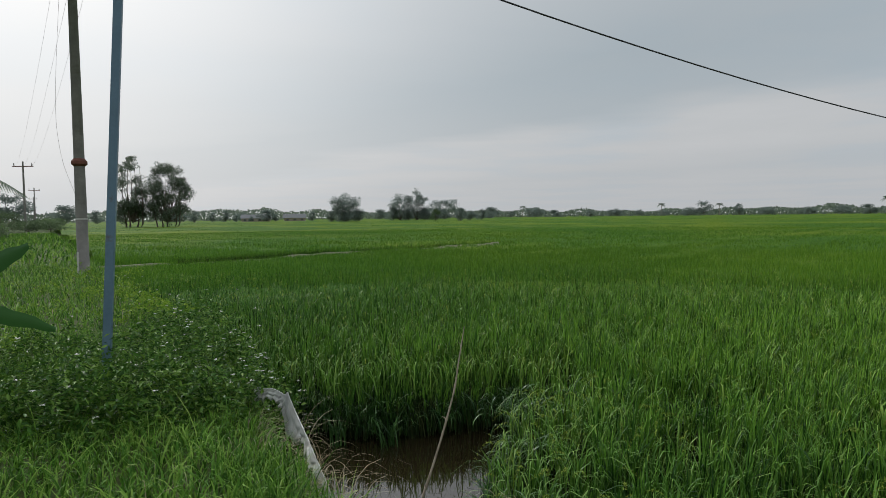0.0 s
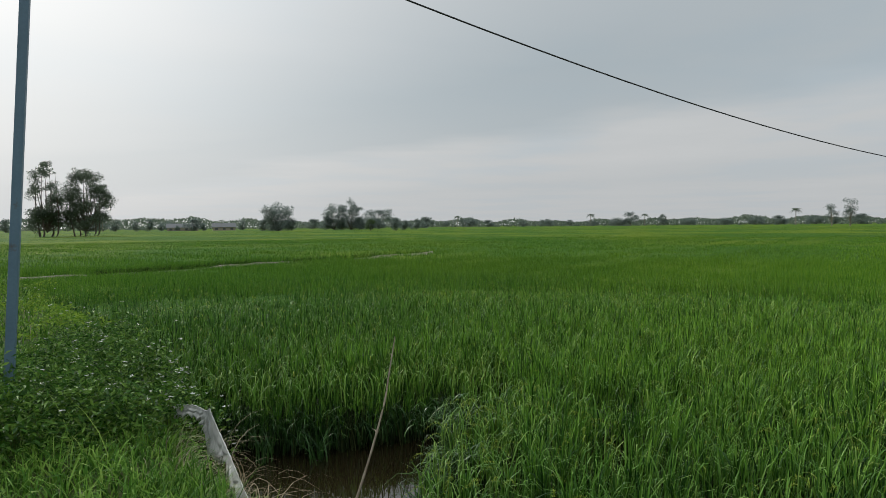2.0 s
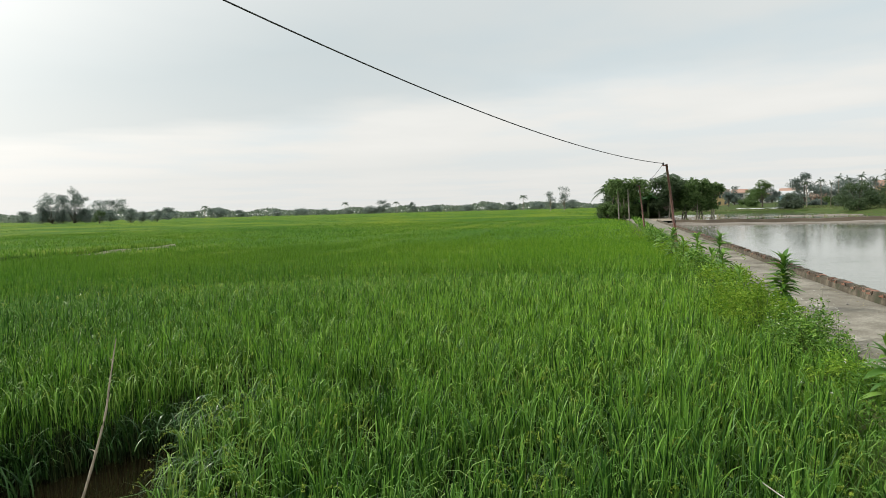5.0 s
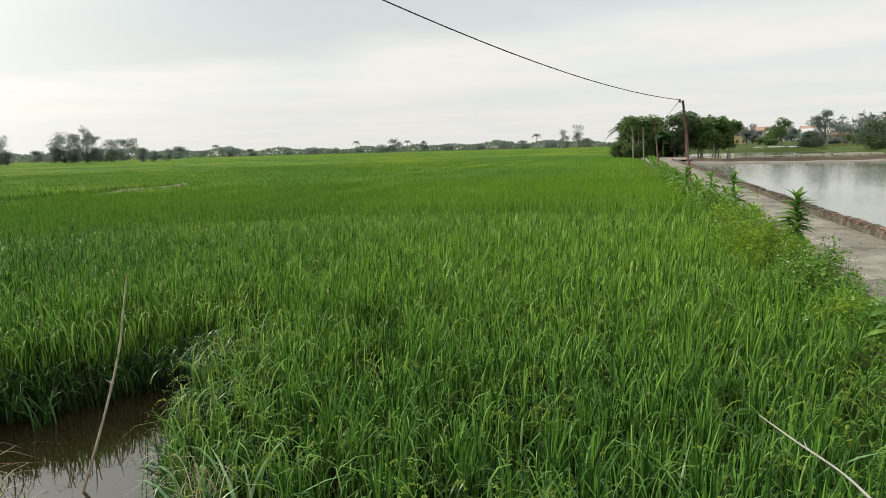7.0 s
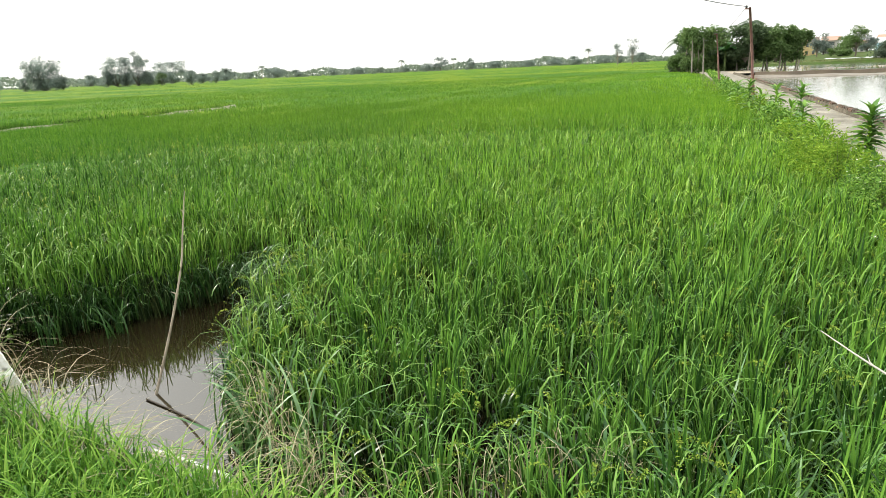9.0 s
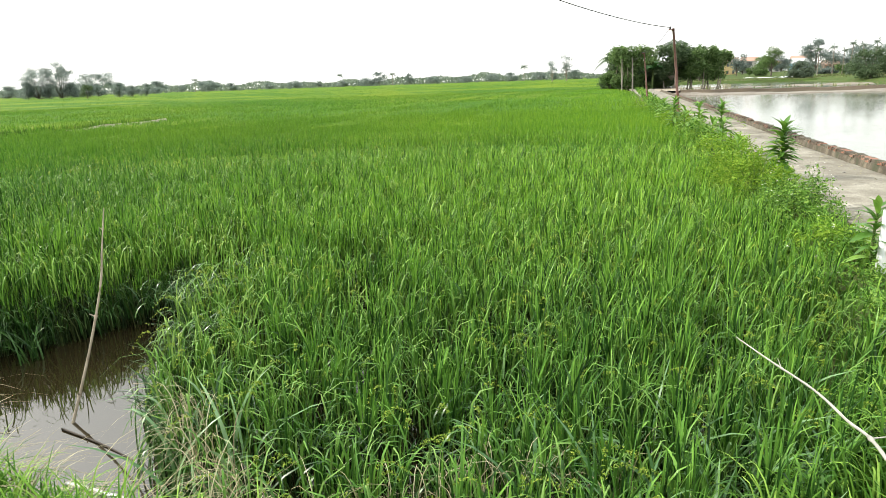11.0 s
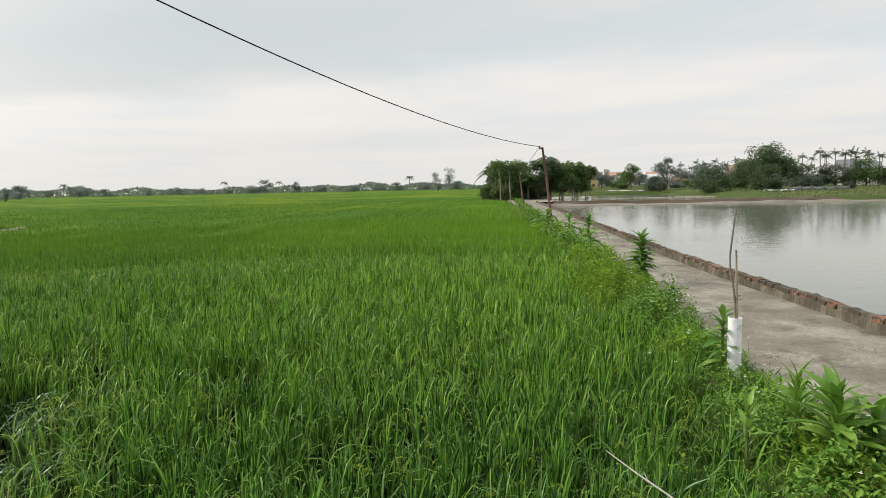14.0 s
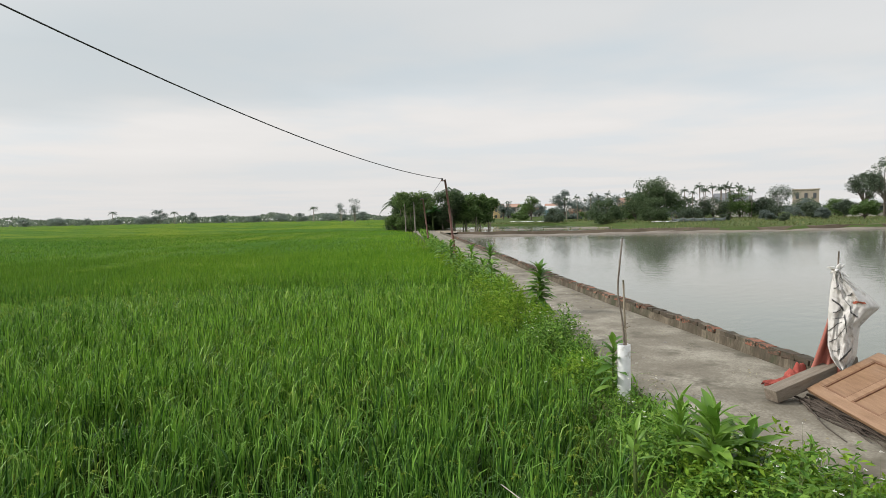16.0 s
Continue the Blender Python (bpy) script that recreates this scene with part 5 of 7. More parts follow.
for k, (x, y, h) in enumerate([(114.6, 62.3, 5.3), (115.6, 60.4, 4.6), (121.8, 46.6, 6.3), (122.6, 44.5, 6.1), (123.0, 43.3, 5.8), (116.8, 57.0, 5.0), (118.2, 53.5, 5.2), (124.6, 38.3, 5.2), (123.6, 41.8, 6.0), (120.5, 49.0, 5.6), (112.0, 67.5, 4.8), (114.0, 63.9, 4.9), (115.2, 58.6, 5.4), (116.2, 55.6, 4.7), (121.2, 45.6, 5.5), (124.4, 42.8, 6.3), (125.6, 43.9, 5.9), (126.2, 41.0, 6.1), (111.0, 69.5, 4.5), (112.6, 66.2, 4.2), (117.6, 55.0, 4.3), (119.4, 51.2, 5.0), (121.0, 47.8, 5.2), (122.2, 46.0, 5.7), (125.0, 40.0, 5.6), (125.8, 42.4, 5.2), (127.0, 39.4, 5.4), (113.4, 61.6, 4.4), (118.8, 52.4, 4.7)]):
    place(betel, x, y, 0.2, h / 5.2, 50 * k)


# ---------------------------------------------------------------- banks, houses
def bank(name, outline_s, n0, n1, width, height, mat, label):
    """A low raised bank across the plan at outline_s, from n0 to n1."""
    bm = bmesh.new()
    r_ = random.Random(int(outline_s * 10))
    rows = []
    for n in np.linspace(n0, n1, 130):
        h = height + 0.05 * math.sin(n * 0.31) + 0.03 * math.sin(n * 1.3 + 1) + r_.uniform(-0.02, 0.02)
        w = 0.25 * math.sin(n * 0.17 + outline_s) + 0.12 * math.sin(n * 0.6)
        rows.append([bm.verts.new(at(outline_s + o, n, z)) for o, z in ((-width * 0.7 + w, -0.9), (-width * 0.46 + w, -0.30), (-width * 0.25 + w * 0.6, h), (width * 0.3, h), (width * 0.5, -0.9))])
    for a, b in zip(rows, rows[1:]):
        for k in range(4):
            bm.faces.new((a[k], b[k], b[k + 1], a[k + 1]))
    bmesh.ops.recalc_face_normals(bm, faces=bm.faces)
    tagged(part(name, bm, mat), label, "bank", kind="structure")


bank("pond_bank", 58.6, 3.0, 96, 2.0, -0.19, M_PALEBANK, "pale dry earth bank along the far side of the pond")
bank("pond_bank_rear", 62.4, 5.0, 96, 1.6, 0.02, M_DARK_EARTH, "dark earth bank behind the pond")
# added pale strip that stands for sandy flats and glare on the water
bank("pond_bank_bar", 84.0, 6.0, 27, 3.0, -0.20, M_PALEBANK, "pale flat bar across the second pond, for sand and water glare")
bank("pond_bank_far", 115.5, 4.5, 34, 3.0, 0.05, M_SOIL, "low grassy earth bank behind the second pond")


def side_bank(name, n_mid, s0, s1, width, height, mat, label):
    """A bank running along the path's direction."""
    bm = bmesh.new()
    r_ = random.Random(7)
    rows = []
    for s_ in np.linspace(s0, s1, 40):
        w = r_.uniform(-0.15, 0.15)
        rows.append([bm.verts.new(at(s_, n_mid + o + w, z)) for o, z in ((-width * 0.5, -0.9), (-width * 0.35, height), (width * 0.35, height), (width * 0.5, -0.9))])
    for a, b in zip(rows, rows[1:]):
        for k in range(3):
            bm.faces.new((a[k], b[k], b[k + 1], a[k + 1]))
    bmesh.ops.recalc_face_normals(bm, faces=bm.faces)
    tagged(part(name, bm, mat), label, "bank", kind="structure")


side_bank("pond_side_bank", 29.0, 61, 116, 4.0, -0.18, M_SOIL, "earth bank beside the second pond")
side_bank("orchard_bank", 4.0, 62.5, 116, 3.6, -0.02, M_BANK, "dark earth bank under the orchard")


def house(x, y, z, w, d, h, roof_h, turn, wall_mat, roof_mat, label, storeys=1, columns=3, flat=False):
    t = thing("house", x, y, z, label, "house", "village houses")
    t.rotation_euler = (0, 0, radians(turn))
    bm = bmesh.new()
    box(bm, (w, d, h), Matrix.Translation((0, 0, h / 2)))
    part("wall", bm, wall_mat, t)
    bm = bmesh.new()
    if flat:
        box(bm, (w + 0.4, d + 0.4, 0.25), Matrix.Translation((0, 0, h + 0.12)), 0.03)
    else:
        v = [bm.verts.new(p) for p in ((-w / 2 - 0.4, -d / 2 - 0.4, h - 0.1), (w / 2 + 0.4, -d / 2 - 0.4, h - 0.1), (w / 2 + 0.4, d / 2 + 0.4, h - 0.1), (-w / 2 - 0.4, d / 2 + 0.4, h - 0.1), (-w / 2 - 0.4, 0, h + roof_h), (w / 2 + 0.4, 0, h + roof_h))]
        for f in ((0, 1, 5, 4), (2, 3, 4, 5), (1, 2, 5), (3, 0, 4), (3, 2, 1, 0)):
            bm.faces.new([v[i] for i in f])
    part("roof", bm, roof_mat, t)
    for k in range(storeys):
        for c in range(columns):
            win = bmesh.new()
            ww = w / columns * 0.4
            box(win, (ww, 0.12, h / storeys * 0.45), Matrix.Translation(((c + 0.5) * w / columns - w / 2, -d / 2 - 0.03, (k + 0.55) * h / storeys)), 0.02)
            fr = part("window", win, M_FRAME, t)
            pane = bmesh.new()
            box(pane, (ww * 0.84, 0.03, h / storeys * 0.39), Matrix.Translation(((c + 0.5) * w / columns - w / 2, -d / 2 - 0.09, (k + 0.55) * h / storeys)))
            part("pane", pane, M_WINDOW, fr)
    return t


def paint(name, c):
    return material(name, [(0.3, tuple(v * 0.85 for v in c)), (0.7, c)], 0.8, 0.85, 0.1)


M_FRAME = paint("window_frame", (0.22, 0.20, 0.17))
# pane, blue, orange and white colours are muted for haze before the houses
M_WINDOW = paint("dark_window", (0.10, 0.11, 0.12))
M_YELLOW, M_BLUEWALL, M_ORANGE, M_WHITEWALL = paint("yellow_wall", (0.62, 0.47, 0.24)), paint("blue_wall", (0.22, 0.40, 0.50)), paint("orange_tiles", (0.40, 0.25, 0.19)), paint("white_wall", (0.55, 0.53, 0.50))
M_BEIGE, M_TIN, M_GREYROOF = paint("beige_wall", (0.42, 0.37, 0.30)), paint("pale_tin", (0.55, 0.57, 0.58)), paint("grey_roof", (0.15, 0.16, 0.17))
M_PINK = paint("pink_wall", (0.55, 0.40, 0.34))
FAR_HOUSES = [(180, 118, 0.4, 4.4, 5, 3.8, 1.2, -50, M_PINK, M_ORANGE, "pink house of two storeys with an orange roof", 2, 2),
              (163, 122, 0.4, 3.6, 5, 4.0, 1.0, -50, M_WHITEWALL, M_ORANGE, "narrow white house with an orange roof", 2, 1),
              (186, 110, 0.4, 4.4, 5, 3.8, 1.4, -50, M_WHITEWALL, M_TIN, "white house with a pale tin roof", 2, 2),
              (172, 113, 0.4, 4.4, 5, 2.9, 1.2, -50, M_BLUEWALL, M_TIN, "blue-walled house with a pale tin roof", 1, 2),
              (176, 107, 0.4, 3.2, 5, 2.3, 1.0, -50, M_ORANGE, M_ORANGE, "small orange house with an orange tiled roof", 1, 2),
              (168, 118, 0.4, 3.2, 5, 2.6, 1.1, -50, M_WHITEWALL, M_ORANGE, "white house with an orange roof", 1, 2),
              (158, 124, 0.4, 3.0, 5, 3.8, 1.2, -50, M_YELLOW, M_ORANGE, "yellow house with an orange roof", 2, 2),
              (152, 127, 0.4, 3.0, 5, 3.4, 1.0, -50, M_YELLOW, M_TIN, "yellow house with a tin roof", 2, 2)]
NEAR_HOUSES = [(166, 39.2, 0.3, 5.2, 7, 6.0, 1.0, -75, M_BEIGE, M_BEIGE, "beige flat-roofed house of two storeys", 2, 3, True),
               (145, 50.0, 0.3, 4.0, 6, 4.2, 1.2, -65, M_WHITEWALL, M_GREYROOF, "white house with a grey gable roof", 1, 2),
               (138, 46.0, 0.3, 6.0, 6, 3.4, 1.2, -68, M_WHITEWALL, M_GREYROOF, "white house with a grey gable roof", 1, 3),
               (129, 20.0, 0.3, 8.0, 5, 2.4, 0.8, -80, M_WHITEWALL, M_TIN, "low white shed with a tin roof", 1, 4),
               (160, 82.0, 0.3, 3.0, 4, 4.2, 1.4, -60, M_YELLOW, M_ORANGE, "narrow yellow house with an orange roof", 2, 1),
               (-88, 297, -0.3, 13.0, 8, 2.0, 1.7, 15, M_BEIGE, M_GREYROOF, "grey-roofed farm building beyond the rice", 1, 4),
               (-72, 306, -0.3, 10.0, 8, 2.0, 1.8, 15, M_BEIGE, M_GREYROOF, "grey-roofed farm building beyond the rice", 1, 3)]
for args in FAR_HOUSES + NEAR_HOUSES:
    house(*args)

# ---------------------------------------------------------------- bank growth
def off_field(x, y, margin=-0.15):
    s, n = sn_of(x, y)
    d = edge_distance(EDGE, x, y)
    return (~inside(FIELD, x, y) | (d < -margin)) & ~((n > 2.25) & (s > 1.0))


def grass(rng, r0, r1, a0, a1, per_m2, height, width, levels, where=None, bow=(0.1, 0.6)):
    x, y = scatter(rng, r0, r1, a0, a1, per_m2)
    k = off_field(x, y)
    if where is not None:
        k &= where(x, y)
    x, y = x[k], y[k]
    n = len(x)
    h = height * (1 + 0.35 * lumps(x, y, 1.9, 3.0)) * rng.uniform(0.55, 1.25, n)
    return blades(rng, x, y, ground_height(x, y) - 0.02, h, h * rng.uniform(0.15, 1.0, n), width * rng.uniform(0.6, 1.3, n), levels, arch=rng.uniform(*bow, n))


rng = np.random.default_rng(77)
turf = [grass(rng, 0.9, 3.4, -75, 100, 900, 0.18, 0.0115, 4), grass(rng, 3.4, 5.6, -75, 0, 1050, 0.18, 0.0125, 3), grass(rng, 4.3, 8.5, -52, -8, 40, 0.42, 0.008, 4), grass(rng, 5.6, 10, -60, 5, 620, 0.20, 0.010, 3), grass(rng, 10, 26, -52, -18, 120, 0.30, 0.018, 3), grass(rng, 26, 90, -52, -22, 14, 0.35, 0.07, 2)]
tagged(link_mesh("bank_grass", fast_mesh("bank_grass", *joined(turf)), M_GRASS), "bright green tufted grass covering the bank", "grass", kind="stuff")
straw = [grass(rng, 1.0, 4.6, -70, 40, 14, 0.26, 0.005, 5, bow=(0.4, 0.9)), grass(rng, 5.5, 18, -50, -18, 6, 0.26, 0.010, 3, bow=(0.3, 0.9))]


def bowed_straw(rng, line, count, reach, width, stray=0.7):
    """Dry stalks bowing out from a line of the bank over the water."""
    t = rng.uniform(0, len(line) - 1.001, count)
    i = t.astype(int)
    P = np.array(line)
    p = P[i] + (P[i + 1] - P[i]) * (t - i)[:, None] + rng.normal(0, 0.05, (count, 2))
    d = P[i + 1] - P[i]
    out_way = np.arctan2(d[:, 0], -d[:, 1])
    return blades(rng, p[:, 0], p[:, 1], np.full(count, -0.18), rng.uniform(0.25, 0.55, count), reach * rng.uniform(0.4, 1.1, count), np.full(count, width), 6, arch=rng.uniform(0.5, 1.1, count), heading=out_way + rng.normal(0, stray, count))


straw.append(bowed_straw(rng, [(-1.55, 5.0), (-1.0, 3.75), (-0.35, 2.95), (0.35, 2.15)], 420, 0.5, 0.005))
straw.append(bowed_straw(rng, [(-1.25, 5.0), (-1.0, 4.55), (-0.72, 4.0), (-0.55, 3.6)], 46, 0.5, 0.0055, 1.3))
straw.append(bowed_straw(rng, [(0.75, 2.0), (0.5, 2.5), (0.45, 3.0), (0.4, 3.5)], 130, 0.35, 0.0045, 1.2))
straw.append(bowed_straw(rng, [(0.9, 2.2), (1.2, 2.1), (1.5, 2.0), (1.9, 1.8)], 80, 0.3, 0.0045, 2.0))
tagged(link_mesh("dry_straw", fast_mesh("dry_straw", *joined(straw)), M_DRYBLADE), "dry straw-coloured stalks bowing out of the bank", "grass", kind="stuff")
edge_grass = [bowed_straw(rng, [(-1.55, 5.0), (-1.0, 3.7), (-0.35, 2.9), (0.3, 2.15), (1.0, 1.6), (1.9, 1.3), (2.8, 1.3), (3.5, 1.7)], 1300, 0.3, 0.009)]


def path_side(x, y):
    s, n = sn_of(x, y)
    return (n > 1.25) & (n < 2.3) & (s > 3) & (np.hypot(x - 4.9, y - 2.48) > 0.2)




def lip_grass(rng, line, count):
    """Taller light grass on the lip of the bank above the water."""
    P = np.array(line)
    t = rng.uniform(0, len(P) - 1.001, count)
    i = t.astype(int)
    d = P[i + 1] - P[i]
    side = np.stack([-d[:, 1], d[:, 0]], 1) / np.hypot(d[:, 0], d[:, 1])[:, None]
    p = P[i] + d * (t - i)[:, None] - side * rng.uniform(-0.08, 0.38, count)[:, None]
    h = rng.uniform(0.16, 0.36, count) * (1 + 0.3 * lumps(p[:, 0], p[:, 1], 3.0, 1.0))
    return blades(rng, p[:, 0], p[:, 1], np.full(count, -0.08), h, h * rng.uniform(0.1, 0.8, count), rng.uniform(0.006, 0.011, count), 4, arch=rng.uniform(0.0, 0.55, count))


edge_grass.append(lip_grass(rng, [(-1.15, 4.2), (-0.75, 3.45), (-0.2, 2.75), (0.3, 2.1), (0.9, 1.7), (1.6, 1.35)], 3000))
edge_grass += [grass(rng, 3.5, 12, 20, 85, 650, 0.26, 0.013, 3, path_side), grass(rng, 12, 40, 30, 55, 110, 0.30, 0.02, 3, path_side), grass(rng, 40, 85, 36, 50, 20, 0.4, 0.06, 2, path_side)]


def broad_grass(rng, spots):
    """Clumps of tall wide-bladed grass among the near rice."""
    b = []
    for x, y, k in spots:
        px, py = x + rng.normal(0, 0.10, k), y + rng.normal(0, 0.10, k)
        b.append(blades(rng, px, py, np.full(k, -0.35), rng.uniform(0.4, 0.62, k), rng.uniform(0.12, 0.42, k), rng.uniform(0.016, 0.026, k), 6, arch=rng.uniform(0.1, 0.6, k)))
    return joined(b)


tagged(link_mesh("broad_grass", fast_mesh("broad_grass", *broad_grass(rng, [(2.35, 1.75, 22), (2.75, 1.75, 20), (2.15, 2.0, 12), (3.05, 1.95, 14), (2.6, 1.5, 18), (0.45, 3.3, 10), (0.55, 2.9, 8), (1.65, 2.1, 14), (1.7, 1.9, 12), (1.75, 1.55, 20), (2.05, 1.55, 20), (2.1, 1.4, 20), (1.6, 1.7, 12)])), M_BROAD_GRASS), "wide-bladed blue-green grass at the edge of the rice", "grass", kind="stuff")
tagged(link_mesh("edge_grass", fast_mesh("edge_grass", *joined(edge_grass)), M_GRASS), "green grass hanging over the bank and path edges", "grass", kind="stuff")


def flowers(rng, centres, size):
    """Small daisies: six petals in a tilted ring."""
    b = []
    n = len(centres)
    for k in range(6):
        a = 2 * np.pi * k / 6 + rng.uniform(0, 0.3, n)
        d = np.stack([np.cos(a), np.sin(a), rng.uniform(-0.2, 0.35, n)], 1)
        s_ = np.stack([-np.sin(a), np.cos(a), np.zeros(n)], 1)
        L = size * rng.uniform(0.8, 1.2, n)[:, None]
        v = np.stack([centres, centres + d * L * 0.6 - s_ * L * 0.24, centres + d * L, centres + d * L * 0.6 + s_ * L * 0.24], 1).reshape(-1, 3)
        b.append((v, (np.arange(n)[:, None] * 4 + np.array([0, 1, 2, 3])[None, :]).ravel(), np.full(n, 4)))
    return joined(b)


def weed_bush(x, y, rx, ry, h, count, leaf, mat, label, seed, blooms=0, turn=0.0, group="weeds", name="weed_bush", slim=0.5):
    """A leafy clump: stems from the ground, leaves thickest at the outside, small white flowers."""
    rng = np.random.default_rng(seed)
    z = float(ground_height(np.array([x]), np.array([y]))[0])
    t = thing(name, x, y, z, label, "weed", group)
    t.rotation_euler = (0, 0, turn)
    a = rng.uniform(0, 2 * np.pi, count)
    r = rng.uniform(0, 1, count) ** 0.5
    dome = np.sqrt(np.maximum(1 - r ** 2.4, 0)) * (1 + 0.28 * np.sin(a * 3 + seed) * r + 0.25 * np.sin(a * 7 + r * 9))
    shoots = max(12, count // 34)
    j = rng.integers(0, shoots, count)
    a, r, dome = a[j], r[j], dome[j] * rng.uniform(0.45, 1.25, shoots)[j]
    down = rng.uniform(0, 1, count) ** 1.6
    c = np.stack([rx * r * np.cos(a), ry * r * np.sin(a), h * dome * (1 - 0.7 * down)], 1)
    c += rng.normal(0, 1, (count, 3)) * np.array([1.0, 1.0, 0.5]) * (leaf * (0.85 + 1.3 * down))[:, None]
    c[:, 2] = np.maximum(c[:, 2], 0.01)
    tagged(link_mesh("foliage", fast_mesh("foliage", *leaves(rng, c, leaf * rng.uniform(0.6, 1.45, count), 0.5, slim)), mat, t), kind="stuff")
    k = max(30, count // 25)
    i = rng.choice(count, k, replace=False)
    foot = c[i] * np.array([0.45, 0.45, 0.0])
    reach = np.hypot(*(c[i, :2] - foot[:, :2]).T)
    head = np.arctan2(c[i, 1] - foot[:, 1], c[i, 0] - foot[:, 0])
    tagged(link_mesh("stem_growth", fast_mesh("stem_growth", *blades(rng, foot[:, 0], foot[:, 1], np.zeros(k) - 0.02, np.maximum(c[i, 2], 0.05) + 0.02, reach, np.full(k, 0.006), 3, heading=head)), M_STEM, t), kind="stuff")
    if blooms:
        j = rng.choice(np.nonzero(c[:, 2] > 0.3 * h)[0], blooms)
        fc = c[j] + np.stack([rng.normal(0, 0.03, blooms), rng.normal(0, 0.03, blooms), rng.uniform(0.04, 0.22, blooms)], 1)
        tagged(link_mesh("blossom", fast_mesh("blossom", *flowers(rng, fc, 0.0125 if x > 0 else 0.023)), M_PETAL, t, "tiny white flowers"), kind="stuff")
        tagged(link_mesh("flower_growth", fast_mesh("flower_growth", *blades(rng, fc[:, 0], fc[:, 1], fc[:, 2] - 0.22, np.full(blooms, 0.22), np.full(blooms, 0.005), np.full(blooms, 0.003), 2)), M_STEM, t), kind="stuff")
    return t


DARK_WEED = "dark green leafy weeds with small white flowers on the bank"
for i, (x, y, rx, ry, h, c, b) in enumerate([(-2.55, 4.75, 0.75, 0.55, 0.42, 2600, 18), (-3.45, 5.0, 0.8, 0.6, 0.40, 2400, 14), (-1.95, 5.25, 0.55, 0.55, 0.36, 1700, 16), (-2.95, 5.75, 0.7, 0.6, 0.40, 2000, 20), (-2.35, 6.2, 0.55, 0.5, 0.42, 1500, 26),
                                             (-3.0, 7.2, 0.6, 0.7, 0.42, 1500, 26), (-4.3, 6.6, 0.9, 0.7, 0.34, 1700, 14), (-3.6, 8.4, 0.6, 0.8, 0.38, 1200, 18)]):
    weed_bush(x, y, rx, ry, h * 1.15, int(c * 1.3), 0.056, M_WEED_BANK, DARK_WEED, 200 + i, b // 2, 0.5 * i, slim=0.34)
for i, (x, y, rx, ry, h, c) in enumerate([(-4.6, 9.6, 0.8, 1.0, 0.36, 900), (-6.2, 11.6, 1.0, 1.1, 0.36, 800), (-7.6, 13.6, 1.0, 1.2, 0.4, 700), (-9.3, 16.6, 1.0, 1.4, 0.4, 600), (-7.4, 9.8, 1.2, 1.2, 0.28, 900), (-10.0, 13.2, 1.4, 1.4, 0.3, 700), (-13.0, 19.5, 1.6, 1.8, 0.5, 600), (-5.6, 7.2, 0.9, 0.8, 0.26, 1000)]):
    weed_bush(x, y, rx, ry, h, c, 0.055, M_WEED_LIGHT, "yellow-green low weeds along the top of the bank", 230 + i, 10, 0.7 * i)

for i, (x, y, rx, ry, h, c, b) in enumerate([(-1.75, 5.75, 0.35, 0.4, 0.42, 500, 22), (-2.0, 6.7, 0.4, 0.5, 0.45, 500, 30), (-2.4, 7.6, 0.4, 0.5, 0.42, 400, 26), (-1.55, 6.2, 0.3, 0.3, 0.5, 260, 22), (-2.1, 6.3, 0.25, 0.25, 0.62, 200, 14), (-1.7, 5.4, 0.25, 0.3, 0.40, 240, 16)]):
    weed_bush(x, y, rx, ry, h, c, 0.05, M_WEED, "tall thin weeds with white flowers at the edge of the rice", 220 + i, b, 0.4 * i)

# growth beside the path
weed_bush(6.6, 4.25, 0.6, 0.42, 0.34, 3200, 0.035, M_WEED, "fine-leaved rounded weed clump with tiny pale flowers beside the path", 250, 90, 0.8)
weed_bush(8.0, 6.05, 0.95, 0.5, 0.56, 4200, 0.055, M_WEED_LIGHT, "yellow-green feathery weed clump beside the path", 251, 6, 0.8, slim=0.3)
weed_bush(7.4, 5.3, 0.75, 0.45, 0.50, 3000, 0.05, M_WEED_LIGHT, "yellow-green feathery weed clump beside the path", 252, 4, 0.8, slim=0.3)
weed_bush(10.3, 8.15, 0.7, 0.45, 0.36, 1200, 0.06, M_WEED_LIGHT, "light green weed clump beside the path", 253, 6, 0.8)
weed_bush(12.6, 10.6, 0.8, 0.45, 0.38, 1000, 0.07, M_WEED, "green weed clump at the foot of a path plant", 254, 6, 0.8)
weed_bush(15.6, 14.0, 1.0, 0.5, 0.40, 1000, 0.08, M_WEED_LIGHT, "green weed clump beside the leaning pole", 255, 6, 0.8)
weed_bush(19.5, 18.2, 1.4, 0.5, 0.35, 900, 0.09, M_WEED, "low green weeds along the path edge", 256, 6, 0.8)
weed_bush(24.0, 23.0, 1.8, 0.5, 0.35, 800, 0.1, M_WEED, "low green weeds along the path edge", 257, 6, 0.8)
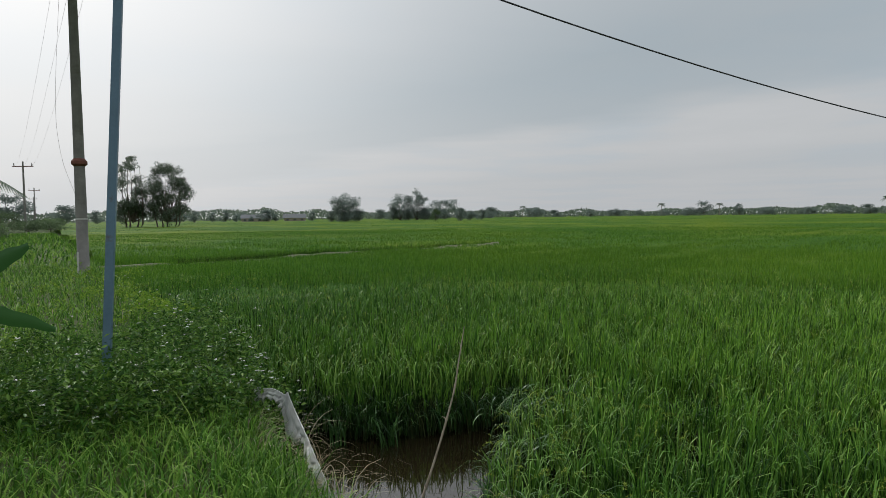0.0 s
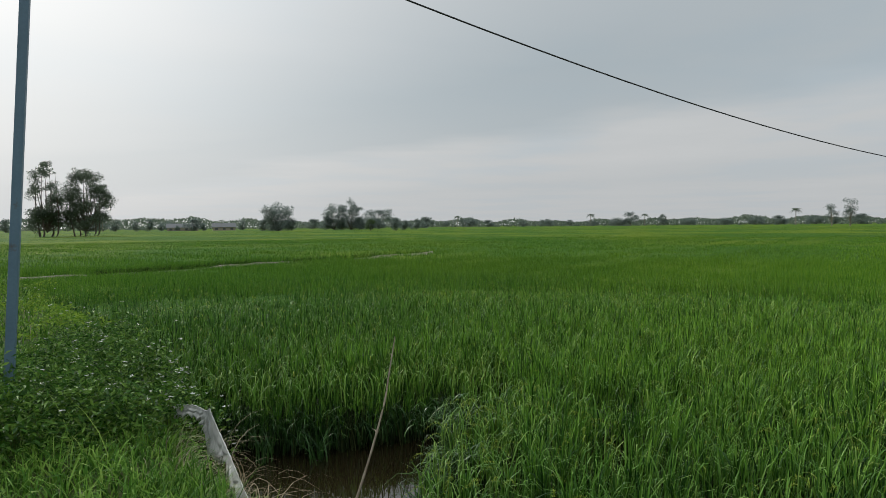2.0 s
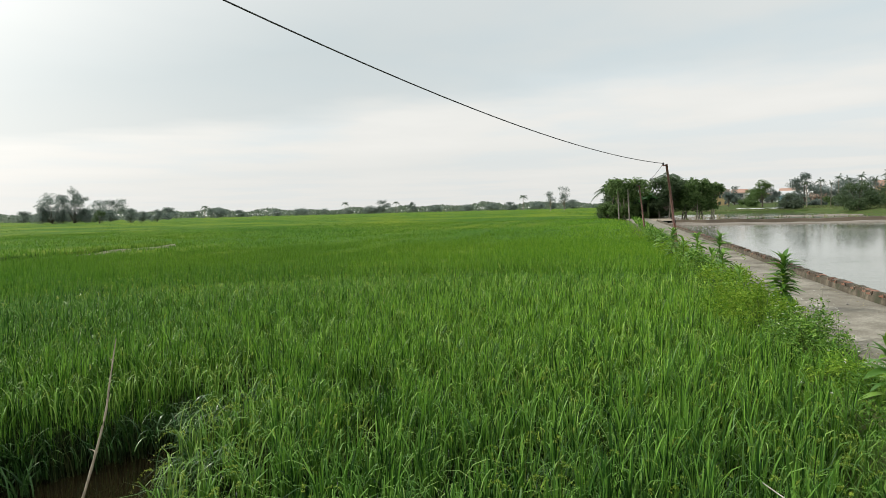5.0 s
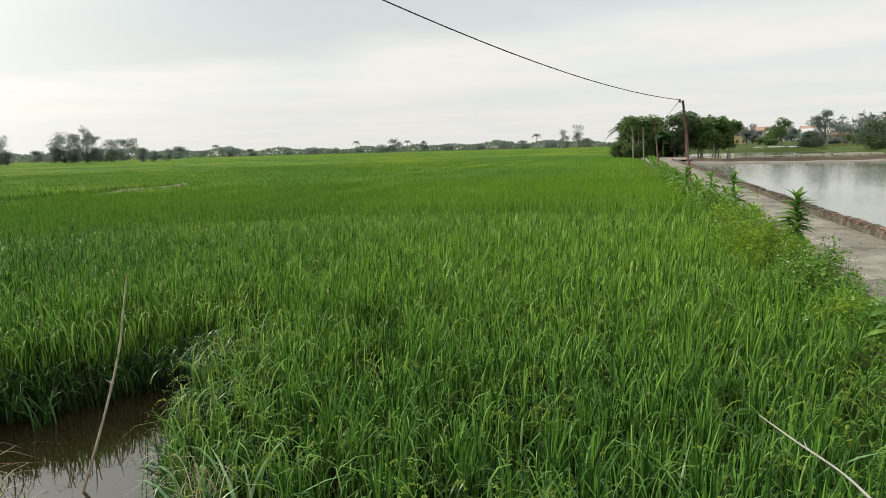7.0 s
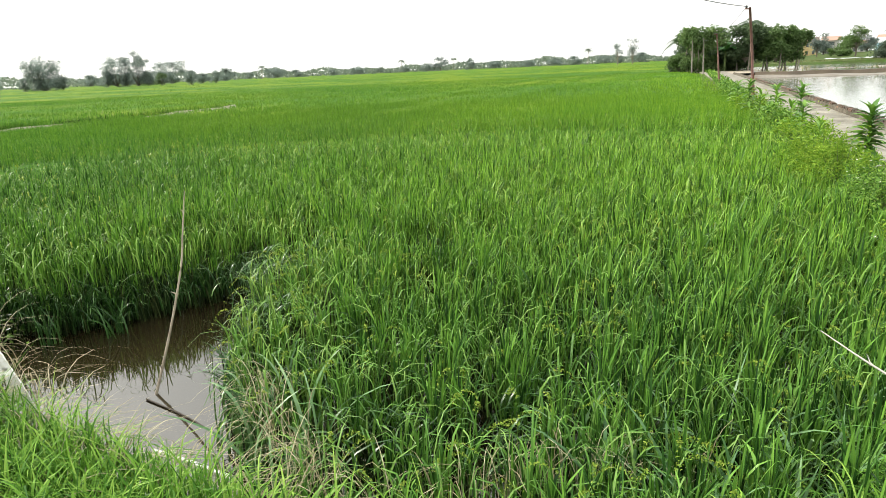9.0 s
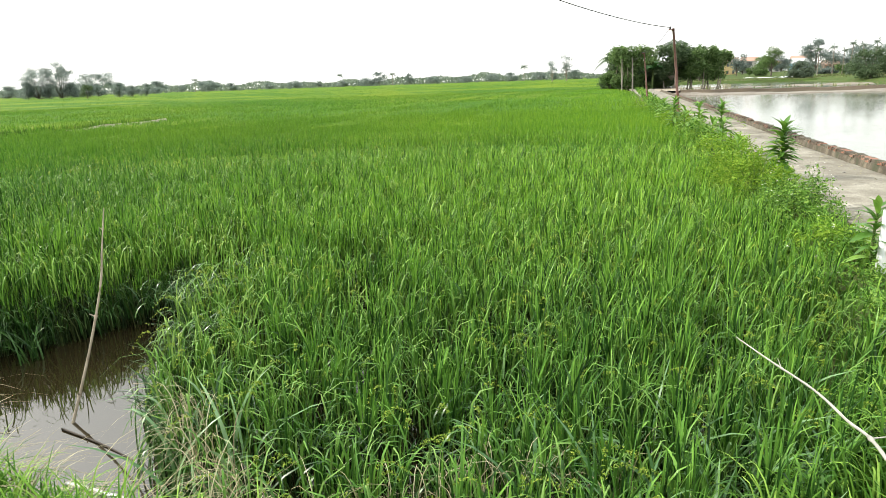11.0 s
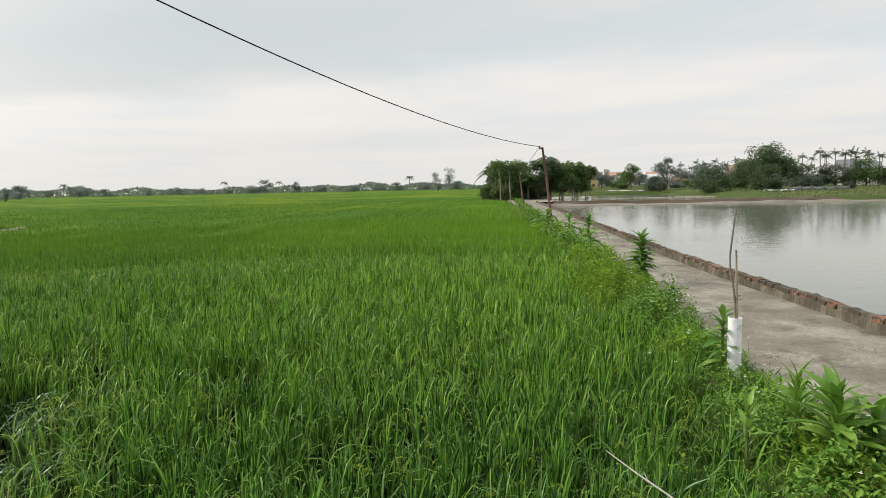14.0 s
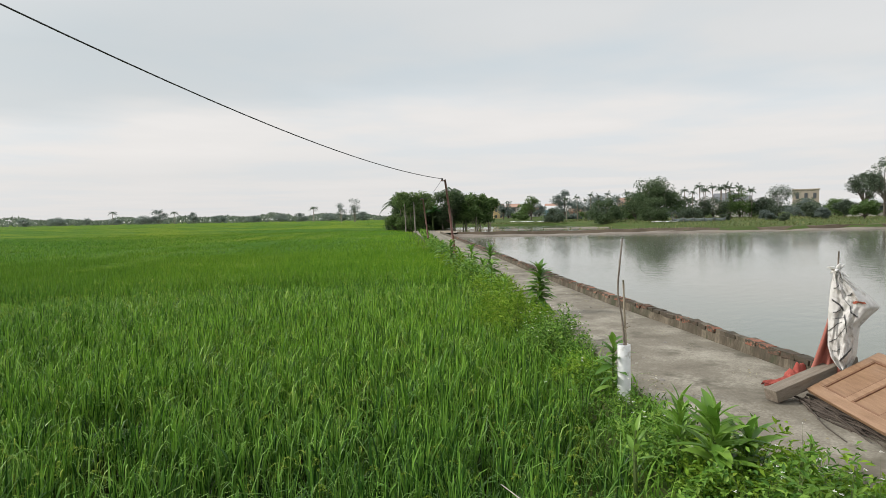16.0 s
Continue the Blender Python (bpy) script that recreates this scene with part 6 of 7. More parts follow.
for i, (x, y, rx, ry, h, c, lf, m) in enumerate([(4.45, 2.0, 0.36, 0.24, 0.11, 1200, 0.04, M_WEED), (4.15, 1.7, 0.36, 0.30, 0.20, 1400, 0.045, M_WEED), (3.95, 1.3, 0.36, 0.30, 0.24, 1600, 0.05, M_WEED_LIGHT), (4.15, 0.95, 0.32, 0.30, 0.22, 1100, 0.06, M_WEED_LIGHT), (4.2, 0.6, 0.30, 0.3, 0.18, 1200, 0.045, M_WEED_LIGHT), (3.75, 0.8, 0.42, 0.4, 0.30, 1800, 0.05, M_WEED), (4.35, 1.0, 0.28, 0.28, 0.22, 1000, 0.045, M_WEED), (5.3, 2.85, 0.24, 0.2, 0.2, 600, 0.04, M_WEED), (4.75, 2.75, 0.26, 0.22, 0.24, 700, 0.045, M_WEED), (5.5, 3.2, 0.3, 0.22, 0.22, 700, 0.045, M_WEED_LIGHT), (3.55, 1.1, 0.38, 0.35, 0.26, 1000, 0.05, M_WEED), (3.9, 0.45, 0.4, 0.3, 0.2, 800, 0.05, M_WEED_LIGHT), (4.88, 2.42, 0.26, 0.22, 0.07, 600, 0.035, M_WEED)]):
    weed_bush(x, y, rx, ry, h * 1.2, int(c * 1.35), lf * 0.88, m, "leafy green weeds with small white flowers at the path edge", 270 + i, 7, 0.6 * i, slim=0.4)


def lance_mesh(name, length, width, droop, mat):
    """One lance-shaped leaf along +x, folded along its rib and bowing down."""
    bm = bmesh.new()
    prev = None
    for k in range(7):
        u = k / 6
        w = width * 0.5 * math.sin(math.pi * min(0.06 + u * 0.94, 1.0)) ** 0.75 if k < 6 else 0.0
        x, z = length * u, -droop * length * u * u
        row = [bm.verts.new((x, w, z + w * 0.35)), bm.verts.new((x, 0, z)), bm.verts.new((x, -w, z + w * 0.35))] if k < 6 else [bm.verts.new((x, 0, z))]
        if prev:
            if len(row) == 3:
                bm.faces.new((prev[0], prev[1], row[1], row[0]))
                bm.faces.new((prev[1], prev[2], row[2], row[1]))
            else:
                bm.faces.new((prev[0], prev[1], row[0]))
                bm.faces.new((prev[1], prev[2], row[0]))
        prev = row
    me = bpy.data.meshes.new(name)
    bm.to_mesh(me)
    bm.free()
    me.materials.append(mat)
    me.polygons.foreach_set("use_smooth", np.ones(len(me.polygons), bool))
    return me


LANCE = lance_mesh("leaf", 0.24, 0.080, 0.58, M_SPEAR)
BROAD = lance_mesh("leaf", 0.26, 0.056, 0.25, M_BROAD)
WIDE = lance_mesh("leaf", 0.27, 0.074, 0.40, M_BROAD)


def spear_plant(x, y, z, height, count, scale, label, seed, mesh, start=0.15, group="path plants", lift=0.0):
    """An upright plant: a stalk with spirally set lance leaves, steeper towards the top."""
    rng = np.random.default_rng(seed)
    t = thing("spear_leaved_plant", x, y, z, label, "plant", group)
    bm = bmesh.new()
    tube(bm, [(0, 0, -0.1), (0.01, 0.01, height * 0.5), (0, 0, height * 0.9)], [0.014, 0.011, 0.006], 6)
    part("stalk", bm, M_STEM, t)
    for k in range(count):
        u = start + (1 - start) * k / (count - 1)
        rise = lift + (66 - lift * 0.8) * u ** 1.4 + rng.normal(0, 14)
        leaf = new("leaf", mesh)
        leaf.parent = t
        s_ = scale * (1.05 - 0.35 * u) * rng.uniform(0.7, 1.25)
        leaf.matrix_basis = pose(0, 0, height * 0.88 * u, 0, 0, 137.5 * k + rng.normal(0, 25)) @ pose(0, 0, 0, rng.normal(0, 12), -rise, 0) @ Matrix.Scale(s_, 4)
    return t


SPEAR = "upright plant with dark glossy lance-shaped leaves beside the path"
spear_plant(8.66, 5.86, 0.0, 0.76, 120, 1.12, SPEAR, 300, LANCE, 0.05)
spear_plant(5.17, 2.72, 0.0, 0.54, 36, 0.74, "lance-leaved green plant growing behind the white pipe", 301, LANCE, lift=15.0)
spear_plant(12.3, 9.8, 0.0, 0.85, 64, 1.15, SPEAR, 302, LANCE)
spear_plant(13.6, 11.5, 0.0, 0.80, 56, 1.2, SPEAR, 303, LANCE)
spear_plant(14.6, 13.2, 0.0, 0.85, 50, 1.2, SPEAR, 304, LANCE)
spear_plant(10.55, 8.35, 0.0, 0.62, 32, 1.05, "young light green lance-leaved plant beside the path", 305, LANCE)
spear_plant(16.0, 14.9, 0.0, 0.7, 30, 1.3, SPEAR, 306, LANCE)
for k, (x, y, h) in enumerate([(11.3, 9.2, 0.55), (12.9, 10.9, 0.6), (14.0, 12.3, 0.62), (15.1, 13.7, 0.66), (17.6, 16.7, 0.6), (9.5, 7.2, 0.45)]):
    spear_plant(x, y, 0.0, h, 18, 1.1, "bright yellow-green leafy plant beside the path", 340 + k, BROAD, 0.25, lift=10.0)
spear_plant(3.82, 1.40, 0.05, 0.42, 46, 0.98, "broad-leaved bright green plant in the corner weeds", 307, WIDE, 0.2, lift=25.0)
spear_plant(3.98, 1.28, 0.03, 0.34, 30, 0.85, "broad-leaved dark green plant in the corner weeds", 309, LANCE, 0.15, lift=25.0)
spear_plant(3.98, 1.66, 0.05, 0.42, 24, 0.8, "young yellow-green plant in the corner weeds", 308, BROAD, 0.35, lift=40.0)
spear_plant(4.45, 0.62, 0.03, 0.36, 12, 0.5, "thin leafy weed with pale flower heads at the path", 310, BROAD, 0.3, lift=20.0)
for k, (x, y, h) in enumerate([(3.6, 1.75, 0.34), (4.1, 1.0, 0.30), (3.7, 0.95, 0.36), (4.35, 1.35, 0.24), (4.0, 0.6, 0.3)]):
    spear_plant(x, y, 0.04, h, 10, 0.55, "small leafy green plant among the corner weeds", 320 + k, BROAD, 0.3, lift=25.0)

# ---------------------------------------------------------------- sticks, film, pipe
def stick(name, points, radii, mat, label, category="stick", nodes=0, seed=1):
    bm = bmesh.new()
    line = bent(points, 8)
    n = len(line)
    r_ = random.Random(seed)
    rad = [np.interp(i / (n - 1), np.linspace(0, 1, len(radii)), radii) * r_.uniform(0.9, 1.1) for i in range(n)]
    tube(bm, line, rad, 7)
    for k in range(nodes):
        i = int((k + 0.5) * n / nodes)
        p = Vector(line[i])
        d = (Vector(line[min(i + 1, n - 1)]) - Vector(line[i - 1])).normalized()
        tube(bm, [p - d * 0.012, p, p + d * 0.012], [rad[i], rad[i] * 1.6, rad[i]], 7)
        side = Vector((r_.uniform(-1, 1), r_.uniform(-1, 1), 0.4)).normalized()
        tube(bm, [p, p + side * 0.05], [rad[i] * 0.6, rad[i] * 0.3], 5)
    return tagged(part(name, bm, mat, smooth=True), label, category)


stick("bamboo_stake", [(-0.25, 4.6, -0.72), (-0.06, 4.83, -0.23), (0.07, 5.0, 0.17), (0.115, 5.08, 0.40), (0.17, 5.2, 0.68)], [0.010, 0.0085, 0.0065, 0.004], M_BAMBOO, "thin bent bamboo stake standing in the paddy water", nodes=4)
stick("sunken_stick", [(-0.27, 4.58, -0.612), (-0.05, 4.25, -0.614), (0.12, 3.95, -0.62)], [0.007, 0.005], M_DARKTWIG, "dark broken stick lying in the water", seed=4)
stick("fallen_branch", [(2.641, 1.947, 0.30), (2.544, 1.706, 0.30), (2.475, 1.481, 0.29), (2.395, 1.307, 0.27), (2.348, 1.166, 0.24), (2.2, 0.86, 0.06)], [0.0025, 0.004, 0.005, 0.006, 0.007], M_DRYWOOD, "pale dry branch lying over the rice", nodes=2, seed=6)
stick("white_pipe", [(-0.20, 3.74, -0.53), (-0.02, 3.46, -0.48), (0.19, 3.12, -0.43)], [0.016, 0.016], M_FILM, "short white plastic pipe at the foot of the bank", "pipe", seed=3)


def plastic_film():
    """A strip of film standing along the bank edge, creased and sagging."""
    rng = np.random.default_rng(8)
    top = bent([(-1.60, 5.30, 0.16), (-1.40, 5.06, 0.20), (-1.275, 4.93, 0.20), (-1.24, 4.90, 0.225), (-1.215, 4.86, 0.195), (-1.04, 4.52, 0.06), (-0.78, 3.91, -0.02), (-0.64, 3.6, -0.14)], 10)
    n, m = len(top), 13
    peak = max(range(n), key=lambda i: top[i][2])
    end = min(range(n), key=lambda i: (top[i][0] + 0.98) ** 2 + (top[i][1] - 4.38) ** 2)
    bm = bmesh.new()
    grid = []
    for i, p in enumerate(top):
        hem = Vector(p)
        if i <= peak:
            low = hem + Vector((-0.02, -0.02, -0.08 - 0.27 * (i / peak) ** 6))
        elif i <= end:
            low = (Vector(top[peak]) + Vector((-0.02, -0.02, -0.36))).lerp(Vector(top[end]) + Vector((0, 0, -0.05)), (i - peak) / (end - peak))
        else:
            low = hem + Vector((-0.03, -0.02, -0.09 - 0.03 * math.sin(i * 1.7) - 0.02 * math.sin(i * 4.3)))
        low += Vector((0, 0, rng.normal(0, 0.022)))
        col = []
        for k in range(m):
            u = k / (m - 1)
            fold = 0.014 * math.sin(i * 1.9) * math.sin(u * 2.4) + 0.007 * math.sin(i * 4.1 + u * 3) * u + 0.012 * math.sin(u * 13 + 1.3 * math.sin(i * 0.5)) * u
            col.append(bm.verts.new(hem.lerp(low, u) + Vector((0.85, 0.5, 0)) * fold))
        grid.append(col)
    for a, b in zip(grid, grid[1:]):
        for k in range(m - 1):
            bm.faces.new((a[k], b[k], b[k + 1], a[k + 1]))
    ob = tagged(part("plastic_film", bm, M_SHEET, smooth=True), "torn white plastic film along the edge of the bank", "plastic film")
    mod = ob.modifiers.new("thickness", "SOLIDIFY")
    mod.thickness = 0.001
    bm = bmesh.new()
    tube(bm, [(p[0], p[1], p[2] + 0.008 * math.sin(17 * p[0])) for p in top], [0.0045 + 0.002 * math.sin(k * 2.3) for k in range(len(top))], 6)
    part("rolled_hem", bm, M_FILM, ob, "rolled white upper hem")


plastic_film()


def pipe_post():
    x, y = 5.16, 2.62
    t = thing("white_pipe_post", x, y, -0.1, "white plastic pipe standing at the path edge", "pipe")
    bm = bmesh.new()
    r0, r1, h, n = 0.053, 0.047, 0.565, 20
    rings = [[bm.verts.new((r * math.cos(2 * math.pi * k / n), r * math.sin(2 * math.pi * k / n), z)) for k in range(n)] for r, z in ((r0, 0.0), (r0, h - 0.003), (r0 - 0.002, h), (r1, h), (r1, h - 0.2))]
    for a, b in zip(rings, rings[1:]):
        for k in range(n):
            bm.faces.new((a[k], a[(k + 1) % n], b[(k + 1) % n], b[k]))
    part("pipe", bm, M_PVC, t, smooth=True)
    bm = bmesh.new()
    bmesh.ops.create_circle(bm, cap_ends=True, radius=r1, segments=n, matrix=Matrix.Translation((0, 0, h - 0.1)))
    part("fill", bm, M_MUD, t, "dark earth filling")
    stick("tall_cane", [(x + 0.01, y - 0.01, 0.2), (x - 0.0, y + 0.01, 0.62), (x - 0.015, y + 0.045, 0.90), (x - 0.01, y + 0.03, 1.14), (x + 0.0, y + 0.01, 1.35)], [0.009, 0.008, 0.006], M_TWIG, "tall crooked dry cane stuck in a white pipe", "cane", 2, 9)
    stick("short_cane", [(x + 0.025, y - 0.02, 0.2), (x + 0.01, y - 0.005, 0.6), (x + 0.0, y + 0.005, 1.0)], [0.009, 0.008], M_BAMBOO, "short split bamboo cane stuck in a white pipe", "cane", 1, 12)


pipe_post()

# ---------------------------------------------------------------- the heap on the path
def frame_of(origin, e1, e2):
    a = Vector(e1).normalized()
    c = a.cross(Vector(e2)).normalized()
    b = c.cross(a)
    m = Matrix((a, b, c)).transposed().to_4x4()
    m.translation = origin
    return m


def old_door():
    m = frame_of((6.02, 1.47, 0.10), (-0.80, -0.62, 0.0), (0.27, -0.40, 0.26))
    t = thing("old_door", 0, 0, 0, "old brown panelled wooden door leaning on the path", "door")
    t.matrix_basis = m
    W_, H_, th = 0.62, 1.85, 0.035
    z0 = 0.0
    for nm, cx, cy, sx, sy in [("stile", H_ / 2, 0.045, H_, 0.09), ("stile", H_ / 2, W_ - 0.045, H_, 0.09)]:
        bm = bmesh.new()
        box(bm, (sx, sy, th), Matrix.Translation((cx, cy, z0)), 0.004)
        part(nm, bm, M_DOOR, t)
    for cx, w in [(0.05, 0.10), (0.46, 0.08), (0.88, 0.08), (1.30, 0.08), (H_ - 0.06, 0.12)]:
        bm = bmesh.new()
        box(bm, (w, W_ - 0.18, th), Matrix.Translation((cx, W_ / 2, z0)), 0.004)
        part("rail", bm, M_DOOR, t)
    for a, b in [(0.10, 0.42), (0.50, 0.84), (0.92, 1.26), (1.34, H_ - 0.12)]:
        bm = bmesh.new()
        box(bm, (b - a, W_ - 0.18, 0.014), Matrix.Translation(((a + b) / 2, W_ / 2, z0 - 0.004)), 0.003)
        panel = part("panel", bm, M_DOOR, t)
        for cy in (0.098, W_ - 0.098):
            bm = bmesh.new()
            box(bm, (b - a, 0.016, 0.022), Matrix.Translation(((a + b) / 2, cy, z0 + 0.004)), 0.004)
            part("moulding", bm, M_DOOR_DARK, panel)
        for cx in (a + 0.008, b - 0.008):
            bm = bmesh.new()
            box(bm, (0.016, W_ - 0.21, 0.022), Matrix.Translation((cx, W_ / 2, z0 + 0.004)), 0.004)
            part("moulding", bm, M_DOOR_DARK, panel)


old_door()


def beam():
    m = frame_of((5.83, 1.66, 0.055), (0.56, -0.33, 0.17), (0.33, 0.56, 0.0))
    bm = bmesh.new()
    box(bm, (0.86, 0.13, 0.10), Matrix.Translation((0.40, 0, 0.02)), 0.008)
    ob = tagged(part("wooden_beam", bm, M_BEAM), "grey-brown squared wooden beam lying on the path", "beam")
    ob.matrix_basis = m


beam()


def twig_heap():
    r_ = random.Random(15)
    for k in range(26):
        s_ = r_.uniform(-0.1, 0.35)
        off = r_.uniform(-0.08, 0.15)
        a = (5.95 - 0.70 * s_ + 0.5 * off, 1.50 - 0.62 * s_ - 0.5 * off, 0.015 + 0.012 * (k % 4))
        L = r_.uniform(0.4, 1.2)
        turn = r_.gauss(0, 0.13)
        way = (-0.74 * math.cos(turn) + 0.67 * math.sin(turn), -0.67 * math.cos(turn) - 0.74 * math.sin(turn))
        b = (a[0] + way[0] * L, a[1] + way[1] * L, 0.012 + 0.014 * (k % 3))
        mids = [tuple(p + (q - p) * f + r_.uniform(-0.03, 0.03) * (1 if i < 2 else 0.35) for i, (p, q) in enumerate(zip(a, b))) for f in (0.3, 0.65)]
        tagged(stick("dry_twig", [a, *mids, b], [r_.uniform(0.006, 0.012), 0.004], M_DARKTWIG, "thin dark dry twig lying under the old door", "twig", seed=30 + k, nodes=1), group="twigs under the door")


twig_heap()

# cloths hang in the plane seen from the bank: SIDE runs across it, FRONT towards the bank
SIDE, FRONT = Vector((0.19, -0.98, 0)), Vector((-0.98, -0.19, 0))
SACK_AT = Vector((6.27, 1.32, 0.0))
SACK_ROWS = [(1.06, -0.02, 0.02), (1.00, -0.035, 0.06), (0.93, -0.045, 0.15), (0.86, -0.05, 0.23), (0.79, -0.055, 0.29), (0.72, -0.06, 0.22), (0.64, -0.062, 0.16), (0.54, -0.062, 0.15), (0.44, -0.06, 0.145), (0.35, -0.04, 0.13), (0.28, 0.0, 0.10), (0.23, 0.04, 0.07)]


def sack_point(u, v, face=1.0):
    z = float(np.interp(v, np.linspace(0, 1, len(SACK_ROWS)), [r[0] for r in SACK_ROWS]))
    l = float(np.interp(v, np.linspace(0, 1, len(SACK_ROWS)), [r[1] for r in SACK_ROWS]))
    r = float(np.interp(v, np.linspace(0, 1, len(SACK_ROWS)), [r[2] for r in SACK_ROWS]))
    w_ = math.sin(math.pi * u) ** 0.5
    crumple = sum(amp * (1 - 2 * abs(noise.noise(Vector((u * fu + v * 2.0, v * fv - u * 1.5, 4.0 + amp * 90))))) for amp, fu, fv in ((0.030, 3.5, 4.5), (0.020, 8.0, 10.0), (0.010, 17.0, 22.0))) * w_
    bulge = crumple + 0.05 * math.sin(math.pi * u) ** 0.8 * math.sin(math.pi * min(v + 0.08, 1)) + 0.02 * math.sin(u * 9 + v * 4) * math.sin(math.pi * u) + 0.006 * math.sin(u * 17 - v * 13)
    return SACK_AT + SIDE * (l + (r - l) * u) + FRONT * (bulge * face) + Vector((0, 0, z - 0.03 * u * (1 - abs(2 * v - 1))))


def build_sack():
    t = thing("woven_sack", *SACK_AT, "white printed woven sack tied to an upright stick", "sack")
    back = Matrix.Translation(-SACK_AT)
    for face, nm in ((1.0, "front"), (-0.6, "rear")):
        bm = bmesh.new()
        g = [[bm.verts.new(back @ sack_point(i / 40, k / 64, face)) for i in range(41)] for k in range(65)]
        for a, b in zip(g, g[1:]):
            for i in range(40):
                bm.faces.new((a[i], a[i + 1], b[i + 1], b[i]))
        side_ = part(nm, bm, M_SACK, t, smooth=True)
        front = side_ if face > 0 else front

    def bar(name, pts, w, mat):
        w *= 0.5
        bm = bmesh.new()
        prev = None
        for k in range(33):
            q = k / 32 * (len(pts) - 1)
            i = min(int(q), len(pts) - 2)
            u = pts[i][0] + (pts[i + 1][0] - pts[i][0]) * (q - i)
            v = pts[i][1] + (pts[i + 1][1] - pts[i][1]) * (q - i)
            row = [bm.verts.new(back @ (sack_point(u, v - w) + FRONT * 0.007)), bm.verts.new(back @ (sack_point(u, v + w) + FRONT * 0.007))]
            if prev:
                bm.faces.new((prev[0], prev[1], row[1], row[0]))
            prev = row
        part(name, bm, mat, front)

    bar("print_bar", [(0.25, 0.10), (0.33, 0.30), (0.50, 0.42), (0.72, 0.46)], 0.012, M_INK)
    bar("print_bar", [(0.05, 0.32), (0.20, 0.36), (0.34, 0.42)], 0.020, M_INK)
    bar("print_bar", [(0.40, 0.46), (0.55, 0.54), (0.62, 0.60)], 0.022, M_INK)
    bar("print_bar", [(0.02, 0.62), (0.22, 0.57), (0.42, 0.52)], 0.008, M_INK)
    bar("print_bar", [(0.05, 0.70), (0.30, 0.66), (0.55, 0.56)], 0.008, M_INK)
    bar("print_bar", [(0.35, 0.84), (0.55, 0.79), (0.80, 0.72)], 0.022, M_INK)
    for u0, v0, ln, w0 in [(0.10, 0.20, 0.20, 0.010), (0.12, 0.45, 0.16, 0.012), (0.45, 0.26, 0.18, 0.008), (0.15, 0.51, 0.3, 0.006), (0.12, 0.77, 0.3, 0.007)]:
        bar("print_bar", [(u0, v0), (u0 + ln * 0.5, v0 - 0.01), (u0 + ln, v0 - 0.035)], w0, M_INK)
    bar("print_bar", [(0.50, 0.33), (0.62, 0.31), (0.78, 0.32)], 0.020, M_REDINK)
    bm = bmesh.new()
    r_ = random.Random(2)
    for k in range(9):
        d = Vector((r_.uniform(-1, 1), r_.uniform(-1, 1), r_.uniform(-0.2, 1.2))).normalized()
        p = Vector((0, 0, 1.05))
        tube(bm, [p - d * 0.02, p + d * 0.04, p + d * 0.085 + Vector((0, 0, -0.015))], [0.012, 0.016, 0.004], 5)
    part("tied_neck", bm, M_SACK, t, "bunched white tied neck")


build_sack()
stick("sack_stick", [(6.30, 1.33, -0.02), (6.29, 1.33, 0.6), (6.29, 1.315, 1.21)], [0.009, 0.006], M_TWIG, "dark upright stick carrying a sack", seed=22)


def red_cloth():
    t = thing("red_cloth", *SACK_AT, "faded red cloth hanging beside the sack onto the path", "cloth")
    bm = bmesh.new()
    g = []
    for k in range(21):
        v = k / 20
        row = []
        for i in range(17):
            u = i / 16
            l, r = -0.03 - 0.21 * v ** 1.2, 0.03 + 0.01 * v
            fold = 0.035 * v * math.sin(u * 15) + 0.02 * math.sin(u * 6 + v * 3)
            row.append(bm.verts.new(SIDE * (l + (r - l) * u) + FRONT * (-0.05 + fold) + Vector((0, 0, 0.80 - 0.78 * v + 0.02 * math.sin(u * 11) * v))))
        g.append(row)
    for a, b in zip(g, g[1:]):
        for i in range(16):
            bm.faces.new((a[i], a[i + 1], b[i + 1], b[i]))
    ob = part("hanging_part", bm, M_CLOTH, t, smooth=True)
    mod = ob.modifiers.new("thickness", "SOLIDIFY")
    mod.thickness = 0.005
    bm = bmesh.new()
    g = []
    for k in range(31):
        v = k / 30
        c = Vector((0.72 - 0.68 * v, 0.34 + 0.19 * v + 0.05 * math.sin(v * 7), 0))
        wd = 0.085 * math.sin(math.pi * (0.12 + 0.86 * v)) + 0.015
        row = []
        for i in range(13):
            a = math.pi * i / 12
            ht = 0.075 * math.sin(a) * (1 - 0.65 * v) * (1 + 1.3 * noise.noise(Vector((v * 7, i * 0.45, 3.0))) + 0.6 * noise.noise(Vector((v * 13, i * 1.4, 8.0))))
            row.append(bm.verts.new(c + Vector((0.55, 0.83, 0)) * (wd * math.cos(a)) + Vector((0.012 * math.sin(v * 30 + i), 0, max(ht, 0) + 0.012))))
        g.append(row)
    for a, b in zip(g, g[1:]):
        for i in range(12):
            bm.faces.new((a[i], b[i], b[i + 1], a[i + 1]))
    bmesh.ops.recalc_face_normals(bm, faces=bm.faces)
    part("crumpled_part", bm, M_REDRAG, t, "crumpled red cloth lying on the ground", smooth=True)


red_cloth()


def stone(x, y, r, seed, label="small grey stone lying on the path"):
    r_ = random.Random(seed)
    bm = bmesh.new()
    bmesh.ops.create_icosphere(bm, subdivisions=2, radius=r)
    for v in bm.verts:
        v.co *= 1 + 0.3 * noise.noise(v.co / r * 1.3 + Vector((seed, 0, 0)))
        v.co.z *= 0.55
    ob = tagged(part("stone", bm, M_STONE), label, "stone", "stones on the path")
    ob.location = (x, y, r * 0.3)


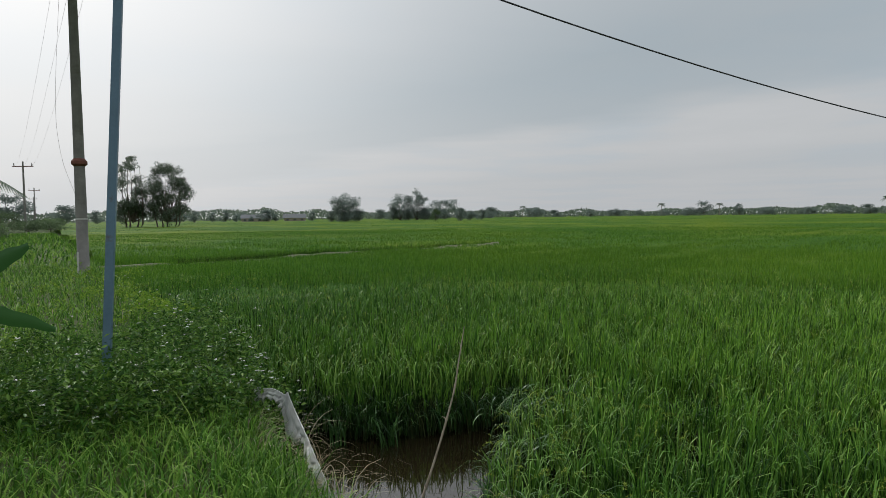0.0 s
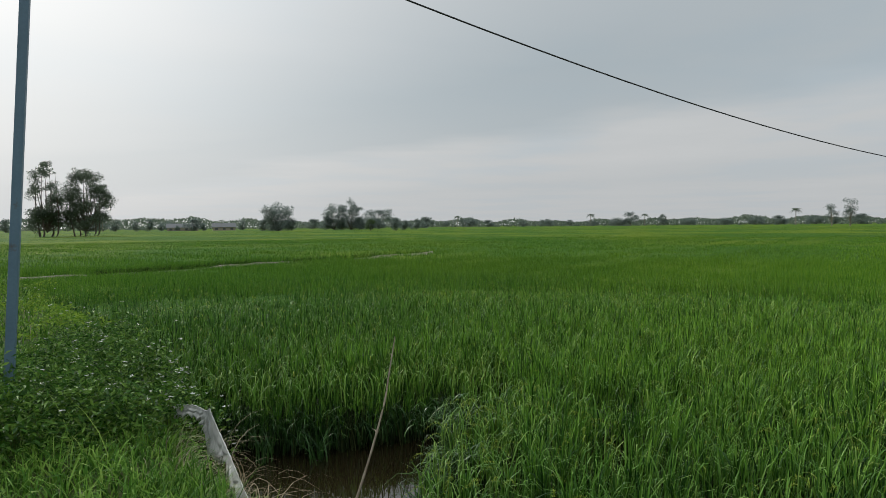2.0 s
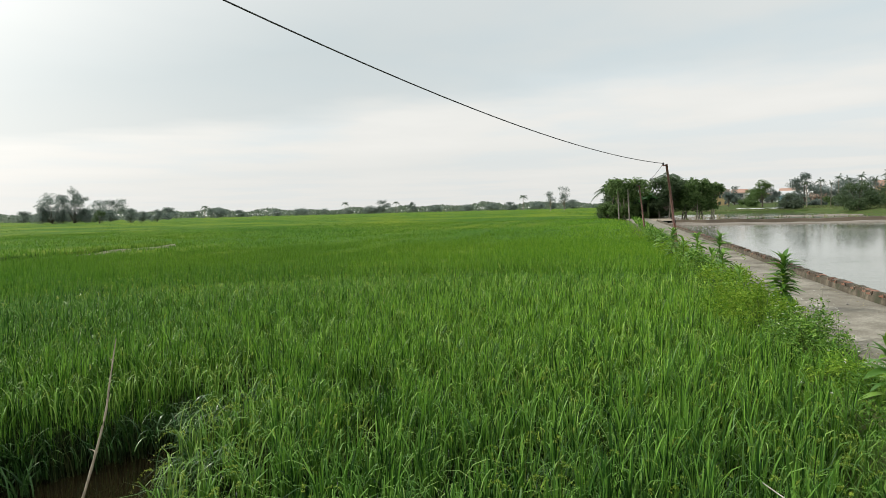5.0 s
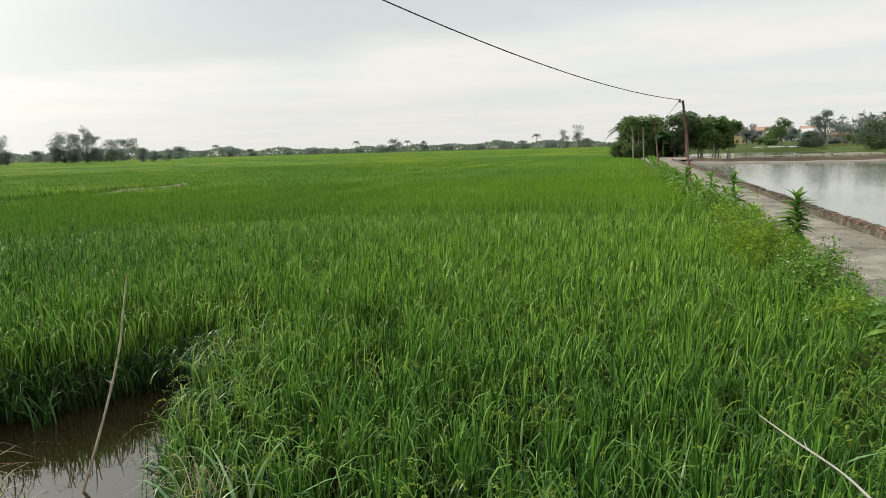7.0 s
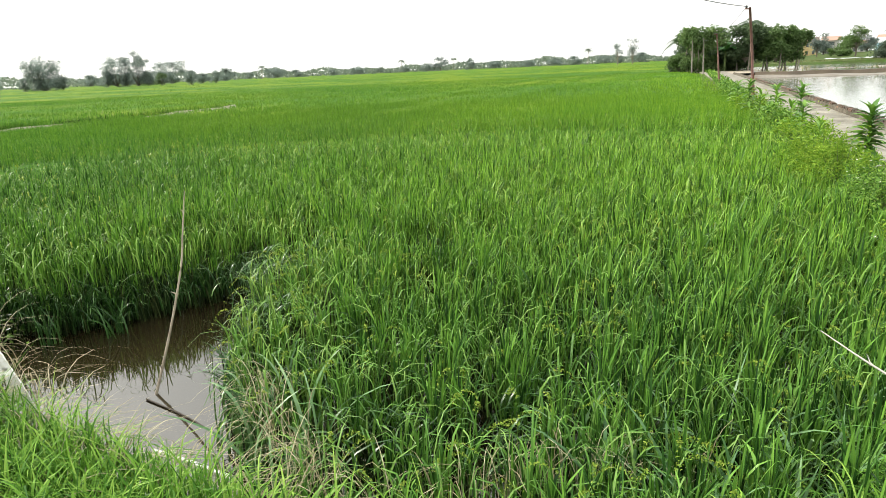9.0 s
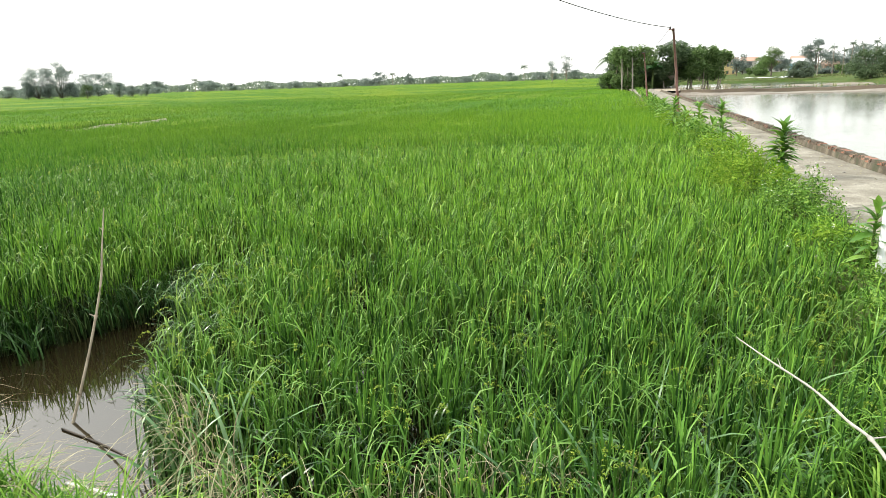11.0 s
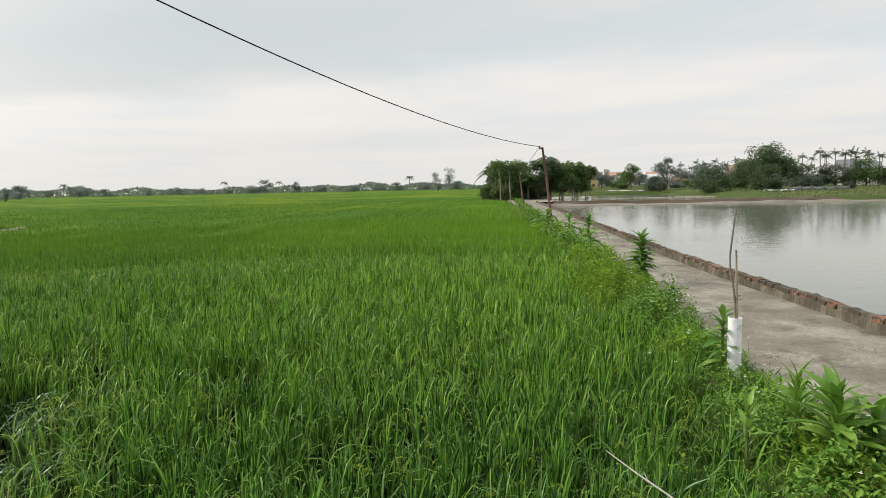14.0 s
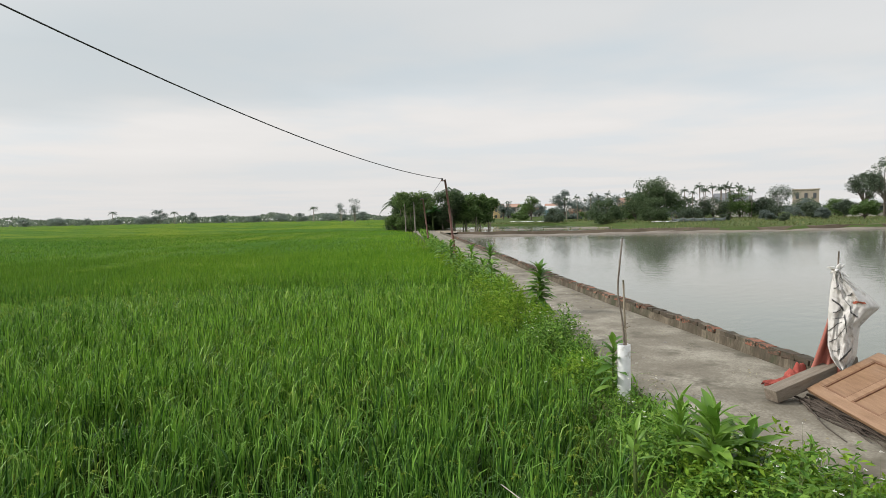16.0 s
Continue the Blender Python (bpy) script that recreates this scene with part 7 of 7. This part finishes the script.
r_ = random.Random(33)
for k in range(22):
    s_, n_ = r_.uniform(4.8, 15), r_.uniform(2.4, 3.6)
    p = at(s_, n_)
    stone(p[0], p[1], r_.uniform(0.010, 0.028), k)

def litter():
    """Fallen leaf scraps and chips, thickest along the edges of the path."""
    rng = np.random.default_rng(61)
    k = 1500
    s_ = 4.2 + 30 * rng.uniform(0, 1, k) ** 1.7
    side = rng.uniform(0, 1, k)
    n_ = np.where(side < 0.4, 2.3 + np.abs(rng.normal(0, 0.14, k)), np.where(side < 0.7, 3.45 - np.abs(rng.normal(0, 0.12, k)), rng.uniform(2.3, 3.45, k)))
    x, y = s_ * ALONG[0] + n_ * ACROSS[0], s_ * ALONG[1] + n_ * ACROSS[1]
    c = np.stack([x, y, np.full(k, 0.008)], 1)
    tagged(link_mesh("path_litter", fast_mesh("path_litter", *leaves(rng, c, rng.uniform(0.012, 0.045, k), 0.12, 0.5)), M_DRYBLADE), "dry leaf scraps scattered over the path", "litter", kind="stuff")


litter()

# ---------------------------------------------------------------- left foreground leaves
def banana_leaf(root, tip, width, sag, turn):
    """A paddle leaf with a raised rib, split at places along the edge."""
    bm = bmesh.new()
    a, b = Vector(root), Vector(tip)
    d = (b - a).normalized()
    side = d.cross(Vector((0, 0, 1))).normalized()
    side = Matrix.Rotation(turn, 3, d) @ side
    nrm = side.cross(d)
    n = 18
    prev = None
    for k in range(n + 1):
        u = k / n
        c = a.lerp(b, u) + Vector((0, 0, sag * 4 * u * (1 - u)))
        w = width * 0.5 * min(1.0, math.sin(math.pi * (0.08 + 0.9 * u)) ** 0.55) * (0.06 if u < 0.08 else 1)
        row = [bm.verts.new(c + side * (w * f) - nrm * (abs(f) * w * 0.35) + Vector((0, 0, 0.006 * math.sin(k * 2.1) * abs(f)))) for f in (-1, -0.5, 0, 0.5, 1)]
        if prev:
            for i in range(4):
                bm.faces.new((prev[i], prev[i + 1], row[i + 1], row[i]))
        prev = row
    return bm


def banana_plant():
    t = thing("banana_plant", -3.75, 3.85, 0.0, "young banana plant with broad green leaves on the bank", "banana plant")
    base = Vector((-3.75, 3.85, 0.0))
    bm = bmesh.new()
    tube(bm, [(0, 0, -0.1), (0.02, 0, 0.5), (0.05, 0.0, 0.9)], [0.09, 0.07, 0.045], 10)
    part("stem", bm, M_STEM, t, smooth=True)
    for root, tip, w, sag, tn in [((-3.70, 3.85, 1.08), (-2.76, 4.18, 1.44), 0.20, -0.06, 1.15), ((-3.70, 3.85, 0.95), (-2.64, 4.24, 0.86), 0.14, 0.12, 1.2), ((-3.70, 3.85, 0.85), (-3.0, 4.02, 0.42), 0.26, 0.12, 0.2), ((-3.72, 3.82, 0.9), (-4.6, 3.6, 1.1), 0.26, 0.2, 0.3), ((-3.72, 3.88, 0.9), (-4.0, 4.7, 0.9), 0.22, 0.2, 0.3)]:
        part("leaf", banana_leaf(Vector(root) - base, Vector(tip) - base, w, sag, tn), M_BANANA, t, smooth=True)


banana_plant()


def orchard_banana(x, y, h, seed):
    rng = np.random.default_rng(seed)
    t = thing("banana_plant", x, y, -0.05, "tall banana plant with drooping blue-green leaves in the orchard", "banana plant", "orchard bananas")
    bm = bmesh.new()
    tube(bm, [(0, 0, -0.1), (0.03, 0, h * 0.45), (0.05, 0, h * 0.8)], [0.13, 0.11, 0.07], 8)
    part("stem", bm, M_STEM, t, smooth=True)
    for k in range(8):
        a = 2.4 * k + rng.uniform(-0.3, 0.3)
        L = h * rng.uniform(0.45, 0.6)
        tip = (L * math.cos(a), L * math.sin(a), h * (0.8 + rng.uniform(-0.1, 0.25)))
        part("leaf", banana_leaf((0.05, 0, h * 0.78), tip, 0.5, 0.35, rng.uniform(-0.4, 0.4)), M_BANANA, t, smooth=True)


for k, (x, y, h) in enumerate([(53.4, 51.6, 2.6), (55.4, 52.4, 2.9), (52.6, 55.0, 2.4)]):
    orchard_banana(x, y, h, 500 + k)
palm("areca_palm", -4.86, 5.62, 0.0, 1.88, 140, "small palm with dark feathery fronds on the bank", 14, 1.12, "", 0.05, (0.62, 0.9), 0.009, 34)
for i, (x, y, h, w) in enumerate([(-33.0, 44.0, 1.6, 4.0), (-39.0, 53.0, 1.8, 5.0), (-45.0, 60.0, 2.2, 5.0), (-52.0, 74.0, 2.6, 6.0), (-29.0, 37.0, 1.3, 3.0), (-63.0, 101.0, 1.6, 9.0), (-73.0, 116.0, 1.8, 10.0), (-58.0, 88.0, 1.4, 7.0)]):
    broad_tree("bank_shrub", x, y, 0.0, h, w, 150 + i, "leafy green shrub on the far part of the bank", M_CROWN if i % 2 else M_CROWN_LIGHT, 7, 1100, 0.28, 0.06, group="bank shrubs")
for k, dx in enumerate((-0.5, 0.0, 0.5)):
    cable("power_line", (-10.55 + dx, 18.4, 8.6), (-66.3 + dx * 2.6, 100.0, 10.3), 1.2, 0.0035, "thin power line running along the bank")


def net_fence(x0, y0, x1, y1, count):
    """A low fence of posts and sagging grey-blue net panels round a nursery pond."""
    z0 = float(ground_height(np.array([x0]), np.array([y0]))[0])
    t = thing("net_fence", x0, y0, z0, "low grey-blue net fence on posts behind the pond bank", "fence")
    d = Vector((x1 - x0, y1 - y0, 0)) / count
    side = Vector((-d.y, d.x, 0)).normalized()
    for k in range(count + 1):
        bm = bmesh.new()
        tube(bm, [d * k + Vector((0, 0, -0.3)), d * k + Vector((0, 0, 0.62))], 0.03, 6)
        part("post", bm, M_GREYPOLE, t)
    for k in range(count):
        bm = bmesh.new()
        rows = []
        for i in range(7):
            u = i / 6
            dip = 0.12 * math.sin(math.pi * u)
            rows.append([bm.verts.new(d * (k + u) + side * (0.05 * math.sin(u * 9 + v * 3)) + Vector((0, 0, 0.03 + (0.46 - dip) * v))) for v in (0.0, 0.33, 0.66, 1.0)])
        for a, b in zip(rows, rows[1:]):
            for j in range(3):
                bm.faces.new((a[j], b[j], b[j + 1], a[j + 1]))
        net = part("net", bm, M_NET, t, smooth=True)
        mod = net.modifiers.new("thickness", "SOLIDIFY")
        mod.thickness = 0.01


def ground_sheet(x, y, lx, ly, turn, seed, label):
    """A crumpled plastic sheet lying on a bank."""
    bm = bmesh.new()
    z0 = max(float(ground_height(np.array([x]), np.array([y]))[0]), -0.05)
    g = [[bm.verts.new((lx * (i / 14 - 0.5) * (1 + 0.25 * noise.noise(Vector((k * 0.7, seed, 0)))), ly * (k / 8 - 0.5), 0.10 + 0.16 * noise.noise(Vector((i * 0.55, k * 0.6, seed))))) for i in range(15)] for k in range(9)]
    for a, b in zip(g, g[1:]):
        for i in range(14):
            bm.faces.new((a[i], a[i + 1], b[i + 1], b[i]))
    ob = tagged(part("plastic_sheet", bm, M_PVC, smooth=True), label, "plastic sheet", "sheets on the banks")
    ob.matrix_basis = pose(x, y, z0 + 0.08, 0, 0, turn)
    mod = ob.modifiers.new("thickness", "SOLIDIFY")
    mod.thickness = 0.01


M_NET = paint("grey_blue_net", (0.17, 0.20, 0.20))
net_fence(85.2, 36.5, 88.2, 30.4, 5)
net_fence(83.6, 35.6, 86.2, 31.2, 4)
ground_sheet(80.0, 35.2, 3.2, 1.0, -65, 3, "white plastic sheet lying on the pond bank")
ground_sheet(105.0, 74.0, 8.0, 2.6, -50, 5, "white plastic sheet heaped on the far pond bank")
ground_sheet(110.0, 73.2, 3.2, 1.8, -50, 8, "white plastic sheet heaped on the far pond bank")


def reeds():
    rng = np.random.default_rng(90)
    s_, n_ = np.concatenate([rng.uniform(64, 122, 12000), rng.uniform(117, 126, 2500)]), np.concatenate([rng.uniform(31, 92, 12000), rng.uniform(5, 34, 2500)])
    x, y = s_ * ALONG[0] + n_ * ACROSS[0], s_ * ALONG[1] + n_ * ACROSS[1]
    n = len(x)
    b = [blades(rng, x, y, ground_height(x, y) - 0.05, rng.uniform(0.10, 0.28, n) * (1 + 0.9 * np.maximum(lumps(x, y, 0.25, 3.0), 0)), rng.uniform(0.1, 0.3, n), np.full(n, 0.10), 2)]
    s_, n_ = rng.uniform(59, 63, 1500), rng.uniform(5, 90, 1500)
    x, y = s_ * ALONG[0] + n_ * ACROSS[0], s_ * ALONG[1] + n_ * ACROSS[1]
    k = rng.uniform(0, 1, len(x)) < 0.4 + 0.4 * lumps(x, y, 0.4)
    x, y = x[k], y[k]
    b.append(blades(rng, x, y, np.full(len(x), 0.05), rng.uniform(0.15, 0.4, len(x)), rng.uniform(0.05, 0.2, len(x)), np.full(len(x), 0.07), 2))
    tagged(link_mesh("bank_reeds", fast_mesh("bank_reeds", *joined(b)), M_DRYGRASS), "dull green grass and reeds behind the ponds", "grass", kind="stuff")


reeds()

# ---------------------------------------------------------------- bricks of the coping, last
def brick_mesh(seed, size):
    bm = bmesh.new()
    r_ = random.Random(seed)
    box(bm, size)
    bmesh.ops.bevel(bm, geom=bm.edges[:], offset=0.005, segments=1, affect="EDGES")
    for v in bm.verts:
        v.co += Vector((r_.uniform(-1, 1), r_.uniform(-1, 1), r_.uniform(-1, 1))) * 0.009
    me = bpy.data.meshes.new("brick")
    bm.to_mesh(me)
    bm.free()
    me.materials.append(M_BRICK)
    return me


BRICKS = [brick_mesh(k + 6, (0.203, 0.112, 0.060)) for k in range(5)]
r_ = random.Random(9)
s_ = 4.2
while s_ < 46:
    if r_.random() < 0.88:
        n0, n1 = along_line(PATH_RIGHT, s_), along_line(PATH_RIGHT, s_ + 0.2)
        ob = new("brick", BRICKS[r_.randrange(5)])
        ob.parent = pond_wall
        ob.matrix_basis = pose(*at(s_, n0 + 0.053 + r_.uniform(-0.006, 0.006), 0.130 + r_.uniform(-0.014, 0.008)), r_.uniform(-3, 3), r_.uniform(-3, 3), PATH_TURN - math.degrees(math.atan2(n1 - n0, 0.2)) + r_.uniform(-3, 3)) @ Matrix.Diagonal((r_.uniform(0.8, 1.06), r_.uniform(0.9, 1.08), r_.uniform(0.85, 1.1), 1))
    s_ += 0.209
